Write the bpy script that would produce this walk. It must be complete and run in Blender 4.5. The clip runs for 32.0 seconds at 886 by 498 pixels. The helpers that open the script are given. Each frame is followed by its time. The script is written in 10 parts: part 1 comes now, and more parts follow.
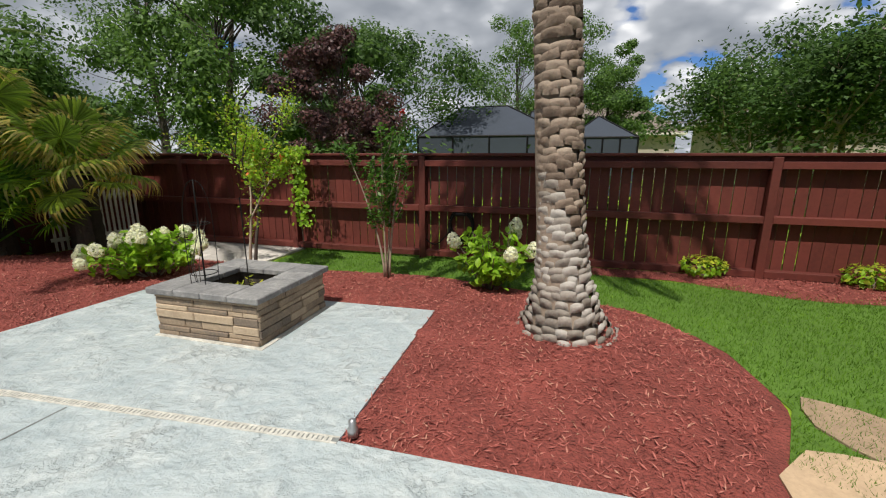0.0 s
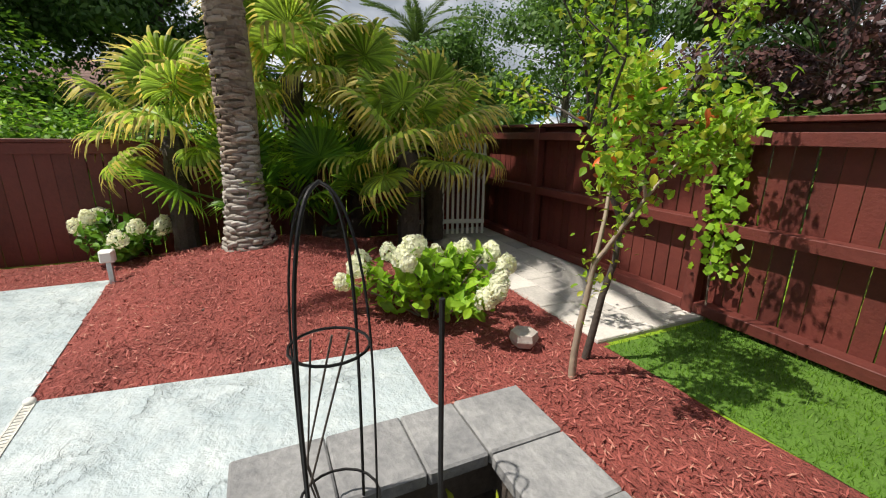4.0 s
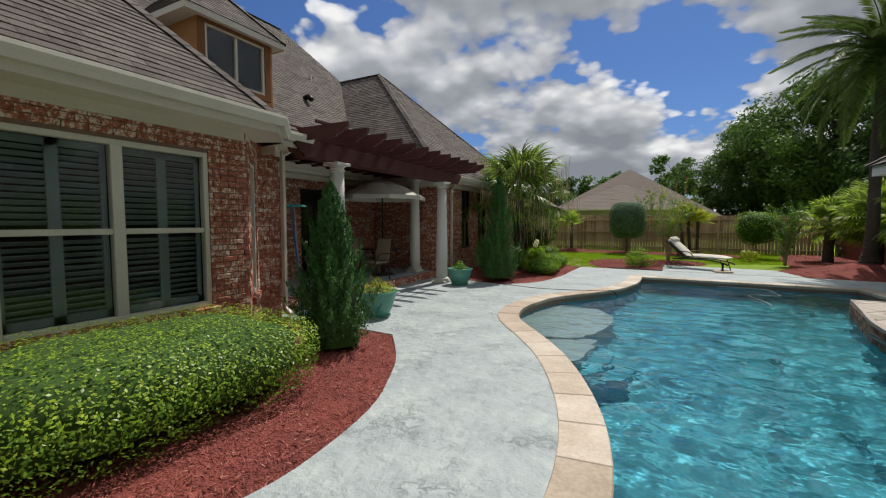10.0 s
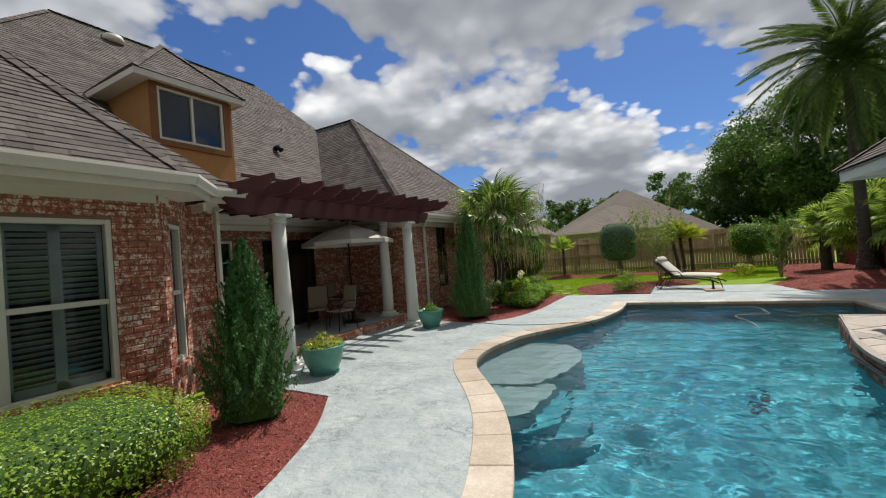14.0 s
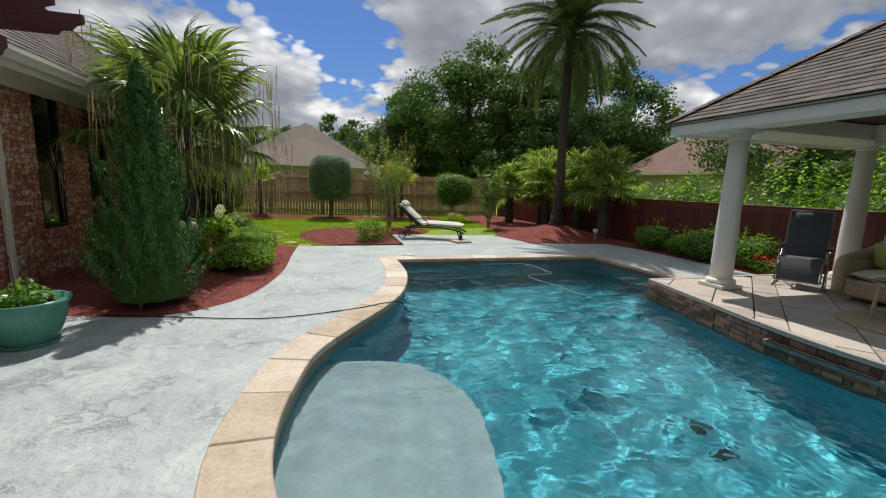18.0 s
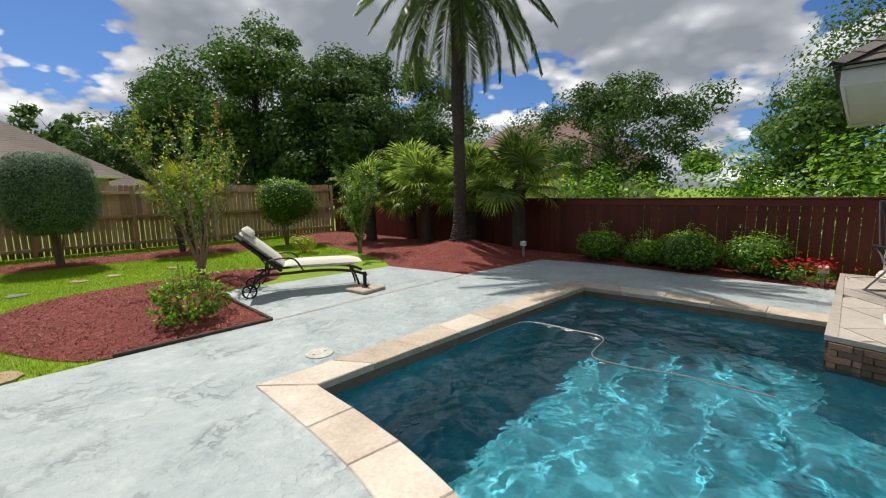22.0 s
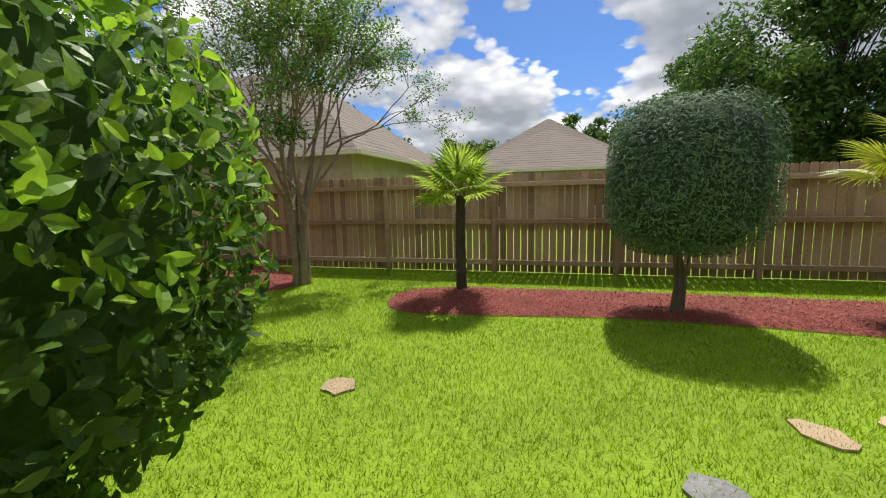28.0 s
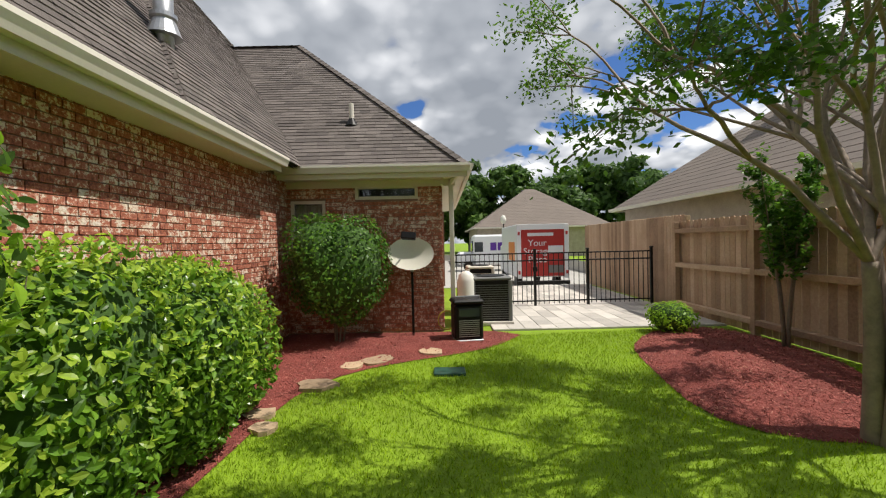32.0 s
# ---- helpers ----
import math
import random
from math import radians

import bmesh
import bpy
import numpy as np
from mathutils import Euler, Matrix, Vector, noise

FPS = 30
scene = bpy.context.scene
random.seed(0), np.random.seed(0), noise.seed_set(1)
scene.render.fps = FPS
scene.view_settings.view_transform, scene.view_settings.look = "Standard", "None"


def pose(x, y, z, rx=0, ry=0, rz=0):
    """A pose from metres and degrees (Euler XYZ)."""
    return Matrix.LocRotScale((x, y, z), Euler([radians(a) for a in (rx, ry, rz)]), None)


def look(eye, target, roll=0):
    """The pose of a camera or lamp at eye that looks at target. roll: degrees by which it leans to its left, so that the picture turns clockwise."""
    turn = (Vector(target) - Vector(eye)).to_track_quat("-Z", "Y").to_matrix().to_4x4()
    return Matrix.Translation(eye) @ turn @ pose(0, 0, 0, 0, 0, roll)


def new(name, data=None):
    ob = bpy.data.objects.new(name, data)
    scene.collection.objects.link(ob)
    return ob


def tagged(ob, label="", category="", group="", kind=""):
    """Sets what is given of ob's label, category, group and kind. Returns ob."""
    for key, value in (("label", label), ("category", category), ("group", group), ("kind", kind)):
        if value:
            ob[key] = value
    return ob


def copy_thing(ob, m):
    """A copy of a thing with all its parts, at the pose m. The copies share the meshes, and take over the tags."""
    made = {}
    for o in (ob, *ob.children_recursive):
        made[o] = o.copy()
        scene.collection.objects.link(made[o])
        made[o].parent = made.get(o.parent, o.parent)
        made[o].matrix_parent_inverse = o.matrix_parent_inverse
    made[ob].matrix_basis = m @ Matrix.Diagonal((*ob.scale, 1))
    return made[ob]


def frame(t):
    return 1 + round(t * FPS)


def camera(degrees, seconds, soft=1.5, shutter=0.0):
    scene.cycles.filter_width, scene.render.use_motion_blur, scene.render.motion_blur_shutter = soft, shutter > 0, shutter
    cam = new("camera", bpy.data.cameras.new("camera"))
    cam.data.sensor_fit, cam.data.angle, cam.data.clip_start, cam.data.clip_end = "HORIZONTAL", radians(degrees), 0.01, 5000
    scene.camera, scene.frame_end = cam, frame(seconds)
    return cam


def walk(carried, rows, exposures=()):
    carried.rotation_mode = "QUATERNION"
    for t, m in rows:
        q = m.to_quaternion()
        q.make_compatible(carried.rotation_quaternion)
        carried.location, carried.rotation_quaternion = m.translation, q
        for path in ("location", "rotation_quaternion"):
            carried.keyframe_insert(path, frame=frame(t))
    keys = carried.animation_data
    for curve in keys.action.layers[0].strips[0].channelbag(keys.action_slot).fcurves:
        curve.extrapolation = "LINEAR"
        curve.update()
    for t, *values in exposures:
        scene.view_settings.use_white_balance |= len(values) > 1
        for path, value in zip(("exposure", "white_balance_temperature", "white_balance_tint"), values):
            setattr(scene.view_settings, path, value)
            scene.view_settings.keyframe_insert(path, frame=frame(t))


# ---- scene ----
EXPOSURES = [(0.0, 0.08), (2.0, 0.15), (5.0, 0.5), (7.0, -0.35), (9.0, -0.28), (10.5, -0.25), (11.5, -0.05), (12.5, -0.22), (14.0, -0.12), (15.0, -0.15), (20.0, -0.1), (22.0, -0.03), (24.0, 0.05), (27.0, 0.15), (28.5, 0.36), (30.0, 0.05), (31.0, 0.22), (32.0, 0.18)]
cam = camera(94.1, 32.0, 1.15)
PATH = [
    (0, (-1.375, 3.446, 1.548), (-0.858, 1.564, 1.111), 0.1),
    (0.5, (-1.166, 3.015, 1.563), (-0.267, 1.306, 1.044), 0.3),
    (1, (-0.816, 2.559, 1.507), (0.272, 0.99, 0.911), 1.3),
    (1.5, (-0.423, 2.214, 1.463), (0.749, 0.751, 0.767), 2.3),
    (2, (-0.094, 1.812, 1.387), (1.127, 0.447, 0.583), 3.1),
    (2.5, (0.246, 1.409, 1.381), (1.509, 0.169, 0.45), 3.6),
    (4.5, (0.857, 0.455, 1.508), (2.768, -0.036, 1.183), 0.8),
    (5, (0.932, 0.289, 1.573), (2.918, 0.238, 1.346), 1.0),
    (5.5, (0.879, 0.284, 1.584), (2.773, 0.89, 1.374), 0.4),
    (6, (0.785, 0.42, 1.585), (2.43, 1.541, 1.397), -0.8),
    (6.5, (0.662, 0.491, 1.605), (2.027, 1.944, 1.444), -0.4),
    (7, (0.571, 0.517, 1.612), (1.659, 2.189, 1.461), 0.5),
    (7.5, (0.429, 0.527, 1.626), (1.197, 2.366, 1.454), 1.1),
    (8, (0.231, 0.585, 1.613), (0.615, 2.537, 1.404), 1.0),
    (8.5, (0.05, 0.772, 1.57), (0.082, 2.758, 1.338), 0.8),
    (9, (-0.076, 1.211, 1.572), (-0.382, 3.174, 1.338), 0.4),
    (9.5, (-0.354, 1.715, 1.579), (-0.937, 3.616, 1.366), 0.6),
    (10, (-0.656, 2.266, 1.605), (-1.594, 4.028, 1.474), 0.1),
    (10.5, (-0.957, 2.621, 1.694), (-2.345, 4.061, 1.715), -1.4),
    (11, (-1.034, 2.868, 1.774), (-2.702, 3.959, 1.942), -1.8),
    (11.5, (-0.815, 2.954, 1.785), (-2.601, 3.799, 2.091), -1.6),
    (12, (-0.468, 2.849, 1.8), (-2.269, 3.612, 2.217), -2.2),
    (12.5, (-0.154, 2.791, 1.83), (-1.909, 3.638, 2.28), -3.7),
    (13, (0.096, 2.901, 1.813), (-1.535, 3.992, 2.2), -5.0),
    (13.5, (0.165, 3.006, 1.777), (-1.2, 4.45, 2.007), -5.5),
    (14, (0.06, 3.082, 1.723), (-0.907, 4.832, 1.754), -4.5),
    (14.5, (-0.111, 3.167, 1.647), (-0.707, 5.072, 1.52), -1.9),
    (15, (-0.469, 3.527, 1.57), (-0.854, 5.477, 1.351), -0.4),
    (15.5, (-0.942, 3.968, 1.583), (-1.207, 5.933, 1.324), -0.4),
    (17.5, (-2.28, 6.587, 1.598), (-1.982, 8.547, 1.335), 0.7),
    (18, (-2.59, 7.22, 1.567), (-2.038, 9.118, 1.261), 1.9),
    (18.5, (-2.807, 7.932, 1.551), (-1.89, 9.681, 1.232), 2.9),
    (19, (-2.918, 8.573, 1.552), (-1.554, 10.008, 1.263), 3.7),
    (19.5, (-2.872, 9.129, 1.498), (-1.107, 10.032, 1.242), 4.3),
    (20, (-2.935, 9.586, 1.523), (-0.989, 9.95, 1.239), 3.0),
    (20.5, (-2.988, 10.16, 1.429), (-1.022, 10.409, 1.157), 1.8),
    (21, (-2.938, 10.998, 1.538), (-1.077, 11.661, 1.227), 0.1),
    (21.5, (-2.827, 11.802, 1.576), (-1.145, 12.847, 1.298), -0.6),
    (22, (-2.677, 12.514, 1.576), (-1.28, 13.918, 1.301), -1.2),
    (22.5, (-2.555, 13.164, 1.589), (-1.549, 14.869, 1.308), -2.1),
    (23, (-2.453, 13.856, 1.613), (-1.856, 15.744, 1.33), -2.1),
    (23.5, (-2.394, 14.515, 1.617), (-2.21, 16.487, 1.336), -1.8),
    (24, (-2.374, 15.176, 1.578), (-2.582, 17.147, 1.306), -1.5),
    (24.5, (-2.466, 15.738, 1.579), (-3.039, 17.639, 1.34), -1.0),
    (26.5, (-3.417, 18.406, 1.567), (-4.01, 20.311, 1.427), 0.4),
    (27, (-3.603, 19.041, 1.575), (-4.055, 20.983, 1.408), -0.2),
    (27.5, (-3.723, 19.643, 1.593), (-4.122, 21.591, 1.382), -0.7),
    (28, (-3.815, 20.203, 1.541), (-4.339, 22.116, 1.289), -1.3),
    (28.5, (-3.933, 20.755, 1.53), (-4.71, 22.575, 1.242), -1.8),
    (29, (-4.145, 21.242, 1.492), (-5.193, 22.92, 1.197), -2.0),
    (29.5, (-4.256, 21.737, 1.475), (-5.597, 23.193, 1.187), -2.5),
    (30, (-4.383, 22.119, 1.586), (-5.977, 23.293, 1.299), -2.7),
    (30.5, (-4.564, 22.506, 1.573), (-6.369, 23.331, 1.327), -2.1),
    (31, (-4.825, 22.899, 1.565), (-6.763, 23.352, 1.364), -1.4),
    (31.5, (-5.051, 23.175, 1.578), (-7.042, 23.298, 1.438), -1.1),
    (32, (-5.22, 23.381, 1.626), (-7.22, 23.389, 1.593), -1.3),
]
walk(cam, [(t, look(eye, target, roll)) for t, eye, target, roll in PATH], EXPOSURES)

# ---- daylight: broken cloud, high sun beyond the wooden fence ----
SUN_TO = Vector((0.04, 0.5, 0.86)).normalized()
sun = new("sun", bpy.data.lights.new("sun", "SUN"))
sun.data.energy, sun.data.angle, sun.data.color = 4.4, radians(0.6), (1.0, 0.95, 0.87)
sun.matrix_world = look(SUN_TO * 60, (0, 0, 0))

world = bpy.data.worlds.new("sky")
scene.world = world
world.use_nodes = True


def build_sky(nt):
    n, ln = nt.nodes, nt.links
    n.clear()
    out = n.new("ShaderNodeOutputWorld")
    sky = n.new("ShaderNodeTexSky")
    sky.sky_type, sky.sun_disc = "NISHITA", False
    sky.sun_elevation = math.asin(SUN_TO.z)
    sky.sun_rotation = math.atan2(SUN_TO.x, SUN_TO.y)
    sky.air_density, sky.dust_density, sky.ozone_density = 1.0, 0.6, 2.0
    tc = n.new("ShaderNodeTexCoord")
    sep = n.new("ShaderNodeSeparateXYZ")
    ln.new(tc.outputs["Generated"], sep.inputs[0])

    def m(op, a, b=None):
        k = n.new("ShaderNodeMath")
        k.operation = op
        for i, v in enumerate((a, b)):
            if v is None:
                continue
            if isinstance(v, (int, float)):
                k.inputs[i].default_value = v
            else:
                ln.new(v, k.inputs[i])
        return k.outputs[0]

    den = m("ADD", m("MAXIMUM", sep.outputs[2], 0.0), 0.34)

    def ramp(fac, stops):
        r = n.new("ShaderNodeValToRGB")
        r.color_ramp.elements[0].position, r.color_ramp.elements[0].color = stops[0][0], (*stops[0][1], 1)
        r.color_ramp.elements[1].position, r.color_ramp.elements[1].color = stops[-1][0], (*stops[-1][1], 1)
        for p, c in stops[1:-1]:
            r.color_ramp.elements.new(p).color = (*c, 1)
        ln.new(fac, r.inputs[0])
        return r.outputs[0]

    def density(pull, detail=8.0):
        """Cloud thickness over the plane of the cloud layer; pull < 1 looks a little higher up."""
        comb = n.new("ShaderNodeCombineXYZ")
        ln.new(m("MULTIPLY", m("DIVIDE", sep.outputs[0], den), pull), comb.inputs[0])
        ln.new(m("MULTIPLY", m("DIVIDE", sep.outputs[1], den), pull), comb.inputs[1])
        comb.inputs[2].default_value = 3.7

        def tex(kind, scale, shift):
            mp = n.new("ShaderNodeMapping")
            mp.inputs["Location"].default_value = shift
            ln.new(comb.outputs[0], mp.inputs[0])
            t = n.new(kind)
            t.inputs["Scale"].default_value = scale
            ln.new(mp.outputs[0], t.inputs["Vector"])
            return t
        body = tex("ShaderNodeTexNoise", 1.4, (2.3, 0.4, 0))
        body.inputs["Detail"].default_value, body.inputs["Roughness"].default_value = detail, 0.52
        cell = tex("ShaderNodeTexVoronoi", 3.2, (7.1, 3.3, 0))
        cell.feature = "SMOOTH_F1"
        cell.inputs["Detail"].default_value, cell.inputs["Roughness"].default_value, cell.inputs["Smoothness"].default_value = min(3.0, detail - 2.0), 0.55, 0.35
        if detail < 5:
            for sc, wt in ((6.0, 0.045), (15.0, 0.03)):
                puff = tex("ShaderNodeTexVoronoi", sc, (1.3, 5.2, 0))
                puff.feature = "SMOOTH_F1"
                puff.inputs["Smoothness"].default_value = 0.25
                puffs.append(m("MULTIPLY", m("SUBTRACT", 0.42, puff.outputs["Distance"]), wt * 9.0))
        return m("ADD", m("MULTIPLY", body.outputs["Fac"], 0.78), m("MULTIPLY", m("SUBTRACT", 1.0, cell.outputs["Distance"]), 0.22))

    puffs = []
    dens = density(1.0)
    soft = density(1.0, 3.5)
    rise = m("ADD", m("SUBTRACT", soft, density(0.94, 3.5)), m("MULTIPLY", m("SUBTRACT", dens, soft), 1.15))
    cover = ramp(dens, [(0.292, (0, 0, 0)), (0.308, (0.75, 0.75, 0.75)), (0.338, (1, 1, 1))])
    lit = m("ADD", m("ADD", m("MULTIPLY", rise, 4.6), m("ADD", puffs[0], puffs[1])), m("SUBTRACT", 0.76, m("MULTIPLY", m("MAXIMUM", m("SUBTRACT", dens, 0.345), 0.0), 2.9)))
    shade = ramp(lit, [(0.02, (0.34, 0.37, 0.42)), (0.42, (0.50, 0.53, 0.58)), (0.72, (0.82, 0.84, 0.88)), (0.95, (1.28, 1.28, 1.27))])
    skyc = n.new("ShaderNodeMix")
    skyc.data_type, skyc.blend_type = "RGBA", "MULTIPLY"
    skyc.inputs["Factor"].default_value = 1.0
    ln.new(sky.outputs[0], skyc.inputs["A"])
    skyc.inputs["B"].default_value = (0.052, 0.076, 0.115, 1)
    cl = n.new("ShaderNodeMix")
    cl.data_type = "RGBA"
    ln.new(cover, cl.inputs["Factor"])
    ln.new(skyc.outputs["Result"], cl.inputs["A"])
    ln.new(shade, cl.inputs["B"])
    bg = n.new("ShaderNodeBackground")
    bg.inputs[1].default_value = 0.85
    ln.new(cl.outputs["Result"], bg.inputs[0])
    ln.new(bg.outputs[0], out.inputs[0])


build_sky(world.node_tree)

# ---- small tools ----
def rng(seed):
    return np.random.default_rng(seed)


class MB:
    """Collects vertices and faces for one mesh."""

    def __init__(self):
        self.v, self.f, self.n = [], [], 0

    def add(self, verts, faces):
        verts = np.asarray(verts, float).reshape(-1, 3)
        self.v.append(verts)
        self.f.extend([tuple(i + self.n for i in fc) for fc in faces])
        self.n += len(verts)
        return self

    def box(self, a, b, m=None):
        x0, y0, z0 = a
        x1, y1, z1 = b
        p = np.array([(x0, y0, z0), (x1, y0, z0), (x1, y1, z0), (x0, y1, z0), (x0, y0, z1), (x1, y0, z1), (x1, y1, z1), (x0, y1, z1)])
        if m is not None:
            p = np.array([m @ Vector(q) for q in p])
        return self.add(p, [(3, 2, 1, 0), (4, 5, 6, 7), (0, 1, 5, 4), (1, 2, 6, 5), (2, 3, 7, 6), (3, 0, 4, 7)])

    def bbox(self, a, b, c=0.01, m=None):
        """A box with bevelled edges."""
        (x0, y0, z0), (x1, y1, z1) = a, b
        c = min(c, 0.45 * min(x1 - x0, y1 - y0, z1 - z0))
        p, idx = [], {}
        for i, (X, sx) in enumerate(((x0, 1), (x1, -1))):
            for j, (Y, sy) in enumerate(((y0, 1), (y1, -1))):
                for k, (Z, sz) in enumerate(((z0, 1), (z1, -1))):
                    for ax in range(3):
                        q = [X + sx * c, Y + sy * c, Z + sz * c]
                        q[ax] = (X, Y, Z)[ax]
                        idx[i, j, k, ax] = len(p)
                        p.append(q)
        f = []
        for ax in range(3):
            o = [q for q in range(3) if q != ax]
            for s in (0, 1):
                def key(u, w):
                    t = [0, 0, 0]
                    t[ax], t[o[0]], t[o[1]] = s, u, w
                    return (*t, ax)
                loop = [idx[key(0, 0)], idx[key(1, 0)], idx[key(1, 1)], idx[key(0, 1)]]
                f.append(loop if (s == 1) != (ax == 1) else loop[::-1])
        for ax in range(3):
            o = [q for q in range(3) if q != ax]
            for u in (0, 1):
                for w in (0, 1):
                    def ky(s, face):
                        t = [0, 0, 0]
                        t[ax], t[o[0]], t[o[1]] = s, u, w
                        return idx[(*t, face)]
                    f.append([ky(0, o[0]), ky(1, o[0]), ky(1, o[1]), ky(0, o[1])])
        for i in (0, 1):
            for j in (0, 1):
                for k in (0, 1):
                    f.append([idx[i, j, k, 0], idx[i, j, k, 1], idx[i, j, k, 2]])
        p = np.array(p)
        if m is not None:
            p = np.array([m @ Vector(q) for q in p])
        return self.add(p, f)

    def prism(self, poly, z0, z1, top=True, bottom=True):
        k = len(poly)
        zz0 = z0 if hasattr(z0, "__len__") else [z0] * k
        zz1 = z1 if hasattr(z1, "__len__") else [z1] * k
        p = [(x, y, z) for (x, y), z in zip(poly, zz0)] + [(x, y, z) for (x, y), z in zip(poly, zz1)]
        f = [(i, (i + 1) % k, (i + 1) % k + k, i + k) for i in range(k)]
        if bottom:
            f.append(tuple(range(k))[::-1])
        if top:
            f.append(tuple(range(k, 2 * k)))
        return self.add(p, f)

    def fill(self, outer, holes, z):
        """A flat sheet with holes, at height z."""
        rings = [[Vector((x, y, 0)) for x, y in r] for r in (outer, *holes)]
        flat = [q for r in rings for q in r]
        tri = tess(rings)
        fs = []
        for t in tri:
            a, b, c = (flat[i] for i in t)
            up = (b - a).cross(c - a).z > 0
            fs.append(t if up else t[::-1])
        return self.add([(q.x, q.y, z) for q in flat], fs)

    def tube(self, pts, rad, n=8, cap=True):
        pts = [Vector(p) for p in pts]
        rad = rad if hasattr(rad, "__len__") else [rad] * len(pts)
        vs, side = [], None
        for i, p in enumerate(pts):
            d = (pts[min(i + 1, len(pts) - 1)] - pts[max(i - 1, 0)]).normalized()
            if side is None:
                side = d.orthogonal().normalized()
            side = (side - d * side.dot(d)).normalized()
            up = d.cross(side)
            for j in range(n):
                a = 2 * math.pi * j / n
                vs.append(p + (side * math.cos(a) + up * math.sin(a)) * rad[i])
        f = [(i * n + j, i * n + (j + 1) % n, (i + 1) * n + (j + 1) % n, (i + 1) * n + j) for i in range(len(pts) - 1) for j in range(n)]
        if cap:
            f += [tuple(range(n))[::-1], tuple((len(pts) - 1) * n + j for j in range(n))]
        return self.add([tuple(q) for q in vs], f)

    def lathe(self, prof, n=24, at=(0, 0, 0), cap=True):
        vs = [(at[0] + r * math.cos(2 * math.pi * j / n), at[1] + r * math.sin(2 * math.pi * j / n), at[2] + z) for r, z in prof for j in range(n)]
        f = [(i * n + j, i * n + (j + 1) % n, (i + 1) * n + (j + 1) % n, (i + 1) * n + j) for i in range(len(prof) - 1) for j in range(n)]
        if cap:
            f += [tuple(range(n))[::-1], tuple((len(prof) - 1) * n + j for j in range(n))]
        return self.add(vs, f)

    def leaves(self, pos, nor, size, seed, aspect=0.5, fold=0.25, up=None):
        """Many small pointed leaves: at pos, facing nor."""
        r = rng(seed)
        pos, nor = np.asarray(pos, float), np.asarray(nor, float)
        k = len(pos)
        if k == 0:
            return self
        nor = nor + r.normal(0, 0.45, (k, 3))
        nor /= np.linalg.norm(nor, axis=1, keepdims=True) + 1e-9
        d = r.normal(0, 1, (k, 3)) if up is None else np.asarray(up, float) + r.normal(0, 0.35, (k, 3))
        d -= nor * (d * nor).sum(1, keepdims=True)
        d /= np.linalg.norm(d, axis=1, keepdims=True) + 1e-9
        s = np.cross(nor, d)
        L = (size * r.uniform(0.6, 1.25, k))[:, None]
        W = L * aspect * 0.5
        base, tip = pos - d * L * 0.5, pos + d * L * 0.5
        mid = pos + nor * L * fold * 0.3
        a, b = mid + s * W - nor * L * fold * 0.35, mid - s * W - nor * L * fold * 0.35
        v = np.stack([base, a, tip, b], 1).reshape(-1, 3)
        n0 = self.n
        self.v.append(v)
        q = np.arange(k) * 4 + n0
        self.f.extend(np.stack([q, q + 1, q + 2, q + 3], 1).tolist())
        self.n += 4 * k
        return self

    def blades(self, pos, nor, size, seed, aspect=0.55, curl=0.22, up=None):
        """Broad rounded leaves with a folded midrib and a drooping tip, for plants seen close."""
        r = rng(seed)
        pos, nor = np.asarray(pos, float), np.asarray(nor, float)
        k = len(pos)
        nor = nor + r.normal(0, 0.4, (k, 3))
        nor /= np.linalg.norm(nor, axis=1, keepdims=True) + 1e-9
        d = r.normal(0, 1, (k, 3)) + nor * 0.6 if up is None else np.asarray(up, float) + r.normal(0, 0.4, (k, 3))
        nor = nor + (0, 0, 0.2)
        d /= np.linalg.norm(d, axis=1, keepdims=True) + 1e-9
        nor -= d * (d * nor).sum(1, keepdims=True)
        nor /= np.linalg.norm(nor, axis=1, keepdims=True) + 1e-9
        s = np.cross(nor, d)
        L = (size * r.uniform(0.65, 1.25, k))[:, None]
        W = L * aspect * 0.5
        row = []
        for u, w in ((0.0, 0.06), (0.3, 0.72), (0.62, 1.0), (0.86, 0.66), (1.0, 0.05)):
            c = pos + d * L * (u - 0.4) - nor * L * curl * u * u
            row += [c + s * W * w + nor * L * 0.07 * w, c, c - s * W * w + nor * L * 0.07 * w]
        v = np.stack(row, 1).reshape(-1, 3)
        q = np.arange(k)[:, None] * 15 + self.n
        for j in range(4):
            o = 3 * j
            self.f.extend((q + (o, o + 1, o + 4, o + 3)).tolist())
            self.f.extend((q + (o + 1, o + 2, o + 5, o + 4)).tolist())
        self.v.append(v)
        self.n += 15 * k
        return self

    def mesh(self, name, mat=None, smooth=False):
        me = bpy.data.meshes.new(name)
        me.from_pydata(np.concatenate(self.v).tolist() if self.v else [], [], [tuple(q) for q in self.f])
        me.validate()
        me.update()
        if smooth:
            me.polygons.foreach_set("use_smooth", [True] * len(me.polygons))
        if mat:
            me.materials.append(mat)
        return me


def tess(rings):
    from mathutils.geometry import tessellate_polygon
    return tessellate_polygon(rings)


def part(name, mb, material, parent=None, label="", smooth=False, kind=""):
    """One mesh object, under a thing or a part (coordinates in the parent's frame)."""
    data = mb if isinstance(mb, bpy.types.Mesh) else mb.mesh(name, material, smooth)
    ob = new(name, data)
    if parent is not None:
        ob.parent = parent
    return tagged(ob, label=label, kind=kind)


def thing(name, label, category, m=None, group="", kind=""):
    ob = new(name)
    ob.empty_display_size = 0.1
    if m is not None:
        ob.matrix_world = m
    return tagged(ob, label, category, group, kind)


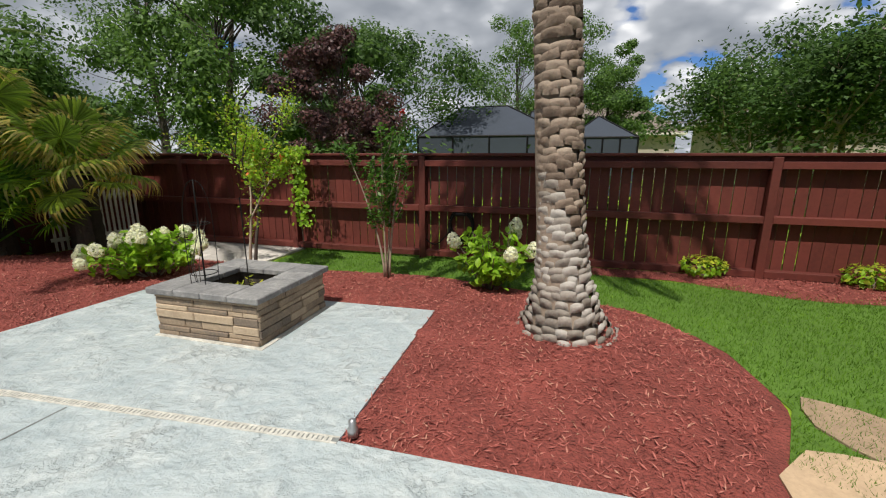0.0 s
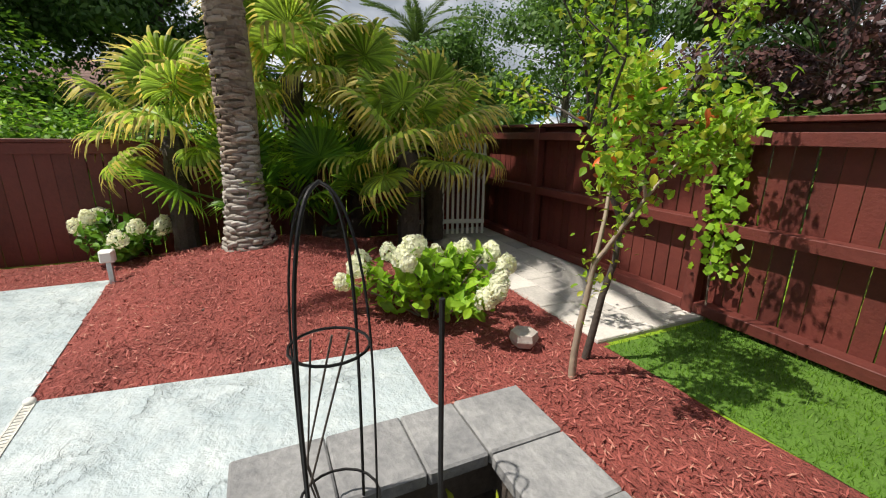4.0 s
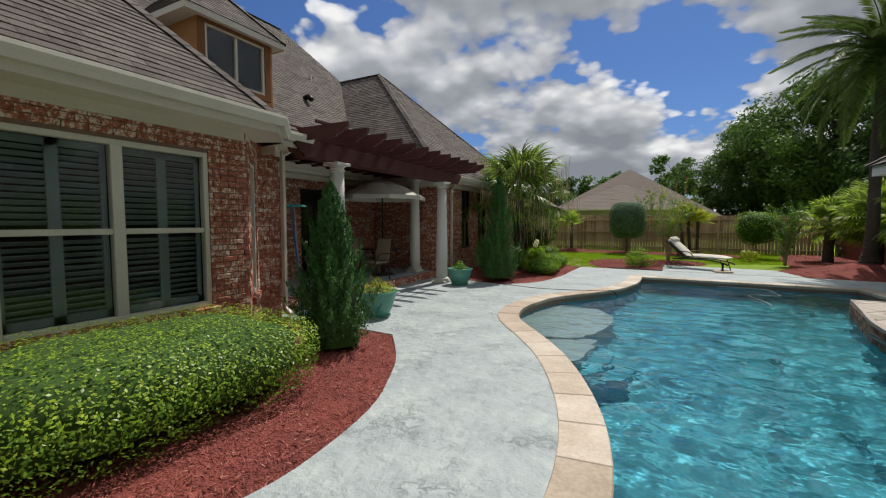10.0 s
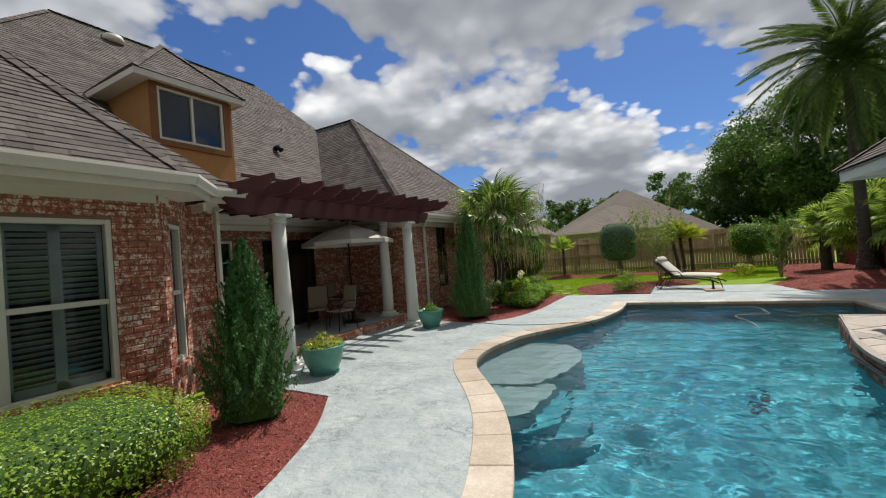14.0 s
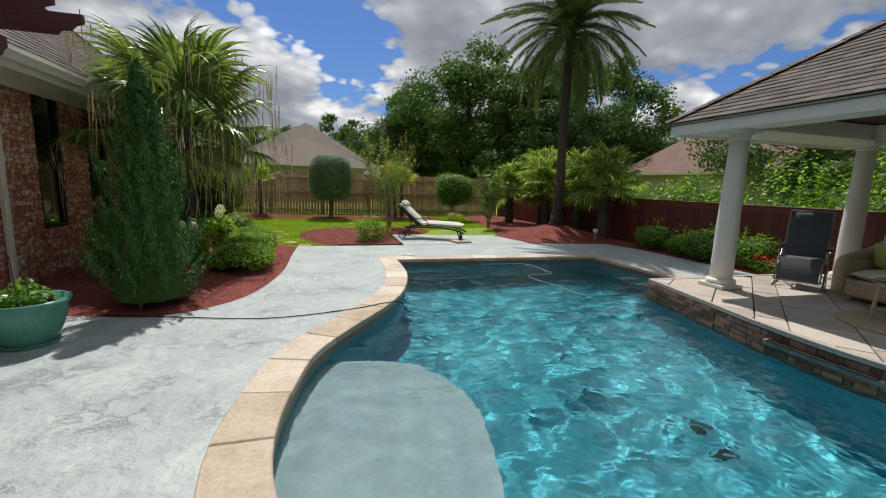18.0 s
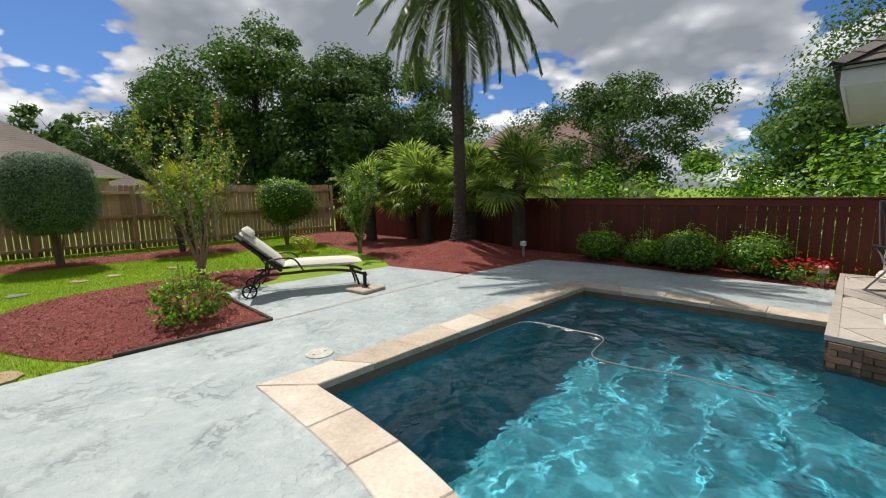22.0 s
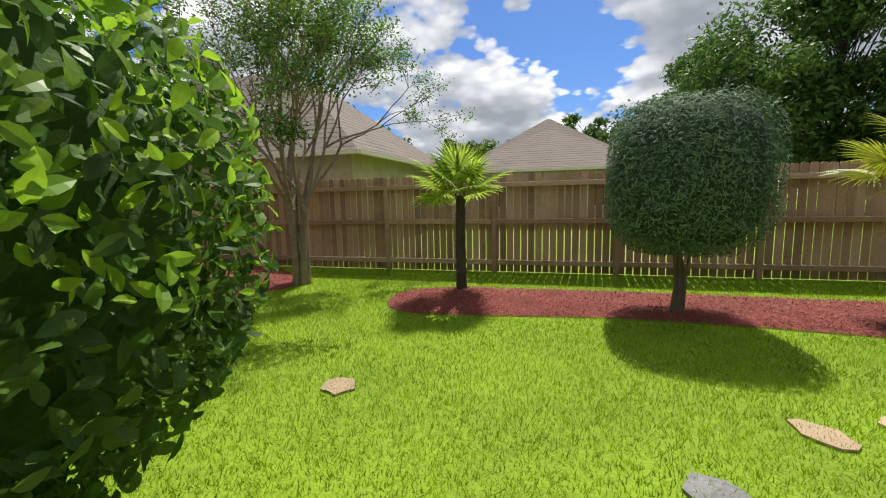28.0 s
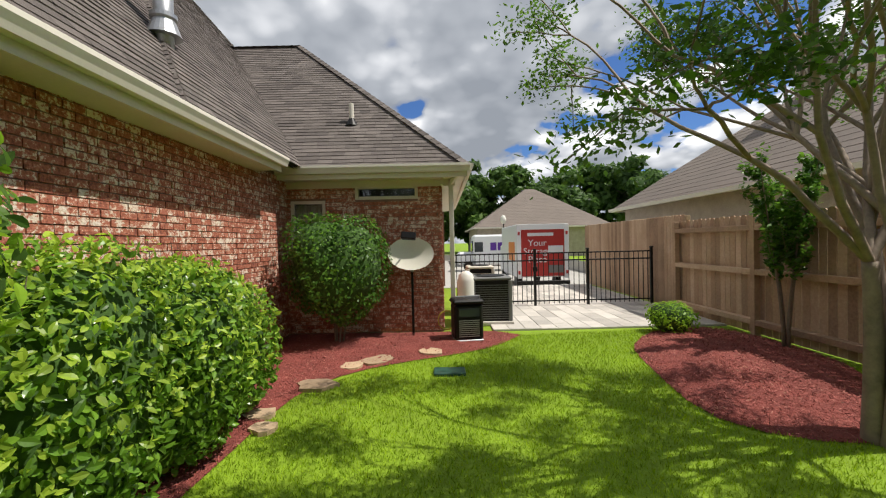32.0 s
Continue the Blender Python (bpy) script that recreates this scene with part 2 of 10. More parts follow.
def struct(name, mb, material, label, category, smooth=False):
    return tagged(part(name, mb, material, None, label, smooth), label, category, "", "structure")


def smooth_line(pts, closed=False, per=6):
    """Catmull-Rom through plan points."""
    P = [np.array(p, float) for p in pts]
    n, out = len(P), []
    for i in range(n if closed else n - 1):
        a, b, c, d = (P[(i - 1) % n], P[i], P[(i + 1) % n], P[(i + 2) % n]) if closed else (P[max(i - 1, 0)], P[i], P[i + 1], P[min(i + 2, n - 1)])
        for k in range(per):
            t = k / per
            out.append(tuple(0.5 * (2 * b + (c - a) * t + (2 * a - 5 * b + 4 * c - d) * t * t + (3 * b - a - 3 * c + d) * t ** 3)))
    if not closed:
        out.append(tuple(P[-1]))
    return out


def smooth_line3(pts, per=5):
    """A smooth curve through points in space."""
    P = [Vector(p) for p in pts]
    out = []
    for i in range(len(P) - 1):
        a, b, c, d = P[max(i - 1, 0)], P[i], P[i + 1], P[min(i + 2, len(P) - 1)]
        for j in range(per):
            t = j / per
            out.append(tuple(0.5 * ((2 * b) + (c - a) * t + (2 * a - 5 * b + 4 * c - d) * t * t + (3 * b - a - 3 * c + d) * t ** 3)))
    out.append(tuple(P[-1]))
    return out


def inside(pts, poly):
    """Which of the points (n, 2) lie in the polygon."""
    pts, poly = np.asarray(pts, float), np.asarray(poly, float)
    x, y, res = pts[:, 0], pts[:, 1], np.zeros(len(pts), bool)
    j = len(poly) - 1
    for i in range(len(poly)):
        xi, yi, xj, yj = *poly[i], *poly[j]
        res ^= ((yi > y) != (yj > y)) & (x < (xj - xi) * (y - yi) / (yj - yi + 1e-12) + xi)
        j = i
    return res


def edge_distance(pts, poly):
    pts, P = np.asarray(pts, float), np.asarray(poly, float)
    best = np.full(len(pts), 1e9)
    for i in range(len(P)):
        a, b = P[i], P[(i + 1) % len(P)]
        ab = b - a
        t = np.clip(((pts - a) @ ab) / (ab @ ab + 1e-12), 0, 1)
        best = np.minimum(best, np.linalg.norm(pts - a - t[:, None] * ab, axis=1))
    return best

# ---- materials ----
def material(name, color, rough=0.6, metal=0.0, var=0.25, scale=6.0, fine=60.0, bump=0.15, dark=None, obj_random=0.0, island=0.0,
             transmission=0.0, ior=1.45, spec=0.5, translucent=0.0, bump_scale=None, coords="Object", bump_dist=0.01, alpha_tint=None, ramp=None):
    """Two scales of variation, optional piece-to-piece change, fine relief."""
    mt = bpy.data.materials.new(name)
    mt.use_nodes = True
    nt = mt.node_tree
    n, ln = nt.nodes, nt.links
    n.clear()
    out = n.new("ShaderNodeOutputMaterial")
    bs = n.new("ShaderNodeBsdfPrincipled")
    bs.inputs["Roughness"].default_value, bs.inputs["Metallic"].default_value = rough, metal
    bs.inputs["IOR"].default_value = ior
    bs.inputs["Transmission Weight"].default_value = transmission
    bs.inputs["Specular IOR Level"].default_value = spec
    geo = n.new("ShaderNodeNewGeometry")
    tex = n.new("ShaderNodeTexCoord")
    vec = geo.outputs["Position"] if coords == "World" else tex.outputs["Object"]
    big, small = n.new("ShaderNodeTexNoise"), n.new("ShaderNodeTexNoise")
    for t, s, d in ((big, scale, 5.0), (small, fine, 4.0)):
        t.inputs["Scale"].default_value, t.inputs["Detail"].default_value, t.inputs["Roughness"].default_value = s, d, 0.6
        ln.new(vec, t.inputs["Vector"])
    mix = n.new("ShaderNodeMath")
    mix.operation = "MULTIPLY_ADD"
    ln.new(small.outputs["Fac"], mix.inputs[0])
    mix.inputs[1].default_value = 0.45
    half = n.new("ShaderNodeMath")
    half.operation = "MULTIPLY"
    ln.new(big.outputs["Fac"], half.inputs[0])
    half.inputs[1].default_value = 0.55
    ln.new(half.outputs[0], mix.inputs[2])
    fac = mix.outputs[0]
    if obj_random or island:
        if obj_random:
            inf = n.new("ShaderNodeObjectInfo")
            src = inf.outputs["Random"]
        else:
            src = geo.outputs["Random Per Island"]
        k = n.new("ShaderNodeMapRange")
        k.inputs["To Min"].default_value, k.inputs["To Max"].default_value = -(obj_random or island), (obj_random or island)
        ln.new(src, k.inputs["Value"])
        ad = n.new("ShaderNodeMath")
        ln.new(fac, ad.inputs[0])
        ln.new(k.outputs[0], ad.inputs[1])
        fac = ad.outputs[0]
    cr = n.new("ShaderNodeValToRGB")
    c = np.array(color, float)
    if ramp:
        cr.color_ramp.elements[0].position, cr.color_ramp.elements[0].color = ramp[0][0], (*ramp[0][1], 1)
        cr.color_ramp.elements[1].position, cr.color_ramp.elements[1].color = ramp[-1][0], (*ramp[-1][1], 1)
        for p, q in ramp[1:-1]:
            cr.color_ramp.elements.new(p).color = (*q, 1)
    else:
        lo = np.array(dark, float) if dark is not None else c * (1 - var)
        hi = np.clip(c * (1 + var), 0, 1)
        cr.color_ramp.elements[0].position, cr.color_ramp.elements[0].color = 0.28, (*lo, 1)
        cr.color_ramp.elements[1].position, cr.color_ramp.elements[1].color = 0.74, (*hi, 1)
        cr.color_ramp.elements.new(0.5).color = (*c, 1)
    ln.new(fac, cr.inputs[0])
    ln.new(cr.outputs[0], bs.inputs["Base Color"])
    if bump:
        bp = n.new("ShaderNodeBump")
        bp.inputs["Strength"].default_value, bp.inputs["Distance"].default_value = bump, bump_dist
        src = small
        if bump_scale:
            src = n.new("ShaderNodeTexNoise")
            src.inputs["Scale"].default_value, src.inputs["Detail"].default_value = bump_scale, 6.0
            ln.new(vec, src.inputs["Vector"])
        ln.new(src.outputs["Fac"], bp.inputs["Height"])
        ln.new(bp.outputs[0], bs.inputs["Normal"])
    sh = bs.outputs[0]
    if translucent:
        tr = n.new("ShaderNodeBsdfTranslucent")
        ln.new(cr.outputs[0], tr.inputs[0])
        mx = n.new("ShaderNodeMixShader")
        mx.inputs[0].default_value = translucent
        ln.new(sh, mx.inputs[1])
        ln.new(tr.outputs[0], mx.inputs[2])
        sh = mx.outputs[0]
    ln.new(sh, out.inputs[0])
    return mt


def leafy(name, color, translucent=0.42, rough=0.42, var=0.35, island=0.22, spec=0.35):
    c = np.array(color, float)
    return material(name, c, rough, var=var, scale=1.2, fine=9.0, bump=0.0, island=island, translucent=translucent, coords="World", spec=spec,
                    ramp=[(0.22, c * (1 - var) * 0.75), (0.5, c), (0.78, np.clip(c * (1 + 1.3 * var) * (1.15, 1.0, 0.8), 0, 1))])


M_GRASS_BASE = material("lawn_soil", (0.20, 0.31, 0.012), 0.9, var=0.35, scale=0.8, fine=14, bump=0.6, bump_scale=45, coords="World", bump_dist=0.03)
M_GRASS = leafy("grass_blades", (0.28, 0.43, 0.012), 0.45, 0.5, 0.35, 0.2)
# darker copies of the lawn colours; shade on the south strip painted in
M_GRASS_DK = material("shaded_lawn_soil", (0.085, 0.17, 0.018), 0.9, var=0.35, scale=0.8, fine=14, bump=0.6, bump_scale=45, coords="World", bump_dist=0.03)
M_BLADES_DK = leafy("shaded_grass_blades", (0.12, 0.25, 0.022), 0.4, 0.5, 0.35, 0.2)
M_MULCH_BASE = material("mulch_bed", (0.26, 0.062, 0.048), 0.9, var=0.5, scale=2.0, fine=30, bump=1.0, bump_scale=55, coords="World", bump_dist=0.04)
M_MULCH = material("mulch_chips", (0.24, 0.062, 0.045), 0.8, var=0.5, scale=1.5, fine=40, bump=0.3, island=0.35, coords="World",
                   ramp=[(0.1, (0.11, 0.026, 0.02)), (0.4, (0.30, 0.07, 0.055)), (0.75, (0.44, 0.14, 0.11)), (0.97, (0.5, 0.3, 0.2))])
M_DECK = material("stamped_concrete", (0.47, 0.535, 0.545), 0.5, var=0.12, scale=1.6, fine=9.0, bump=0.5, bump_scale=5.5, coords="World", bump_dist=0.025,
                  ramp=[(0.30, (0.30, 0.355, 0.372)), (0.42, (0.385, 0.44, 0.452)), (0.53, (0.44, 0.49, 0.495)), (0.66, (0.55, 0.585, 0.575))])
M_COPING = material("travertine", (0.62, 0.49, 0.35), 0.6, var=0.2, scale=3.0, fine=35, bump=0.5, bump_scale=30, obj_random=0.16, coords="World",
                    ramp=[(0.25, (0.38, 0.29, 0.21)), (0.5, (0.56, 0.46, 0.36)), (0.75, (0.73, 0.65, 0.55))])
M_GROUT = material("grout", (0.42, 0.40, 0.36), 0.9, var=0.25, scale=8, fine=60, bump=0.4, coords="World")
M_RED = material("red_stained_wood", (0.125, 0.028, 0.02), 0.6, var=0.3, scale=1.4, fine=22, bump=0.35, obj_random=0.14, coords="World", bump_scale=40)
M_PERG = material("dark_stained_beam", (0.085, 0.024, 0.02), 0.6, var=0.3, scale=1.4, fine=22, bump=0.35, obj_random=0.1, coords="World", bump_scale=40)
M_CEDAR = material("weathered_cedar", (0.20, 0.135, 0.092), 0.8, var=0.35, scale=1.6, fine=24, bump=0.5, obj_random=0.2, coords="World", bump_scale=40,
                   ramp=[(0.2, (0.24, 0.155, 0.10)), (0.5, (0.42, 0.285, 0.18)), (0.8, (0.58, 0.43, 0.30))])
M_WHITE = material("white_paint", (0.74, 0.72, 0.66), 0.5, var=0.06, scale=3, fine=40, bump=0.08, coords="World")
M_TRIM = material("almond_trim", (0.70, 0.66, 0.56), 0.5, var=0.07, scale=3, fine=40, bump=0.05, coords="World")
M_SHINGLE = material("roof_shingles", (0.19, 0.155, 0.135), 0.9, var=0.3, scale=1.2, fine=130, bump=0.7, island=0.2, coords="World",
                     ramp=[(0.2, (0.085, 0.072, 0.066)), (0.5, (0.145, 0.123, 0.11)), (0.8, (0.21, 0.18, 0.162))])
M_BRICK = material("old_brick", (0.30, 0.12, 0.08), 0.85, scale=15, fine=44, bump=0.9, bump_scale=50, obj_random=0.05, coords="World",
                   ramp=[(0.30, (0.10, 0.052, 0.042)), (0.38, (0.25, 0.08, 0.05)), (0.45, (0.42, 0.135, 0.08)), (0.525, (0.48, 0.19, 0.12)), (0.555, (0.70, 0.54, 0.42)), (0.65, (0.82, 0.72, 0.60))])
M_BRICKS = material("old_brick_field", (0.30, 0.12, 0.08), 0.85, scale=15, fine=44, bump=0.9, bump_scale=50, island=0.05, coords="World",
                    ramp=[(0.30, (0.10, 0.052, 0.042)), (0.38, (0.25, 0.08, 0.05)), (0.45, (0.42, 0.135, 0.08)), (0.525, (0.48, 0.19, 0.12)), (0.555, (0.70, 0.54, 0.42)), (0.65, (0.82, 0.72, 0.60))])
M_MORTAR = material("mortar", (0.245, 0.155, 0.115), 0.95, var=0.3, scale=9, fine=70, bump=0.8, coords="World")
M_STUCCO = material("tan_stucco", (0.42, 0.21, 0.075), 0.9, var=0.12, scale=4, fine=60, bump=0.5, coords="World")
M_GLASS = material("window_glass", (0.03, 0.035, 0.04), 0.06, var=0.1, bump=0.0, spec=0.8)
# near-black colour that stands for the darkness of unlit interiors
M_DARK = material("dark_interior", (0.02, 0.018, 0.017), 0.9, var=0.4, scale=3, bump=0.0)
M_SHUTTER = material("plantation_shutter", (0.30, 0.34, 0.33), 0.5, var=0.1, scale=5, bump=0.05, coords="World")
M_METAL = material("black_metal", (0.016, 0.015, 0.015), 0.45, 0.6, var=0.3, scale=20, bump=0.1)
M_GALV = material("galvanised_steel", (0.45, 0.46, 0.47), 0.4, 0.8, var=0.15, scale=12, bump=0.1)
# lighter mottling in the ramp stands in for caustic light on the floor
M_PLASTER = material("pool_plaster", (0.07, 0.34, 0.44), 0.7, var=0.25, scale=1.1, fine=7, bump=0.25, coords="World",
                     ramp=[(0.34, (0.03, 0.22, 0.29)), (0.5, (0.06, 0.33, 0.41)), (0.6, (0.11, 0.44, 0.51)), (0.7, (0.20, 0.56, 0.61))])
M_BARK = material("bark", (0.20, 0.155, 0.115), 0.9, var=0.4, scale=5, fine=45, bump=0.8, coords="World")
M_BARK_PALE = material("smooth_pale_bark", (0.33, 0.26, 0.19), 0.75, var=0.35, scale=4, fine=18, bump=0.4, coords="World")
M_BARK_CRAPE = material("crape_bark", (0.26, 0.20, 0.15), 0.75, var=0.45, scale=5, fine=18, bump=0.5, coords="World")
M_BARK_DARK = material("dark_bark", (0.075, 0.06, 0.048), 0.9, var=0.4, scale=5, fine=40, bump=0.8, coords="World")
M_STONE = material("ledge_stone", (0.36, 0.27, 0.18), 0.85, var=0.4, scale=5, fine=50, bump=0.7, obj_random=0.3, coords="World",
                   ramp=[(0.1, (0.12, 0.10, 0.085)), (0.4, (0.28, 0.21, 0.145)), (0.65, (0.42, 0.32, 0.22)), (0.95, (0.55, 0.44, 0.31))])
M_SLATE = material("grey_slate", (0.22, 0.22, 0.22), 0.75, var=0.35, scale=5.5, fine=30, bump=0.8, obj_random=0.05, coords="World",
                   ramp=[(0.25, (0.11, 0.11, 0.115)), (0.5, (0.23, 0.225, 0.22)), (0.72, (0.36, 0.35, 0.335)), (0.85, (0.6, 0.57, 0.53))])
M_FLAG = material("platform_flagstone", (0.46, 0.405, 0.355), 0.75, var=0.25, scale=2, fine=28, bump=0.5, obj_random=0.18, coords="World")
M_STEP = material("sandstone_slab", (0.42, 0.30, 0.19), 0.8, var=0.3, scale=4, fine=40, bump=0.5, obj_random=0.25, coords="World")
M_PAVER = material("grey_paver", (0.52, 0.48, 0.43), 0.85, var=0.25, scale=2, fine=40, bump=0.4, obj_random=0.2, coords="World")
M_TILEBAND = material("waterline_tile", (0.21, 0.13, 0.095), 0.45, var=0.4, scale=6, fine=40, bump=0.3, obj_random=0.3, coords="World")
M_CELADON = material("celadon_glaze", (0.10, 0.30, 0.235), 0.22, var=0.25, scale=4, fine=30, bump=0.08)
M_SOIL = material("potting_soil", (0.04, 0.028, 0.02), 0.95, var=0.5, scale=10, fine=60, bump=1.0)

L_DARK = leafy("leaf_dark_green", (0.075, 0.18, 0.022), 0.45)
L_MID = leafy("leaf_mid_green", (0.125, 0.275, 0.028), 0.45)
L_LIGHT = leafy("leaf_fresh_green", (0.27, 0.48, 0.035), 0.5)
L_YELLOW = leafy("leaf_yellow_green", (0.36, 0.42, 0.04), 0.45)
L_BOX = leafy("boxwood_leaf", (0.20, 0.37, 0.04), 0.45, 0.35, 0.35, 0.25, 0.5)
L_BOX_LIT_NEW = leafy("boxwood_lit_new_leaf", (0.42, 0.60, 0.07), 0.5, 0.35, 0.25, 0.2, 0.5)
L_GLOSS = leafy("glossy_evergreen", (0.15, 0.30, 0.032), 0.42, 0.28, 0.4, 0.25, 0.6)
L_JUNIPER = leafy("juniper_green", (0.135, 0.24, 0.13), 0.15, 0.7)
L_CYPRESS = leafy("cypress_green", (0.065, 0.17, 0.045), 0.12, 0.7)
L_TREE = leafy("tree_leaf_green", (0.10, 0.195, 0.04), 0.45, 0.5)
L_TREE_DK = leafy("tree_leaf_deep", (0.075, 0.15, 0.036), 0.45, 0.55)
L_PURPLE = leafy("tree_leaf_purple", (0.09, 0.045, 0.045), 0.25)
L_PALM = leafy("palm_leaf", (0.34, 0.50, 0.07), 0.55, 0.4, 0.35, 0.3)
L_PALM_DK = leafy("palm_leaf_dark", (0.10, 0.165, 0.04), 0.35, 0.4)
L_PALM_MID = leafy("palm_leaf_mid", (0.17, 0.27, 0.05), 0.42, 0.35, 0.35, 0.3, 0.5)
L_DRY = leafy("palm_dry_tips", (0.68, 0.58, 0.40), 0.5, 0.7, 0.3, 0.2)
L_TIP = leafy("palm_yellow_tip", (0.62, 0.55, 0.15), 0.5, 0.5, 0.3, 0.3)
L_BLOOM = leafy("white_bloom", (0.92, 0.92, 0.74), 0.5, 0.6, 0.12, 0.15)
L_RED = leafy("red_bloom", (0.55, 0.02, 0.02), 0.3, 0.6)
L_PINK = leafy("pink_bloom", (0.60, 0.03, 0.12), 0.3, 0.6)

M_PANE = material("clear_glass", (0.9, 0.95, 0.95), 0.0, var=0.0, bump=0.0, transmission=1.0, ior=1.45)
M_WATER = material("pool_water", (0.68, 0.92, 0.96), 0.0, var=0.0, bump=0.0, transmission=1.0, ior=1.33)


def add_ripples(mt):
    n, ln = mt.node_tree.nodes, mt.node_tree.links
    bs = next(k for k in n if k.type == "BSDF_PRINCIPLED")
    geo = n.new("ShaderNodeNewGeometry")
    last = None
    for scale, st in ((4.5, 0.22), (11.0, 0.12)):
        t = n.new("ShaderNodeTexNoise")
        t.inputs["Scale"].default_value, t.inputs["Detail"].default_value, t.inputs["Distortion"].default_value = scale, 0.6, 0.6
        ln.new(geo.outputs["Position"], t.inputs["Vector"])
        b = n.new("ShaderNodeBump")
        b.inputs["Strength"].default_value, b.inputs["Distance"].default_value = st, 0.09
        ln.new(t.outputs["Fac"], b.inputs["Height"])
        if last:
            ln.new(last, b.inputs["Normal"])
        last = b.outputs[0]
    ln.new(last, bs.inputs["Normal"])


add_ripples(M_WATER)


def add_stamp(mt):
    """Slate-like relief pressed into the concrete: low swells, crisp broken creases, grit."""
    n, ln = mt.node_tree.nodes, mt.node_tree.links
    bs = next(k for k in n if k.type == "BSDF_PRINCIPLED")
    geo = n.new("ShaderNodeNewGeometry")

    def tex(scale, detail, rough, dist):
        t = n.new("ShaderNodeTexNoise")
        t.inputs["Scale"].default_value, t.inputs["Detail"].default_value = scale, detail
        t.inputs["Roughness"].default_value, t.inputs["Distortion"].default_value = rough, dist
        ln.new(geo.outputs["Position"], t.inputs["Vector"])
        return t.outputs["Fac"]

    def m(op, a, b):
        k = n.new("ShaderNodeMath")
        k.operation = op
        for i, v in enumerate((a, b)):
            if isinstance(v, (int, float)):
                k.inputs[i].default_value = v
            else:
                ln.new(v, k.inputs[i])
        return k.outputs[0]
    swell = tex(4.2, 6.0, 0.62, 0.15)
    # thin creases where a second field passes its middle value, broken up by a third
    crease = m("MULTIPLY", m("MAXIMUM", m("SUBTRACT", 1.0, m("MULTIPLY", m("ABSOLUTE", m("SUBTRACT", tex(4.5, 6.0, 0.68, 0.2), 0.5), 0.0), 30.0)), 0.0),
               m("MAXIMUM", m("MULTIPLY", m("SUBTRACT", tex(1.7, 2.0, 0.5, 0.0), 0.47), 7.0), 0.0))
    crease = m("MINIMUM", crease, 1.0)
    height = m("SUBTRACT", swell, m("MULTIPLY", crease, 0.09))
    b = n.new("ShaderNodeBump")
    b.inputs["Strength"].default_value, b.inputs["Distance"].default_value = 1.0, 0.06
    ln.new(height, b.inputs["Height"])
    old = bs.inputs["Normal"].links[0].from_socket
    ln.new(old, b.inputs["Normal"])
    ln.new(b.outputs[0], bs.inputs["Normal"])
    # darker blue-grey tint along the creases
    mix = n.new("ShaderNodeMix")
    mix.data_type = "RGBA"
    ln.new(m("MULTIPLY", crease, 0.10), mix.inputs["Factor"])
    ln.new(bs.inputs["Base Color"].links[0].from_socket, mix.inputs["A"])
    mix.inputs["B"].default_value = (0.20, 0.235, 0.25, 1)
    ln.new(mix.outputs["Result"], bs.inputs["Base Color"])


add_stamp(M_DECK)

# ---- plan: pool, deck, beds ----
POOL_LEFT = smooth_line([(-0.89, 3.93), (-0.90, 4.85), (-1.04, 5.67), (-1.3, 6.44), (-1.62, 7.15), (-2.05, 7.85), (-2.66, 8.7), (-2.88, 9.25), (-2.93, 9.8),
                         (-2.84, 10.45), (-2.68, 11.05), (-2.26, 11.75), (-1.72, 12.6), (-1.38, 13.5), (-1.2, 14.5), (-1.18, 15.6)], per=3)
COVE = smooth_line([(3.86, 7.0), (3.98, 6.3), (4.05, 5.5), (4.0, 4.75), (3.8, 3.95)], per=3)
CHAIN = COVE + [(2.6, 3.95), (1.0, 3.94)] + POOL_LEFT + [(0.4, 15.6), (2.0, 15.58), (3.53, 15.55), (3.66, 14.4), (3.68, 12.62)]


def offset_chain(chain, d):
    out, n = [], len(chain)
    for i, p in enumerate(chain):
        a, b = np.array(chain[max(i - 1, 0)]), np.array(chain[min(i + 1, n - 1)])
        p = np.array(p)
        t0 = (p - a) / (np.linalg.norm(p - a) + 1e-9) if i else None
        t1 = (b - p) / (np.linalg.norm(b - p) + 1e-9) if i < n - 1 else None
        t0, t1 = (t1 if t0 is None else t0), (t0 if t1 is None else t1)
        n0, n1 = np.array((-t0[1], t0[0])), np.array((-t1[1], t1[0]))
        m = (n0 + n1) / (1 + max(n0 @ n1, -0.4))
        out.append(tuple(p + m * d))
    return out


OUTER = offset_chain(CHAIN, 0.33)
LIP = offset_chain(CHAIN, -0.035)
POOL = CHAIN[:]
HOLE = OUTER + [(4.2, 11.5), (4.2, 8.0)]
SW_BED_EDGE = smooth_line([(-2.6, 1.64), (-2.80, 2.6), (-2.80, 3.5), (-2.72, 4.1), (-2.83, 5.0), (-3.11, 5.7), (-3.44, 6.3), (-4.02, 7.05)], per=4)
BED3_EDGE = smooth_line([(-5.2, 12.55), (-4.35, 12.4), (-3.62, 13.1), (-3.3, 14.6), (-3.26, 16.2), (-3.21, 17.6)], per=4)
DECK = ([(5.7, 2.12), (3.48, 1.95), (3.35, 0.9), (3.29, -0.12), (2.62, -0.11), (2.05, -0.34), (1.0, -0.36), (-0.23, -0.4), (-0.28, 1.66)] + SW_BED_EDGE
        + [(-4.6, 7.09), (-6.28, 7.06), (-6.5, 7.06), (-6.5, 12.6)] + BED3_EDGE
        + [(-0.65, 17.65), (-0.55, 19.9), (2.71, 19.6), (3.1, 17.74), (5.46, 17.5), (5.7, 16.4), (5.72, 12.0), (5.66, 5.0)])

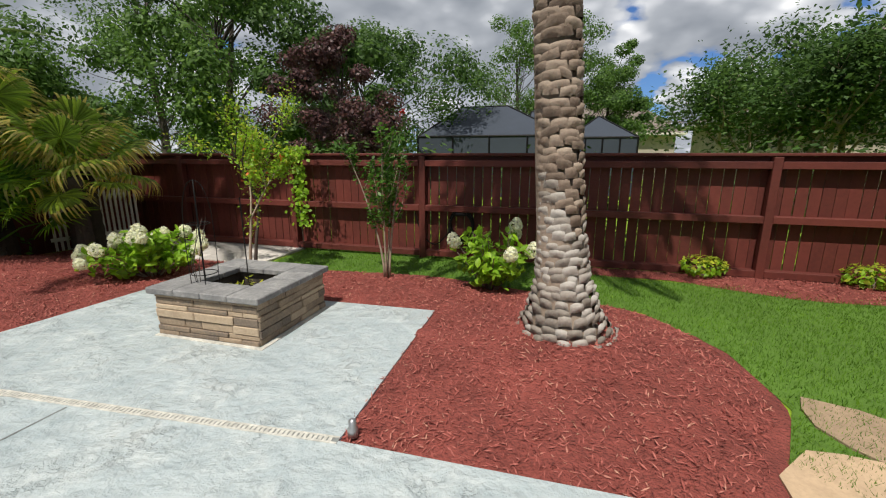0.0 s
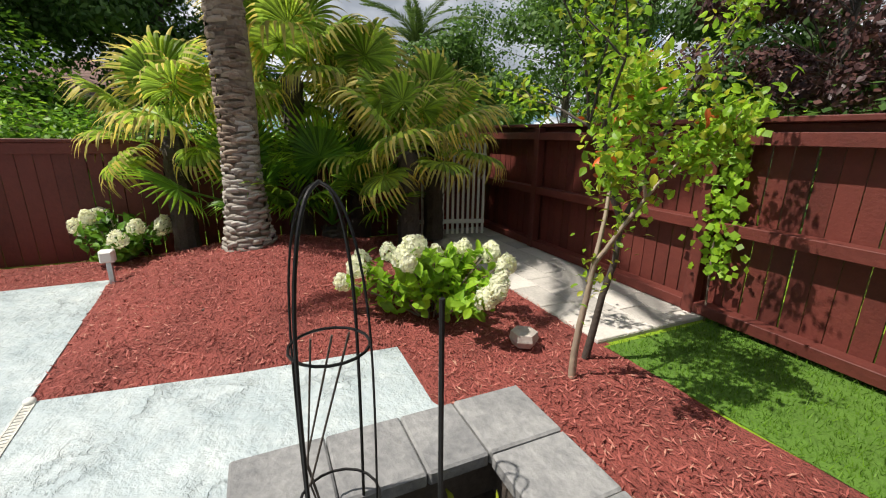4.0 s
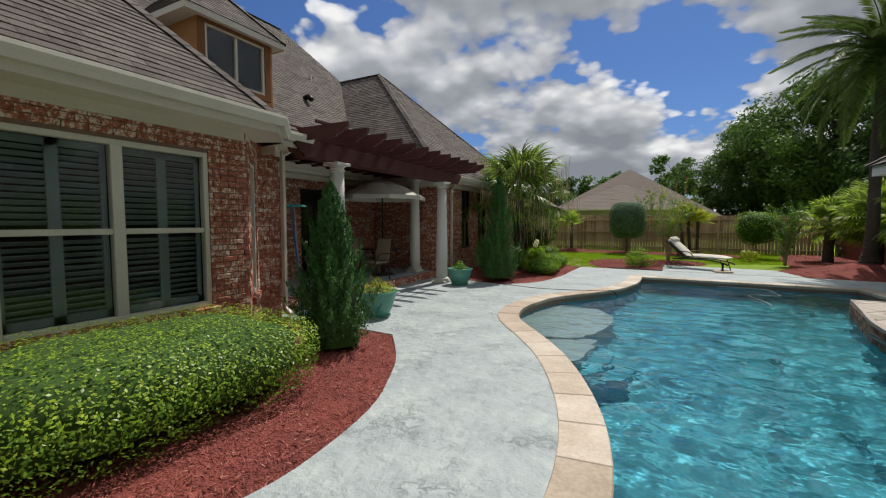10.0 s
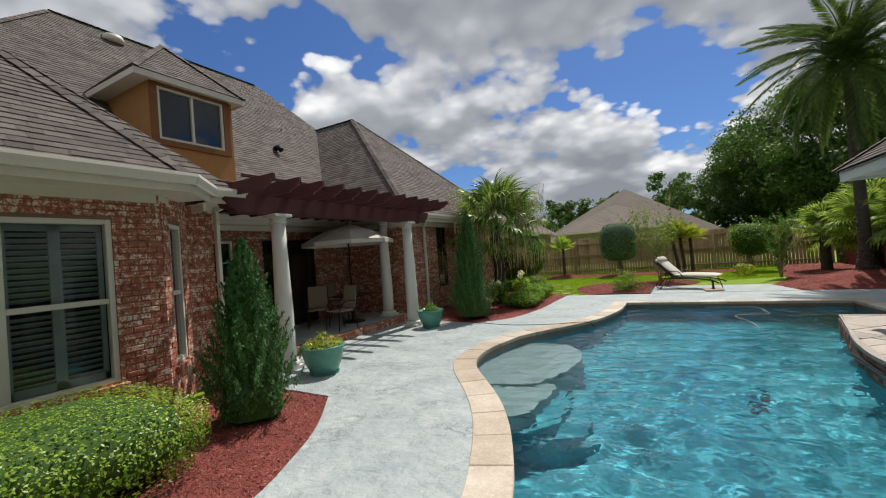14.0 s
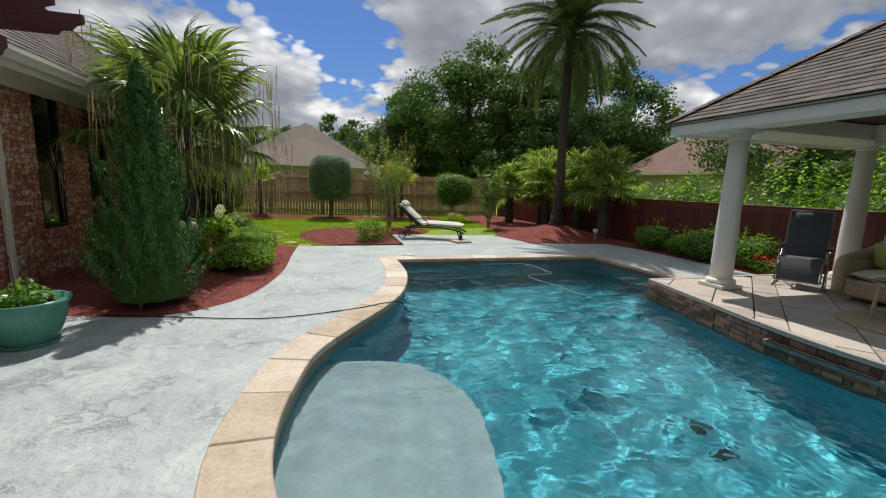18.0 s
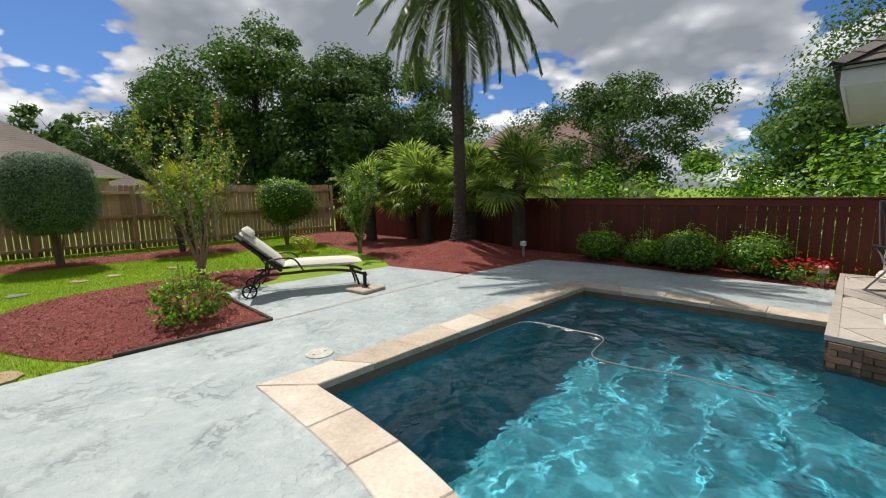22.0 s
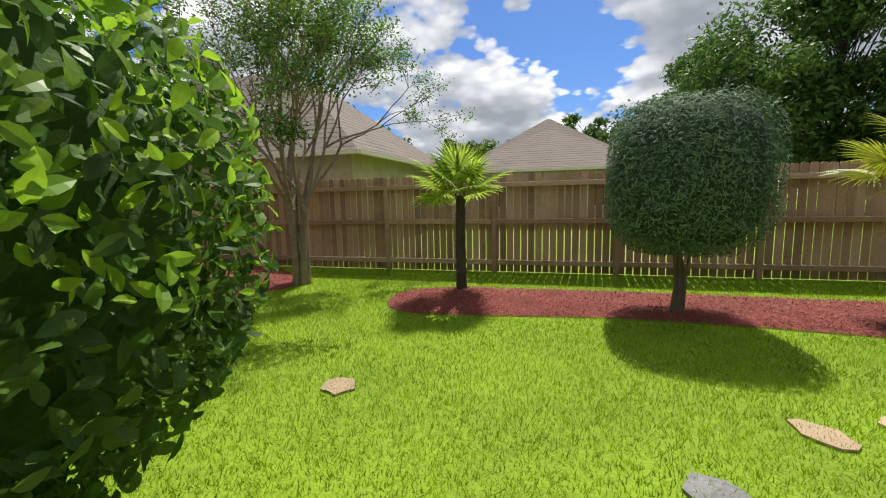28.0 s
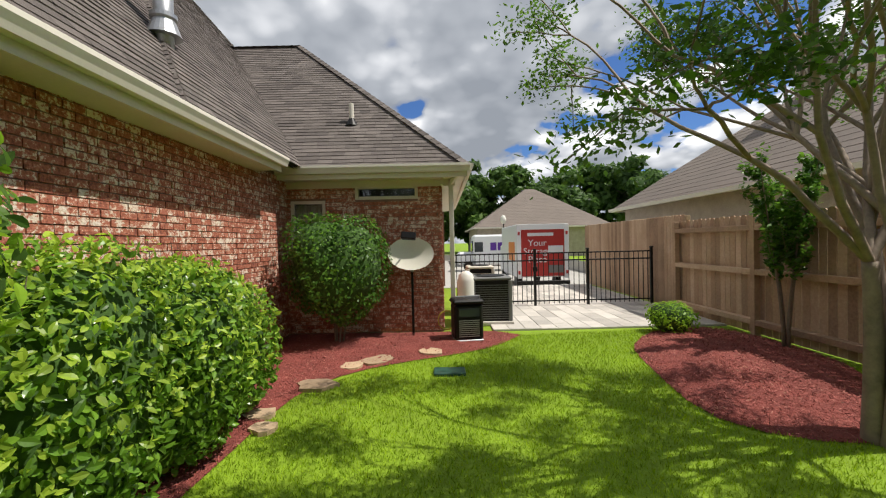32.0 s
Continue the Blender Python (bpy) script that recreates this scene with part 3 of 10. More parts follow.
# ---- ground ----
g = MB()
g.fill([(-420, -420), (420, -420), (420, 420), (-420, 420)], [offset_chain(CHAIN, 0.2) + [(4.1, 11.5), (4.1, 8.0)], [(-60, 20), (-20, 20), (-20, 34), (-60, 34)]], -0.03)
ground = struct("ground", g, M_GRASS_BASE, "mown green lawn running out to the fences and beyond", "ground")

d = MB()
d.fill(DECK, [HOLE], 0.0)
k = len(DECK)
d.add([(x, y, 0) for x, y in DECK] + [(x, y, -0.1) for x, y in DECK], [(i, (i + 1) % k, (i + 1) % k + k, i + k) for i in range(k)])
pavement = struct("pavement", d, M_DECK, "pale blue-grey stamped concrete pool deck", "deck")


def strip(name, pts, w, z, mat, label, category, lift=0.012):
    """A narrow flat strip along a plan line."""
    a, b = offset_chain(pts, w / 2), offset_chain(pts, -w / 2)
    m = MB()
    n = len(pts)
    m.add([(x, y, z + lift) for x, y in a] + [(x, y, z + lift) for x, y in b] + [(x, y, z - 0.03) for x, y in a] + [(x, y, z - 0.03) for x, y in b],
          [(i, i + 1, n + i + 1, n + i) for i in range(n - 1)] + [(i, i + 1, 2 * n + i + 1, 2 * n + i) for i in range(n - 1)]
          + [(n + i, n + i + 1, 3 * n + i + 1, 3 * n + i) for i in range(n - 1)] + [(0, n, 3 * n, 2 * n), (n - 1, 2 * n - 1, 4 * n - 1, 3 * n - 1)])
    return struct(name, m, mat, label, category)


M_DRAIN = material("cream_drain_grate", (0.56, 0.54, 0.48), 0.7, var=0.5, scale=9, fine=50, bump=0.3, coords="World")
M_JOINT = material("control_joint", (0.20, 0.21, 0.20), 0.9, var=0.3, bump=0.0, coords="World")


def drain_line(a, b):
    """A slotted channel drain let into the concrete: a frame and many crossbars."""
    a, b = Vector((*a, 0)), Vector((*b, 0))
    L = (b - a).length
    rz = math.atan2((b - a).y, (b - a).x)
    th = tagged(thing("trim", "cream slotted drain channel set across the concrete", "drain", Matrix.Translation(a) @ Matrix.Rotation(rz, 4, "Z")), kind="structure")
    fr = MB().box((0, -0.029, -0.02), (L, -0.019, 0.006)).box((0, 0.019, -0.02), (L, 0.029, 0.006))
    part("drain_frame", fr, M_DRAIN, th)
    bars = MB()
    for i in range(int(L / 0.03)):
        bars.box((i * 0.03, -0.019, -0.01), (i * 0.03 + 0.021, 0.019, 0.004))
    part("grate_bars", bars, M_DRAIN, th, kind="stuff")
    part("channel", MB().box((0, -0.019, -0.02), (L, 0.019, 0.001)), M_JOINT, th)


drain_line((3.46, 1.93), (-0.28, 1.66))
drain_line((-0.60, 17.66), (3.12, 17.72))
for a, b in (((1.55, 3.60), (1.53, 1.84)),):
    strip("trim", [a, b], 0.012, 0, M_JOINT, "sawn control joint in the concrete deck", "joint", 0.003)


def bed(name, poly, height, label, base=-0.02, seed=1, mounds=(), chip_in=0.0):
    """A mulch bed: rises from its edge, with mounds round the trunks."""
    from mathutils.geometry import delaunay_2d_cdt
    P = np.array(poly)
    lo, hi = P.min(0), P.max(0)
    gx, gy = np.meshgrid(np.arange(lo[0], hi[0], 0.14), np.arange(lo[1], hi[1], 0.14))
    pts = np.stack([gx.ravel(), gy.ravel()], 1) + rng(seed).uniform(-0.05, 0.05, (gx.size, 2))
    pts = pts[inside(pts, P)]
    pts = pts[edge_distance(pts, P) > 0.05]
    k = len(P)
    allp = np.concatenate([P, pts])
    r = delaunay_2d_cdt([Vector(p) for p in allp], [(i, (i + 1) % k) for i in range(k)], [], 1, 1e-4)
    vs = np.array([tuple(v) for v in r[0]])
    dist = edge_distance(vs, P)
    z = base + height * (1 - np.exp(-dist / 0.35))
    for mx, my, mr, mh in mounds:
        z += mh * np.exp(-((vs[:, 0] - mx) ** 2 + (vs[:, 1] - my) ** 2) / (mr * mr)) * (1 - np.exp(-dist / 0.3))
    z += rng(seed + 5).normal(0, 0.008, len(z)) * (dist > 0.03)
    m = MB().add(np.column_stack([vs, z]), [tuple(f) for f in r[2]])
    for f_i, f in enumerate(m.f):
        a, b, c = (m.v[0][q] for q in f[:3])
        if np.cross(b - a, c - a)[2] < 0:
            m.f[f_i] = f[::-1]
    ob = struct(name, m, M_MULCH_BASE, label, "mulch", True)
    # loose chips lying on it
    area = abs(0.5 * np.sum(P[:, 0] * np.roll(P[:, 1], -1) - P[:, 1] * np.roll(P[:, 0], -1)))
    rr = rng(seed + 9)
    cnt = int(min(area * 1300, 22000))
    c = rr.uniform(lo, hi, (cnt * 3, 2))
    c = c[inside(c, P)][:cnt]
    c = c[edge_distance(c, P) > chip_in]
    dd = edge_distance(c, P)
    cz = base + height * (1 - np.exp(-dd / 0.35))
    for mx, my, mr, mh in mounds:
        cz += mh * np.exp(-((c[:, 0] - mx) ** 2 + (c[:, 1] - my) ** 2) / (mr * mr)) * (1 - np.exp(-dd / 0.3))
    ch = MB()
    pos = np.column_stack([c, cz + rr.uniform(0.004, 0.022, len(c))])
    ch.leaves(pos, np.tile((0, 0, 1.0), (len(c), 1)), 0.05, seed + 3, aspect=0.17, fold=0.1)
    part("mulch_chips", ch, M_MULCH, ob, "loose red-dyed bark chips", kind="stuff")
    return ob


PALM0, PALM1, PALM2 = (-1.5, 0.05), (5.3, 0.8), (5.0, 19.6)
BEDS = {
    "south": smooth_line([(-0.2, 1.73), (-0.18, 1.6), (-0.17, 1.2), (-0.16, 0.6), (-0.15, -0.2), (-0.145, -0.32), (-0.05, -0.33), (0.4, -0.31), (0.98, -0.29), (1.3, -0.285), (2.0, -0.27), (2.1, -0.25), (2.6, -0.04), (2.8, -0.03), (2.84, -0.2), (2.86, -0.6), (2.85, -1.5), (1.86, -1.55), (0.77, -1.68),
                          (-0.1, -1.64), (-1.4, -1.3), (-2.3, -0.95), (-2.8, -0.2), (-2.88, 0.6), (-2.62, 1.2), (-2.45, 1.6), (-2.3, 1.72), (-1.4, 1.72), (-0.4, 1.73)], True, 3),
}
EAST_BED = [(5.66, 2.2), (3.41, 2.03), (3.28, 0.9), (3.22, -0.04), (2.7, -0.06), (2.77, -1.6), (3.3, -1.62), (4.0, -1.62), (5.3, -1.62), (6.62, -1.62), (6.62, 7.1), (5.6, 7.1), (5.58, 5.0)]
bed("ground", BEDS["south"], 0.06, "red mulch bed around a date palm beside the patio", seed=11, mounds=((*PALM0, 0.9, 0.16),), chip_in=0.085, base=-0.03)
bed("ground", EAST_BED, 0.06, "red mulch bed along the red fence", seed=12, mounds=((*PALM1, 1.2, 0.26), (5.2, 0.2, 1.2, 0.1)), chip_in=0.09, base=-0.03)
bed("ground", [(5.72, 12.65), (6.62, 12.65), (6.62, 17.5), (5.5, 17.5), (5.74, 16.4)], 0.06, "narrow red mulch bed with shrubs at the fence", seed=13)
bed("ground", [(3.12, 17.76), (5.46, 17.53), (6.62, 17.52), (6.62, 28.4), (4.6, 28.4), (3.9, 25.0), (3.6, 22.2), (3.3, 20.6), (2.74, 19.6)], 0.08, "red mulch bed under a tall palm by the deck", seed=14, mounds=((*PALM2, 1.1, 0.3),))
bed("ground", smooth_line([(-0.66, 17.7), (-2.2, 17.66), (-2.9, 18.5), (-3.3, 19.7), (-3.15, 20.9), (-2.47, 21.6), (-1.2, 21.9), (-0.35, 21.95), (0.4, 21.9), (0.9, 21.2), (0.5, 20.3), (-0.56, 19.9), (-0.6, 18.6)], True, 3), 0.07, "rounded red mulch bed with a young crape myrtle", seed=15)
bed("ground", smooth_line([(-6.3, 26.1), (-6.0, 26.75), (-4.3, 27.05), (-2.4, 27.1), (-0.5, 27.05), (1.4, 27.0), (2.6, 26.6), (2.4, 25.3), (0.6, 25.27), (-1.4, 25.52), (-3.1, 25.6), (-4.7, 25.42), (-5.9, 25.4)], True, 3), 0.07,
    "long red mulch bed near the wooden fence", seed=16, mounds=((-5.2, 26.2, 0.7, 0.1),))
bed("ground", smooth_line([(-11.6, 26.35), (-12.6, 27.4), (-12.3, 28.4), (-10.4, 28.45), (-9.0, 27.5), (-8.4, 26.7), (-8.9, 25.85), (-10.4, 26.0)], True, 3), 0.07, "red mulch bed beside the wooden fence", seed=17)
bed("ground", BED3_EDGE + smooth_line([(-3.3, 17.64), (-4.05, 18.6), (-4.47, 19.24), (-4.85, 20.4), (-5.6, 21.3), (-7.9, 21.62), (-9.7, 21.75), (-10.65, 22.4), (-11.5, 24.0), (-12.4, 24.75)], False, 3)
    + [(-12.75, 24.3), (-12.83, 20.57), (-6.58, 20.57), (-6.58, 12.6)], 0.05, "red mulch bed along the brick wall", seed=18)
bed("ground", SW_BED_EDGE + [(-4.6, 7.07), (-6.25, 7.03), (-5.58, 5.9), (-5.58, 3.0), (-6.6, 1.9), (-6.6, 1.66)], 0.06, "red mulch bed below the bay window", seed=19)
bed("ground", smooth_line([(-1.9, -2.7), (-2.0, -2.3), (-2.84, -2.3), (-3.5, -2.05), (-4.3, -1.85), (-5.4, -1.95), (-7.5, -2.0), (-7.5, -2.7)], True, 3), 0.05, "red mulch strip at the foot of the red fence", seed=20)

# ---- pool ----
pool_th = thing("pool", "free-form swimming pool with blue plaster and travertine coping", "pool", kind="structure")
w = MB()
k = len(POOL)
deep = -1.45
w.add([(x, y, 0.0) for x, y in POOL] + [(x, y, deep) for x, y in POOL], [(i, (i + 1) % k, (i + 1) % k + k, i + k) for i in range(k)])
w.fill(POOL, [], deep)
part("basin", w, M_PLASTER, pool_th, "turquoise plaster basin with caustic light put into its mottling")
# ledge and steps below the west edge
SHELF = smooth_line([(-2.75, 8.72), (-2.1, 8.7), (-1.7, 8.95), (-1.48, 9.6), (-1.4, 10.3), (-1.65, 10.95), (-2.2, 11.25), (-2.7, 11.1), (-3.0, 10.0)], True, 4)
M_LEDGE = material("pale_plaster", (0.40, 0.43, 0.43), 0.7, var=0.2, scale=3, fine=20, bump=0.2, coords="World")
part("sun_shelf", MB().prism(SHELF, deep, -0.34), M_LEDGE, pool_th, "pale grey-blue sun shelf under shallow water")
for i, (o, z) in enumerate(((1.05, -1.0), (0.7, -0.72), (0.36, -0.42))):
    st = MB().prism([(-1.95, 7.6), (-1.9 + o * 0.45, 7.65), (-1.85 + o * 0.8, 8.0), (-1.8 + o * 0.8, 8.5), (-1.6 + o * 0.3, 8.95), (-2.7, 8.98), (-2.4, 8.3)], deep, z)
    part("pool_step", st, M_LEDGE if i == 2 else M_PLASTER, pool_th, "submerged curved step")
part("cove_bench", MB().prism(smooth_line([(3.62, 4.2), (4.1, 4.2), (4.2, 6.9), (3.3, 6.9), (2.75, 6.3), (3.1, 5.6), (3.5, 5.0)], True, 4), deep, -0.38), M_LEDGE, pool_th, "shallow bench in the cove")


def water_sheet():
    """The pool's surface as a fine sheet with small crossing waves."""
    from mathutils.geometry import delaunay_2d_cdt
    P = np.array(POOL)
    lo, hi = P.min(0), P.max(0)
    step = 0.055
    gx, gy = np.meshgrid(np.arange(lo[0], hi[0], step), np.arange(lo[1], hi[1], step))
    gx[1::2] += step / 2
    pts = np.stack([gx.ravel(), gy.ravel()], 1)
    pts = pts[inside(pts, P)]
    pts = pts[edge_distance(pts, P) > 0.03]
    k = len(P)
    r = delaunay_2d_cdt([Vector(p) for p in np.concatenate([P, pts])], [(i, (i + 1) % k) for i in range(k)], [], 1, 1e-4)
    vs = np.array([tuple(v) for v in r[0]])
    q = rng(77)
    z = np.zeros(len(vs))
    for lam, amp in ((0.9, 0.0022), (0.66, 0.0022), (0.52, 0.0020), (0.45, 0.0018), (0.38, 0.0016), (0.33, 0.0013), (0.28, 0.0010), (0.24, 0.0007), (0.21, 0.0005)):
        for _ in range(3):
            a, ph = q.uniform(0, 6.283), q.uniform(0, 6.283)
            kk = 6.283 / (lam * q.uniform(0.85, 1.15))
            bend = 0.5 * np.sin(vs[:, 0] * 0.9 * q.uniform(0.5, 1.5) + vs[:, 1] * q.uniform(0.3, 1.2) + ph)
            z += amp * np.sin(kk * (vs[:, 0] * math.cos(a) + vs[:, 1] * math.sin(a)) + bend + ph)
    m = MB().add(np.column_stack([vs, -0.13 + z]), [tuple(f) for f in r[2]])
    for i, f in enumerate(m.f):
        a, b, c = (m.v[0][t] for t in f[:3])
        if np.cross(b - a, c - a)[2] < 0:
            m.f[i] = f[::-1]
    return m


water = tagged(part("water", water_sheet(), M_WATER, None, smooth=True), "clear rippling blue pool water", "water", "", "structure")
water.cycles.is_caustics_caster = True
sun.data.cycles.is_caustics_light = True
for ob in pool_th.children:
    ob.cycles.is_caustics_receiver = True
for x, y in ((0.98, 10.15), (0.9, 9.75)):
    dr = part("main_drain", MB().lathe([(0.09, 0), (0.09, 0.02), (0.07, 0.03), (0.0, 0.035)], 20, (x, y, deep)), M_SLATE, pool_th, "dark round drain cover on the floor")

# waterline tiles
band = MB()
ti = offset_chain(CHAIN, -0.012)
for i in range(len(ti) - 1):
    a, b = ti[i], ti[i + 1]
    band.add([(a[0], a[1], -0.02), (b[0], b[1], -0.02), (b[0], b[1], -0.2), (a[0], a[1], -0.2)], [(0, 1, 2, 3)])
part("waterline_band", band, M_TILEBAND, pool_th, "brown waterline tile band")

# coping stones, one by one


def coping_stones():
    P = np.array(CHAIN)
    seg = np.linalg.norm(np.diff(P, axis=0), axis=1)
    s = np.concatenate([[0], np.cumsum(seg)])
    corners = [s[len(COVE) - 1], s[len(COVE) + 2], s[len(COVE) + 2 + len(POOL_LEFT) - 1], s[-3]]
    cuts = [0.0]
    for c in corners + [s[-1]]:
        n = max(1, round((c - cuts[-1]) / 0.56))
        cuts += list(np.linspace(cuts[-1], c, n + 1)[1:])
    A, B = np.array(LIP), np.array(OUTER)

    def at(Q, u):
        return np.array([np.interp(u, s, Q[:, 0]), np.interp(u, s, Q[:, 1])])
    rr = rng(5)
    for u0, u1 in zip(cuts, cuts[1:]):
        gq = 0.004
        mids = np.linspace(u0 + gq, u1 - gq, 4)
        poly = [tuple(at(A, u)) for u in mids] + [tuple(at(B, u)) for u in mids[::-1]]
        c = np.mean(poly, 0)
        top = 0.012 + rr.uniform(-0.002, 0.003)
        m = MB().prism([tuple(c + (np.array(q) - c) * 1.0) for q in poly], -0.05, top - 0.008, top=False)
        inner = [tuple(c + (np.array(q) - c) * (1 - 0.01 / (np.linalg.norm(np.array(q) - c) + 1e-6))) for q in poly]
        n = len(poly)
        m.add([(x, y, top - 0.008) for x, y in poly] + [(x, y, top) for x, y in inner], [(i, (i + 1) % n, (i + 1) % n + n, i + n) for i in range(n)] + [tuple(range(n, 2 * n))])
        part("coping_stone", m, M_COPING, pool_th)
    base = MB()
    n = len(LIP)
    base.add([(x, y, 0.002) for x, y in LIP] + [(x, y, 0.002) for x, y in OUTER], [(i, i + 1, n + i + 1, n + i) for i in range(n - 1)])
    part("coping_grout", base, M_GROUT, pool_th)


coping_stones()

# ---- fences ----
def picket_mesh(name, w, h, t, mat, dog=True):
    c = 0.025 if dog else 0.0
    prof = [(-w / 2, 0), (w / 2, 0), (w / 2, h - c), (w / 2 - c, h), (-w / 2 + c, h), (-w / 2, h - c)] if dog else [(-w / 2, 0), (w / 2, 0), (w / 2, h), (-w / 2, h)]
    k = len(prof)
    m = MB().add([(x, 0, z) for x, z in prof] + [(x, t, z) for x, z in prof],
                 [tuple(range(k)), tuple(range(k, 2 * k))[::-1]] + [(i, i + k, (i + 1) % k + k, (i + 1) % k) for i in range(k)])
    return m.mesh(name, mat)


def fence(name, a, b, height, mat, label, boards, posts=2.35, rails=(0.25, 0.95, 1.6), front=True, gap=0.0, cap=False, dog=True, seed=3, gaps=None, post_h=None, kick=False):
    """Posts, rails and single boards from a to b; rails lie on the near side if front."""
    a, b = Vector((*a, -0.03)), Vector((*b, -0.03))
    L = (b - a).length
    rz = math.atan2((b - a).y, (b - a).x)
    th = thing(name, label, "fence", Matrix.Translation(a) @ Matrix.Rotation(rz, 4, "Z"), kind="structure")
    side = -1 if front else 1
    pm = MB().bbox((-0.05, side * 0.09 - 0.05, 0), (0.05, side * 0.09 + 0.05, post_h or height - 0.02), 0.006).mesh("post", mat)
    n = max(1, round(L / posts))
    for i in range(n + 1):
        o = part("post", pm, mat, th)
        o.location = (min(max(i * L / n, 0.05), L - 0.05), 0, 0)
    for i in range(n):
        for z in rails:
            part("rail", MB().bbox((i * L / n + 0.052, side * 0.09 - 0.045 if front else 0.024, z - 0.045), ((i + 1) * L / n - 0.052, -0.002 if front else side * 0.09 + 0.02, z + 0.045), 0.004), mat, th)
    r = rng(seed)
    x, i = 0.0, 0
    meshes = [picket_mesh("board", boards - e, height - h, 0.019, mat, dog) for e, h in ((0.004, 0), (0.008, 0.012), (0.012, 0.006))]
    while x + boards <= L + 0.02:
        o = part("board", meshes[int(r.integers(3))], mat, th)
        o.location = (x + boards / 2, r.uniform(-0.002, 0.003), 0.012)
        o.rotation_euler = (0, r.normal(0, 0.0012), 0)
        x += boards + (gaps(x) if gaps else gap)
        i += 1
    if cap:
        part("cap_rail", MB().bbox((0, -0.11 if front else -0.03, height - 0.01), (L, 0.05, height + 0.03), 0.006), mat, th)
        part("cap_trim", MB().bbox((0, -0.026, height - 0.13), (L, -0.002, height - 0.015), 0.004), mat, th)
    if kick:
        part("kick_board", MB().bbox((0, -0.03, 0.02), (L, -0.003, 0.2), 0.004), mat, th)
    return th


# low red fence behind the gazebo: smooth board side towards the pool
fence("fence_east", (6.66, 28.5), (6.66, -2.72), 1.36, M_RED, "low dark-red stained board fence with a cap rail", 0.15, rails=(0.3, 1.1), front=False, cap=True, dog=False, seed=4)
# taller red fence with posts and rails towards the garden
fence("fence_south", (7.53, -2.75), (-8.57, -2.75), 1.6, M_RED, "dark-red stained wooden fence with posts and rails showing", 0.135, posts=2.3, rails=(0.09, 0.8, 1.48), front=True,
      cap=True, dog=False, seed=5, gaps=lambda x: 0.001 if int(x * 3.1) % 3 else 0.005)
# weathered cedar fence
fence("fence_north", (-14.3, 28.62), (6.6, 28.62), 2.0, M_CEDAR, "weathered brown cedar picket fence with slim gaps", 0.13, posts=2.42, rails=(0.22, 1.05, 1.78), front=True, seed=6,
      gaps=lambda x: 0.011 if 7.5 < x < 14.5 or x > 18 else 0.005, post_h=1.98)
fence("fence_west", (-20.6, 28.75), (-14.3, 28.75), 2.15, M_CEDAR, "taller cedar fence running to the drive", 0.14, posts=2.4, rails=(0.3, 1.1, 1.9), front=False, seed=7, dog=True)

# ---- roofs ----
def shingle_face(base, tabs, pts, seed, exposure=0.122, tab=0.27, thick=0.011, detail=True):
    """Courses of shingles on a flat convex face; the first two points are the eave."""
    P = [Vector(p) for p in pts]
    u = (P[1] - P[0]).normalized()
    nrm = None
    for q in P[2:]:
        c = u.cross(q - P[0])
        if c.length > 1e-4:
            nrm = c.normalized()
            break
    if nrm.z < 0:
        nrm = -nrm
    v = nrm.cross(u)
    if (P[2] - P[0]).dot(v) < 0:
        v = -v
    flat = [((q - P[0]).dot(u), (q - P[0]).dot(v)) for q in P]
    base.add([tuple(q) for q in P], [tuple(range(len(P)))])
    lowered = [q - nrm * 0.05 for q in P]
    base.add([tuple(q) for q in lowered], [tuple(range(len(P)))[::-1]])
    if not detail:
        return
    r = rng(seed)
    top = max(q[1] for q in flat)

    def span(h):
        xs = []
        for i in range(len(flat)):
            (x0, y0), (x1, y1) = flat[i], flat[(i + 1) % len(flat)]
            if abs(y1 - y0) < 1e-9:
                if abs(y0 - h) < 1e-6:
                    xs += [x0, x1]
            elif min(y0, y1) - 1e-9 <= h <= max(y0, y1) + 1e-9:
                xs.append(x0 + (x1 - x0) * (h - y0) / (y1 - y0))
        return (min(xs), max(xs)) if xs else None
    vs, fs, nn = [], [], 0
    h = 0.0
    while h < top - 0.03:
        s0, s1 = span(h + 1e-4), span(min(h + exposure, top - 1e-4))
        if s0 and s1:
            x = s0[0] - r.uniform(0, tab)
            while x < s0[1]:
                x2 = x + tab * r.uniform(0.7, 1.2)
                a0, a1 = max(x, s0[0]), min(x2 - 0.006, s0[1])
                b0, b1 = max(x, s1[0]), min(x2 - 0.006, s1[1])
                if a1 - a0 > 0.02:
                    if b1 < b0:
                        b0 = b1 = min(max((a0 + a1) / 2, s1[0]), s1[1])
                    h2 = min(h + exposure, top)
                    k = thick * r.uniform(0.7, 1.3)
                    drop = r.uniform(0, 0.008)
                    o = P[0] + nrm * 0.004
                    vs += [o + u * a0 + v * (h - drop), o + u * a1 + v * (h - drop), o + u * a1 + v * (h - drop) + nrm * k, o + u * a0 + v * (h - drop) + nrm * k, o + u * b1 + v * h2, o + u * b0 + v * h2]
                    fs += [(nn, nn + 1, nn + 2, nn + 3), (nn + 3, nn + 2, nn + 4, nn + 5)]
                    nn += 6
                x = x2
        h += exposure
    if vs:
        tabs.add([tuple(q) for q in vs], fs)


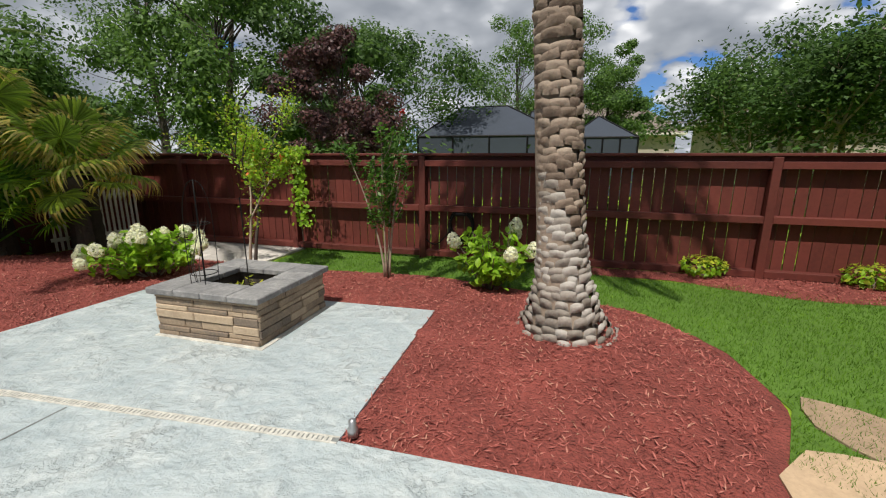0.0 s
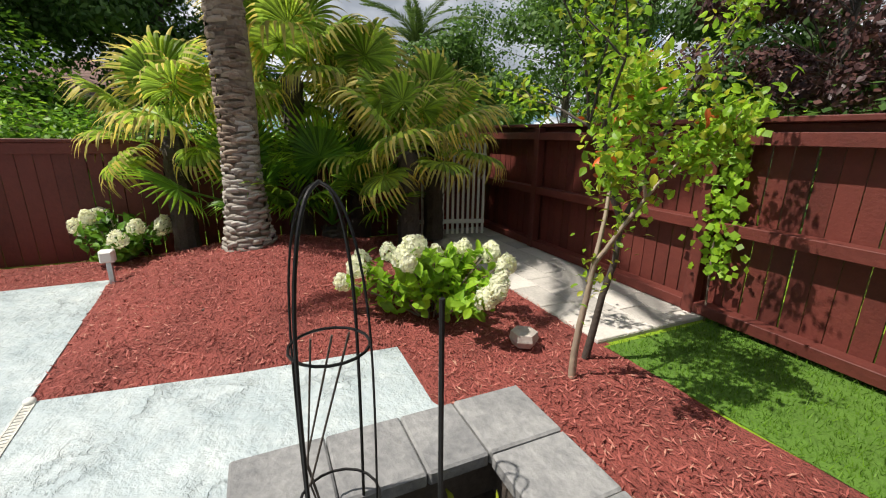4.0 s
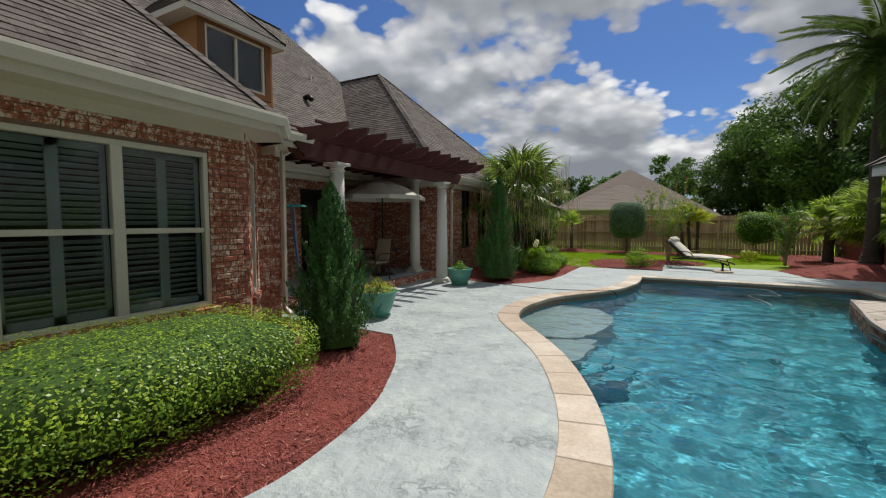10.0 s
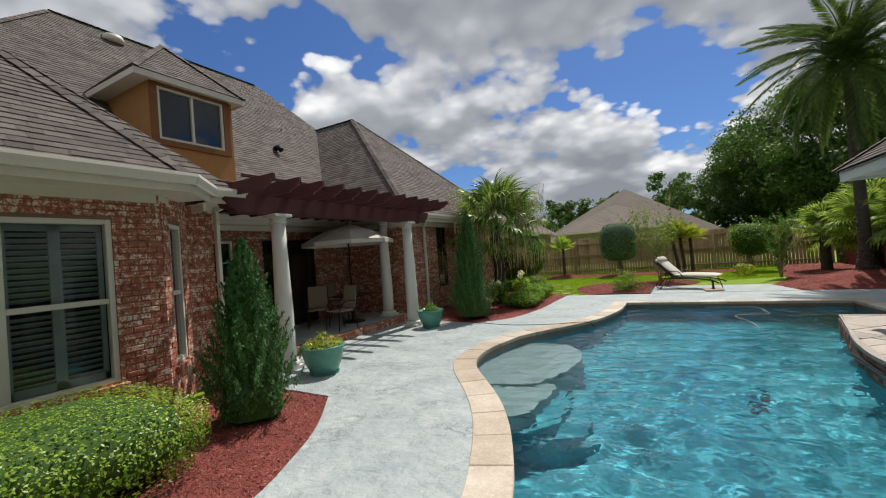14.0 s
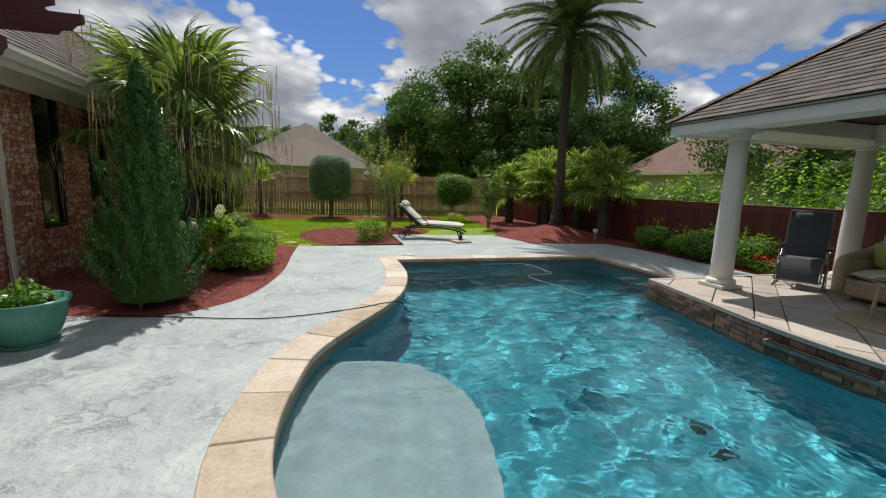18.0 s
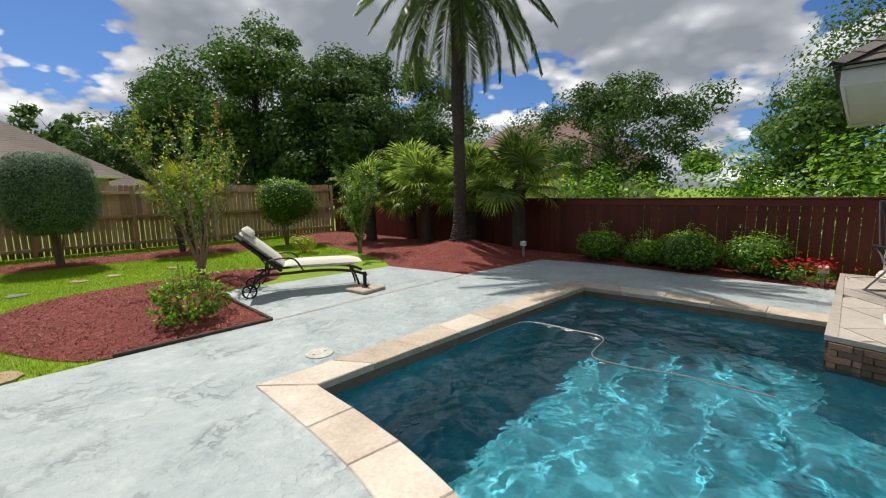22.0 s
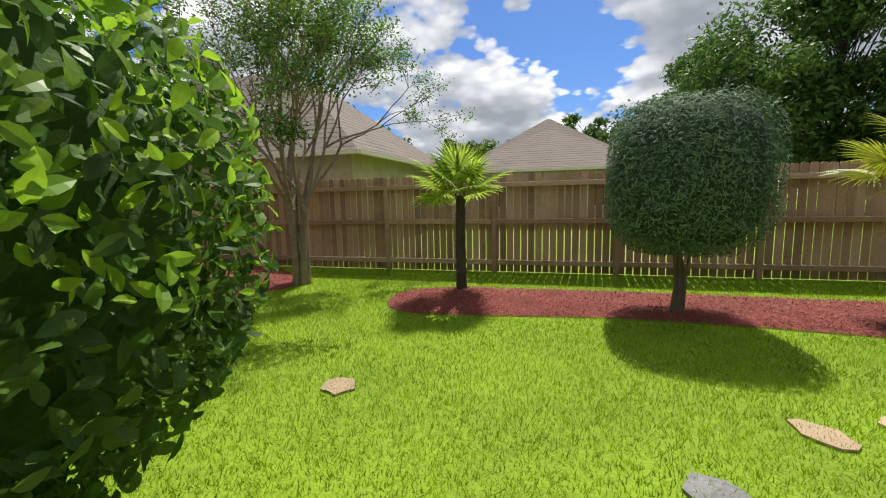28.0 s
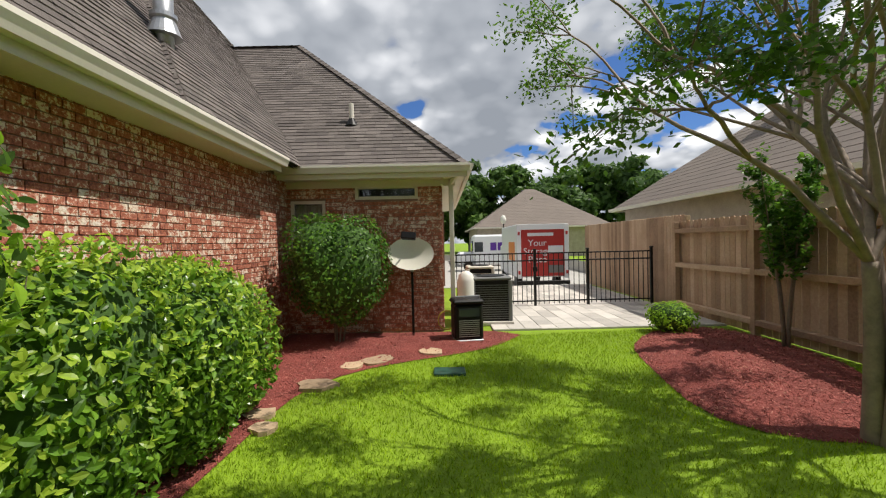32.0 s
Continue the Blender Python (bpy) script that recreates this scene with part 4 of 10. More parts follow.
def ridge_caps(mb, a, b, w=0.105, step=0.2):
    a, b = Vector(a), Vector(b)
    d = (b - a).normalized()
    s = d.cross(Vector((0, 0, 1))).normalized()
    up = s.cross(d)
    n = int((b - a).length / step)
    for i in range(n):
        p, q = a + d * i * step, a + d * (i + 1.25) * step
        l0, l1 = 0.022, 0.034
        dn = 0.55 * w
        mb.add([tuple(v) for v in (p + s * w - up * dn * 0.55 + up * l1, p + up * (l1 + 0.02), p - s * w - up * dn * 0.55 + up * l1, q + s * w - up * dn * 0.55 + up * l0, q + up * (l0 + 0.02), q - s * w - up * dn * 0.55 + up * l0)],
               [(0, 1, 4, 3), (1, 2, 5, 4)])


# ---- gazebo ----
PX, PY, PT = (3.285, 6.04), (8.0, 12.02), 0.16
PLAT = [(2.68, 7.16), (6.28, 7.16), (6.28, 12.6), (2.5, 12.6)] + smooth_line([(2.5, 12.58), (2.28, 11.4), (2.10, 10.4), (2.06, 9.4), (2.26, 8.4), (2.67, 7.2)], per=4)[1:-1]
M_PLATJOINT = material("dark_joint_mortar", (0.12, 0.105, 0.09), 0.95, var=0.3, scale=8, fine=60, bump=0.4, coords="World")
plat = thing("platform", "raised flagstone platform with a brick-faced edge over the pool", "platform", kind="structure")
part("core", MB().prism([(x, y) for x, y in PLAT], -0.3, 0.115), M_PLATJOINT, plat)
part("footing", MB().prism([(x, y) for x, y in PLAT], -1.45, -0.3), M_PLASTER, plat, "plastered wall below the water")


def platform_stones():
    r = rng(21)
    C = np.mean(PLAT, 0)
    inner = [tuple(C + (np.array(p) - C) * 0.985) for p in PLAT]
    # random ashlar: rows of unequal stones, turned, then kept inside the outline
    ang = radians(38)
    ca, sa = math.cos(ang), math.sin(ang)
    v = -5.0
    while v < 5.0:
        hgt = r.choice([0.3, 0.45, 0.6])
        u = -5.0 - r.uniform(0, 0.5)
        while u < 5.0:
            wid = r.choice([0.35, 0.5, 0.7, 0.85])
            cs = [(u + 0.006, v + 0.006), (u + wid - 0.011, v + 0.006), (u + wid - 0.011, v + hgt - 0.011), (u + 0.006, v + hgt - 0.011)]
            pts = [(C[0] + ca * x - sa * y, C[1] + sa * x + ca * y) for x, y in cs]
            poly = clip_poly(pts, inner)
            if len(poly) >= 3 and area_of(poly) > 0.01:
                part("flagstone", MB().prism(poly, 0.11, PT - 0.006 + r.uniform(0, 0.006)), M_FLAG, plat)
            u += wid
        v += hgt


def area_of(poly):
    p = np.array(poly)
    return abs(0.5 * np.sum(p[:, 0] * np.roll(p[:, 1], -1) - p[:, 1] * np.roll(p[:, 0], -1)))


def clip_poly(sub, conv):
    """Keeps of a polygon what lies in a convex one."""
    p = np.array(conv)
    if np.sum(p[:, 0] * np.roll(p[:, 1], -1) - p[:, 1] * np.roll(p[:, 0], -1)) < 0:
        conv = conv[::-1]
    out = list(sub)
    for i in range(len(conv)):
        a, b = conv[i], conv[(i + 1) % len(conv)]
        src, out = out, []
        for j in range(len(src)):
            p, q = src[j], src[(j + 1) % len(src)]
            sp = (b[0] - a[0]) * (p[1] - a[1]) - (b[1] - a[1]) * (p[0] - a[0])
            sq = (b[0] - a[0]) * (q[1] - a[1]) - (b[1] - a[1]) * (q[0] - a[0])
            if sp >= 0:
                out.append(p)
            if (sp >= 0) != (sq >= 0):
                t = sp / (sp - sq)
                out.append((p[0] + (q[0] - p[0]) * t, p[1] + (q[1] - p[1]) * t))
        if not out:
            return []
    return out


platform_stones()
# brick facing of the platform's edge
fm = MB()
edge = PLAT + [PLAT[0]]
rr = rng(31)
for (x0, y0), (x1, y1) in zip(edge, edge[1:]):
    L = math.hypot(x1 - x0, y1 - y0)
    dx, dy = (x1 - x0) / L, (y1 - y0) / L
    nx, ny = dy, -dx
    rz = math.atan2(dy, dx)
    for row in range(5):
        z = 0.045 - row * 0.062
        u = -0.1 * (row % 2)
        while u < L:
            a, b = max(u, 0), min(u + 0.17, L)
            if b - a > 0.02:
                fm.box((a + 0.003, -0.018 + rr.uniform(-0.003, 0.003), z), (b - 0.003, 0.002, z + 0.056), Matrix.Translation((x0, y0, 0)) @ Matrix.Rotation(rz, 4, "Z"))
            u += 0.175
part("edge_bricks", fm, material("edge_brick", (0.24, 0.13, 0.09), 0.8, var=0.4, scale=6, fine=40, bump=0.5, island=0.35, coords="World"), plat, "brown thin-brick facing", kind="stuff")
lipm = MB()
pin, pout = [], []
C0 = np.mean(PLAT, 0)
n = len(PLAT)
for p in PLAT:
    dv = np.array(p) - C0
    dv /= np.linalg.norm(dv)
    pout.append(tuple(np.array(p) + dv * 0.035))
    pin.append(tuple(np.array(p) - dv * 0.06))
lipm.add([(x, y, PT + 0.004) for x, y in pout] + [(x, y, PT + 0.004) for x, y in pin] + [(x, y, PT - 0.045) for x, y in pout], [(i, (i + 1) % n, (i + 1) % n + n, i + n) for i in range(n)] + [(i, (i + 1) % n, (i + 1) % n + 2 * n, i + 2 * n) for i in range(n)])
part("edge_cap", lipm, M_FLAG, plat, "thin stone edge cap")
part("weir", MB().bbox((2.02, 9.35, -0.04), (2.12, 10.4, 0.02), 0.01), M_SLATE, plat, "grey stone spillway slot")
part("weir_lip", MB().bbox((1.995, 9.4, 0.015), (2.06, 10.35, 0.03), 0.004), M_METAL, plat, "dark metal spillway lip")

gaz = thing("gazebo", "white-columned open gazebo with a grey-brown shingle hip roof", "gazebo", kind="structure")


def round_column(h, r0=0.155, r1=0.125, base=0.42):
    th = thing("column", "smooth white round column with a square base", "column")
    part("base", MB().bbox((-base / 2, -base / 2, 0), (base / 2, base / 2, 0.06), 0.008), M_WHITE, th)
    part("torus", MB().lathe([(0.19, 0.06), (0.205, 0.085), (0.195, 0.12), (0.165, 0.14)], 28), M_WHITE, th, smooth=True)
    part("shaft", MB().lathe([(r0, 0.13), (r0 * 0.99, 0.4), (r0 * 0.97, h * 0.4), (r1 * 1.04, h * 0.75), (r1, h - 0.14)], 32), M_WHITE, th, smooth=True)
    part("capital", MB().lathe([(r1, h - 0.15), (r1 + 0.022, h - 0.14), (r1 + 0.022, h - 0.12), (r1 + 0.005, h - 0.11), (r1 + 0.005, h - 0.085), (r1 + 0.05, h - 0.05)], 28), M_WHITE, th, smooth=True)
    part("abacus", MB().bbox((-base / 2 + 0.02, -base / 2 + 0.02, h - 0.05), (base / 2 - 0.02, base / 2 - 0.02, h), 0.006), M_WHITE, th)
    return th


GH = 2.5 - PT
first = round_column(GH)
first.matrix_world = pose(PX[0], PY[0], PT)
tagged(first, group="gazebo columns")
for x, y in ((PX[0], PY[1]), (PX[1], PY[0]), (PX[1], PY[1])):
    copy_thing(first, pose(x, y, PT))
EX, EY, EZ, RZ = (2.70, 6.64), (7.33, 12.72), 2.60, 4.05
for a, b in (((PX[0] - 0.13, PY[0] - 0.13), (PX[1] + 0.13, PY[0] + 0.13)), ((PX[0] - 0.13, PY[1] - 0.13), (PX[1] + 0.13, PY[1] + 0.13)),
             ((PX[0] - 0.13, PY[0] + 0.13), (PX[0] + 0.13, PY[1] - 0.13)), ((PX[1] - 0.13, PY[0] + 0.13), (PX[1] + 0.13, PY[1] - 0.13))):
    part("beam", MB().bbox((*a, 2.5), (*b, 2.74), 0.01), M_WHITE, gaz)
part("soffit", MB().fill([(EX[0], EY[0]), (EX[1], EY[0]), (EX[1], EY[1]), (EX[0], EY[1])], [[(PX[0], PY[0]), (PX[1], PY[0]), (PX[1], PY[1]), (PX[0], PY[1])]], 2.497), M_WHITE, gaz)
for a, b in (((EX[0], EY[0], 2.45), (EX[1], EY[0] + 0.03, 2.63)), ((EX[0], EY[1] - 0.03, 2.45), (EX[1], EY[1], 2.63)), ((EX[0], EY[0] + 0.03, 2.45), (EX[0] + 0.03, EY[1] - 0.03, 2.63)), ((EX[1] - 0.03, EY[0] + 0.03, 2.45), (EX[1], EY[1] - 0.03, 2.63))):
    part("fascia", MB().bbox(a, b, 0.004), M_WHITE, gaz)
M_BEAD = material("dark_stained_ceiling", (0.07, 0.04, 0.024), 0.6, var=0.3, scale=4, fine=30, bump=0.3)
part("ceiling", MB().box((PX[0] + 0.13, PY[0] + 0.13, 2.75), (PX[1] - 0.13, PY[1] - 0.13, 2.77)), M_BEAD, gaz, "dark stained board ceiling")
rb, rt = MB(), MB()
e = 0.05
c = [(EX[0] - e, EY[0] - e, 2.63), (EX[1] + e, EY[0] - e, 2.63), (EX[1] + e, EY[1] + e, 2.63), (EX[0] - e, EY[1] + e, 2.63)]
r0, r1 = (4.67, 9.35, RZ), (4.67, 10.70, RZ)
shingle_face(rb, rt, [c[3], c[0], r0, r1], 41)
shingle_face(rb, rt, [c[0], c[1], r0], 42)
shingle_face(rb, rt, [c[1], c[2], r1, r0], 43)
shingle_face(rb, rt, [c[2], c[3], r1], 44)
for a, b in ((c[0], r0), (c[1], r0), (c[2], r1), (c[3], r1), (r0, r1)):
    ridge_caps(rt, a, b)
part("roof_deck", rb, M_SHINGLE, gaz)
part("shingles", rt, M_SHINGLE, gaz, "weathered grey-brown laminated shingles", kind="stuff")

# ---- house ----
BRICK_L, BRICK_H, JOINT = 0.195, 0.062, 0.011
house = thing("house", "brown-roofed brick house with a bay, a porch and white trim", "house", kind="structure")


def wall_cells(L, z0, z1, openings):
    us = sorted({0, L, *[o[0] for o in openings], *[o[1] for o in openings]})
    zs = sorted({z0, z1, *[o[2] for o in openings], *[o[3] for o in openings]})
    for a, b in zip(us, us[1:]):
        for c, d in zip(zs, zs[1:]):
            if not any(o[0] - 1e-6 <= a and b <= o[1] + 1e-6 and o[2] - 1e-6 <= c and d <= o[3] + 1e-6 for o in openings):
                yield a, b, c, d


def brick_wall(name, p0, p1, openings=(), z1=2.9, single=0, seed=1, label="red-brown tumbled brick wall with pale mortar"):
    """A wall whose outer face is to the right of p0 -> p1; openings as (u0, u1, z0, z1)."""
    a, b = Vector((*p0, 0)), Vector((*p1, 0))
    L = (b - a).length
    M = Matrix.Translation(a) @ Matrix.Rotation(math.atan2((b - a).y, (b - a).x), 4, "Z")
    wall = new(name)
    wall.matrix_world = M
    tagged(wall, label, "wall", "", "structure")
    core = MB()
    for u0, u1, c, d in wall_cells(L, -0.05, z1, openings):
        core.box((u0, 0.0, c), (u1, 0.22, d))
    part("mortar", core, M_MORTAR, wall, "pale sandy mortar")
    r = rng(seed)
    field, count = MB(), 0
    meshes = [MB().bbox((0, -0.012 - e, 0), (BRICK_L, 0.004, BRICK_H), 0.006).mesh("brick", M_BRICK) for e in (0.0, 0.003, 0.006)]
    row, z = 0, 0.0
    while z + BRICK_H < z1:
        soldier = any(abs(z - o[3]) < BRICK_H for o in openings)
        u = -(BRICK_L + JOINT) / 2 * (row % 2)
        while u < L:
            x0, x1 = max(u, 0.0), min(u + BRICK_L, L)
            pieces = [(x0, x1)]
            for o in openings:
                if o[2] - 0.01 < z + BRICK_H * 0.5 < o[3] + 0.01:
                    nxt = []
                    for s, e in pieces:
                        if e <= o[0] or s >= o[1]:
                            nxt.append((s, e))
                        else:
                            if s < o[0]:
                                nxt.append((s, o[0]))
                            if e > o[1]:
                                nxt.append((o[1], e))
                    pieces = nxt
            for s, e in pieces:
                if e - s < 0.03:
                    continue
                if single and count < 300 and e - s > BRICK_L - 0.002 and single[0] < (s + e) / 2 < single[1]:
                    o = part("brick", meshes[int(r.integers(3))], M_BRICK, wall)
                    o.location = (s, 0, z)
                    count += 1
                else:
                    pr = r.uniform(0.008, 0.018)
                    field.box((s, -pr, z), (e, 0.002, z + BRICK_H))
            u += BRICK_L + JOINT
        z += BRICK_H + JOINT
        row += 1
    part("brickwork", field, M_BRICKS, wall, kind="stuff")
    return M, wall


WINDOW_COUNT = [0]


def window(M, o, label, bars=1, mid=True, shutters=True, depth=0.09, sill=True, frame_mat=None, w=0.06, curtain=False):
    """A framed sash window set in a wall opening, with louvred shutters or curtains behind the glass."""
    WINDOW_COUNT[0] += 1
    u0, u1, z0, z1 = o
    fm = frame_mat or M_TRIM
    th = thing(f"window_{WINDOW_COUNT[0]}", label, "window", M, kind="structure")
    y0, y1 = 0.0, depth
    for a, b in (((u0, y0, z0), (u0 + w, y1, z1)), ((u1 - w, y0, z0), (u1, y1, z1)), ((u0 + w, y0, z1 - w), (u1 - w, y1, z1)), ((u0 + w, y0, z0), (u1 - w, y1, z0 + w))):
        part("window_frame", MB().bbox(a, b, 0.006), fm, th)
    W = (u1 - u0 - 2 * w)
    n = bars + 1
    for i in range(1, n):
        c = u0 + w + W * i / n
        part("mullion", MB().bbox((c - w * 0.9, y0, z0 + w), (c + w * 0.9, y1, z1 - w), 0.006), fm, th)
    zm = z0 + (z1 - z0) * 0.5
    for i in range(n):
        a = u0 + w + W * i / n + (w * 0.9 if i else 0)
        b = u0 + w + W * (i + 1) / n - (w * 0.9 if i < n - 1 else 0)
        if mid:
            part("meeting_rail", MB().bbox((a, y0 + 0.02, zm - 0.03), (b, y1 - 0.01, zm + 0.03), 0.004), fm, th)
        pn = part("pane", MB().box((a, y0 + 0.045, z0 + w), (b, y0 + 0.051, z1 - w)), M_PANE, th)
        pn.visible_shadow = False
        if shutters:
            k = 2 if b - a > 0.6 else 1
            for j in range(k):
                s, e = a + (b - a) * j / k, a + (b - a) * (j + 1) / k
                sh = part("shutter", MB().box((s, 0.11, z0 + w), (s + 0.05, 0.14, z1 - w)).box((e - 0.05, 0.11, z0 + w), (e, 0.14, z1 - w)).box((s, 0.11, z1 - w - 0.07), (e, 0.14, z1 - w)).box((s, 0.11, z0 + w), (e, 0.14, z0 + w + 0.08)).box((s, 0.11, zm - 0.03), (e, 0.14, zm + 0.03)), M_SHUTTER, th, "louvred plantation shutter")
                lv = MB()
                z = z0 + w + 0.1
                while z < z1 - w - 0.1:
                    if abs(z - zm) > 0.05:
                        lv.box((-(e - s) / 2 + 0.05, -0.032, -0.004), ((e - s) / 2 - 0.05, 0.032, 0.004), Matrix.Translation(((s + e) / 2, 0.13, z)) @ Matrix.Rotation(radians(-32), 4, "X"))
                    z += 0.062
                part("louvres", lv, M_SHUTTER, sh)
        if curtain:
            cu = MB()
            m2 = (a + b) / 2
            for sgn in (-1, 1):
                edge = a if sgn < 0 else b
                k = 10
                pts = []
                for q in range(k + 1):
                    t = q / k
                    pts.append((edge + (m2 - edge) * t, 0.11 + 0.012 * math.sin(t * 22)))
                lo = [edge + (x - edge) * 0.75 for x, _ in pts]
                cu.add([(x, y, z1 - w) for x, y in pts] + [(x, y, z0) for x, (_, y) in zip(lo, pts)], [(q, q + 1, k + 2 + q, k + 1 + q) for q in range(k)])
            part("curtain", cu, material("linen", (0.62, 0.58, 0.5), 0.9, var=0.15, translucent=0.3), th, "pale drawn-back curtain")
    # black sheets close behind the glass stand in for the unlit room
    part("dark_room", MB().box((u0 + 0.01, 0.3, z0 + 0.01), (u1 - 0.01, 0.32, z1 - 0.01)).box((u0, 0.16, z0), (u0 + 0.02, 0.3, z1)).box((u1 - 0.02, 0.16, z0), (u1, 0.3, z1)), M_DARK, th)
    if sill:
        s = MB()
        k = int((u1 - u0 + 0.2) / 0.105)
        for i in range(k):
            s.bbox((u0 - 0.1 + i * 0.105, -0.06, z0 - 0.11), (u0 - 0.1 + i * 0.105 + 0.095, 0.02, z0 - 0.012), 0.006)
        part("window_sill", s, M_BRICKS, th, "rowlock brick sill")
    return th


# bay; each wall is walked so that its outer face lies to the right
def up(p, q):
    return math.hypot(q[0] - p[0], q[1] - p[1])


BAY = [(-6.72, 1.88), (-5.6, 3.0), (-5.6, 5.95), (-6.3, 6.65), (-6.3, 7.05)]
W_BAY = (0.50, 2.42, 0.56, 2.44)
for i, (nm, ops) in enumerate((("wall_bay_south", [(0.70, 1.28, 0.56, 2.44)]), ("wall_bay_front", [W_BAY]), ("wall_bay_north", [(0.25, 0.72, 0.56, 2.44)]), ("wall_bay_return", []))):
    M, _ = brick_wall(nm, BAY[i], BAY[i + 1], ops, seed=60 + i, single=(2.3, 3.0) if i == 1 else 0)
    for o in ops:
        window(M, o, "almond-framed sash window with plantation shutters behind the glass", bars=1 if i == 1 else 0)
brick_wall("wall_south", (-21.0, 1.88), (-6.72, 1.88), seed=70)
# porch
M, _ = brick_wall("wall_porch_south", (-6.3, 7.05), (-8.9, 7.05), seed=71)
M, _ = brick_wall("wall_porch_back", (-8.9, 7.05), (-8.9, 13.0), [(1.0, 2.1, 0.5, 2.45), (2.9, 4.6, 0.18, 2.45)], seed=72)
window(M, (1.0, 2.1, 0.5, 2.45), "almond-framed porch window", bars=0, shutters=False)
window(M, (2.9, 4.6, 0.18, 2.45), "dark glazed patio doors behind the porch", bars=1, mid=False, shutters=False, sill=False, frame_mat=M_METAL)
brick_wall("wall_porch_north", (-8.9, 13.0), (-6.6, 13.0), seed=73)
OPS = [(1.72, 2.35, 0.72, 2.85), (3.1, 3.8, 0.72, 2.85)]
M, _ = brick_wall("wall_east", (-6.6, 13.0), (-6.6, 20.55), OPS, seed=74, single=(6.2, 7.6))
for o in OPS:
    window(M, o, "tall dark window in the brick wall", bars=0, shutters=False, frame_mat=M_METAL)
brick_wall("wall_north", (-6.6, 20.55), (-12.85, 20.55), seed=75)
OPS = [(0.07, 0.71, 1.0, 2.44), (1.26, 2.42, 2.44, 2.70)]
M, _ = brick_wall("wall_wing", (-12.85, 20.55), (-12.85, 23.4), OPS, seed=76)
window(M, OPS[0], "small window with parted pale curtains", bars=0, shutters=False, curtain=True)
window(M, OPS[1], "narrow horizontal transom window", bars=0, mid=False, shutters=False, sill=False)
brick_wall("wall_wing_north", (-12.85, 23.4), (-21.0, 23.4), seed=77)
struct("wall_west", MB().box((-21.2, 1.9, -0.05), (-21.0, 23.5, 3.0)), M_MORTAR, "plain rear wall of the house", "wall")
slab = thing("porch_slab", "raised grey concrete porch slab with a brick edge", "porch", kind="structure")
part("slab", MB().box((-8.9, 7.06, -0.05), (-6.62, 12.98, 0.15)), M_DECK, slab)
eb = MB()
for i in range(56):
    eb.bbox((-6.62, 7.08 + i * 0.105, 0.0), (-6.46, 7.08 + i * 0.105 + 0.096, 0.165), 0.006)
part("brick_edge", eb, M_BRICKS, slab, "rowlock brick nosing")
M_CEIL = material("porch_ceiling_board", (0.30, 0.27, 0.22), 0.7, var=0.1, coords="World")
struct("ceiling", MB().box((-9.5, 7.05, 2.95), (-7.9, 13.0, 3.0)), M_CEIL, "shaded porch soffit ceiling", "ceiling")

# roofs
rb, rt = MB(), MB()
EZ2 = 2.96
pk = (-7.98, 4.43, 5.5)
e0, e1, e2, e3, e4 = (-6.45, 1.16, EZ2), (-5.14, 2.83, EZ2), (-5.14, 6.10, EZ2), (-5.78, 6.74, EZ2), (-5.78, 7.22, EZ2)
e5 = (-6.02, 1.95, EZ2)
back = (-10.6, 4.43, 5.5)
shingle_face(rb, rt, [e1, e2, pk], 81)
shingle_face(rb, rt, [e2, e3, pk], 82)
shingle_face(rb, rt, [e5, e1, pk], 83)
shingle_face(rb, rt, [e0, e5, pk], 79)
shingle_face(rb, rt, [e3, e4, (-7.98, 4.6, 5.45), pk], 84)
shingle_face(rb, rt, [e4, (-10.6, 7.22, EZ2), back, pk], 85)
shingle_face(rb, rt, [(-10.6, 1.16, EZ2), e0, pk, back], 86)
for a in (e1, e2, e0, e3, e5):
    ridge_caps(rt, a, pk)
ridge_caps(rt, pk, back)
# main hip
m0, m1, m2, m3 = (-9.2, 1.5, EZ2), (-9.2, 21.0, EZ2), (-21.0, 21.0, EZ2), (-21.0, 1.5, EZ2)
g0, g1 = (-15.7, 8.35, 9.97), (-15.7, 15.48, 9.97)
shingle_face(rb, rt, [m0, m1, g1, g0], 87)
shingle_face(rb, rt, [m3, m0, g0], 88, detail=False)
shingle_face(rb, rt, [m1, m2, g1], 89)
shingle_face(rb, rt, [m2, m3, g0, g1], 90, detail=False)
ridge_caps(rt, m0, g0)
ridge_caps(rt, g0, g1)
# east wing
p2 = (-11.6, 17.0, 7.9)
s0, s1, s2, s3 = (-6.12, 12.55, EZ2), (-6.12, 20.95, EZ2), (-15.5, 20.95, EZ2), (-15.5, 17.0, 7.9)
shingle_face(rb, rt, [s0, s1, p2], 91)
shingle_face(rb, rt, [(-15.5, 12.55, EZ2), s0, p2, s3], 92)
shingle_face(rb, rt, [s1, s2, s3, p2], 93)
ridge_caps(rt, s0, p2)
ridge_caps(rt, s1, p2)
ridge_caps(rt, p2, s3)
# north wing
q0, q1, q2 = (-12.38, 14.5, EZ2), (-12.38, 23.86, EZ2), (-20.8, 23.86, EZ2)
qp, qq = (-16.6, 19.64, 7.05), (-16.6, 14.5, 7.05)
shingle_face(rb, rt, [q0, q1, qp, qq], 94)
shingle_face(rb, rt, [q1, q2, qp], 95)
shingle_face(rb, rt, [q2, (-20.8, 14.5, EZ2), qq, qp], 96, detail=False)
ridge_caps(rt, q1, qp)
ridge_caps(rt, qp, qq)
part("roof_deck", rb, M_SHINGLE, house)
part("shingles", rt, M_SHINGLE, house, "weathered grey-brown laminated shingles", kind="stuff")


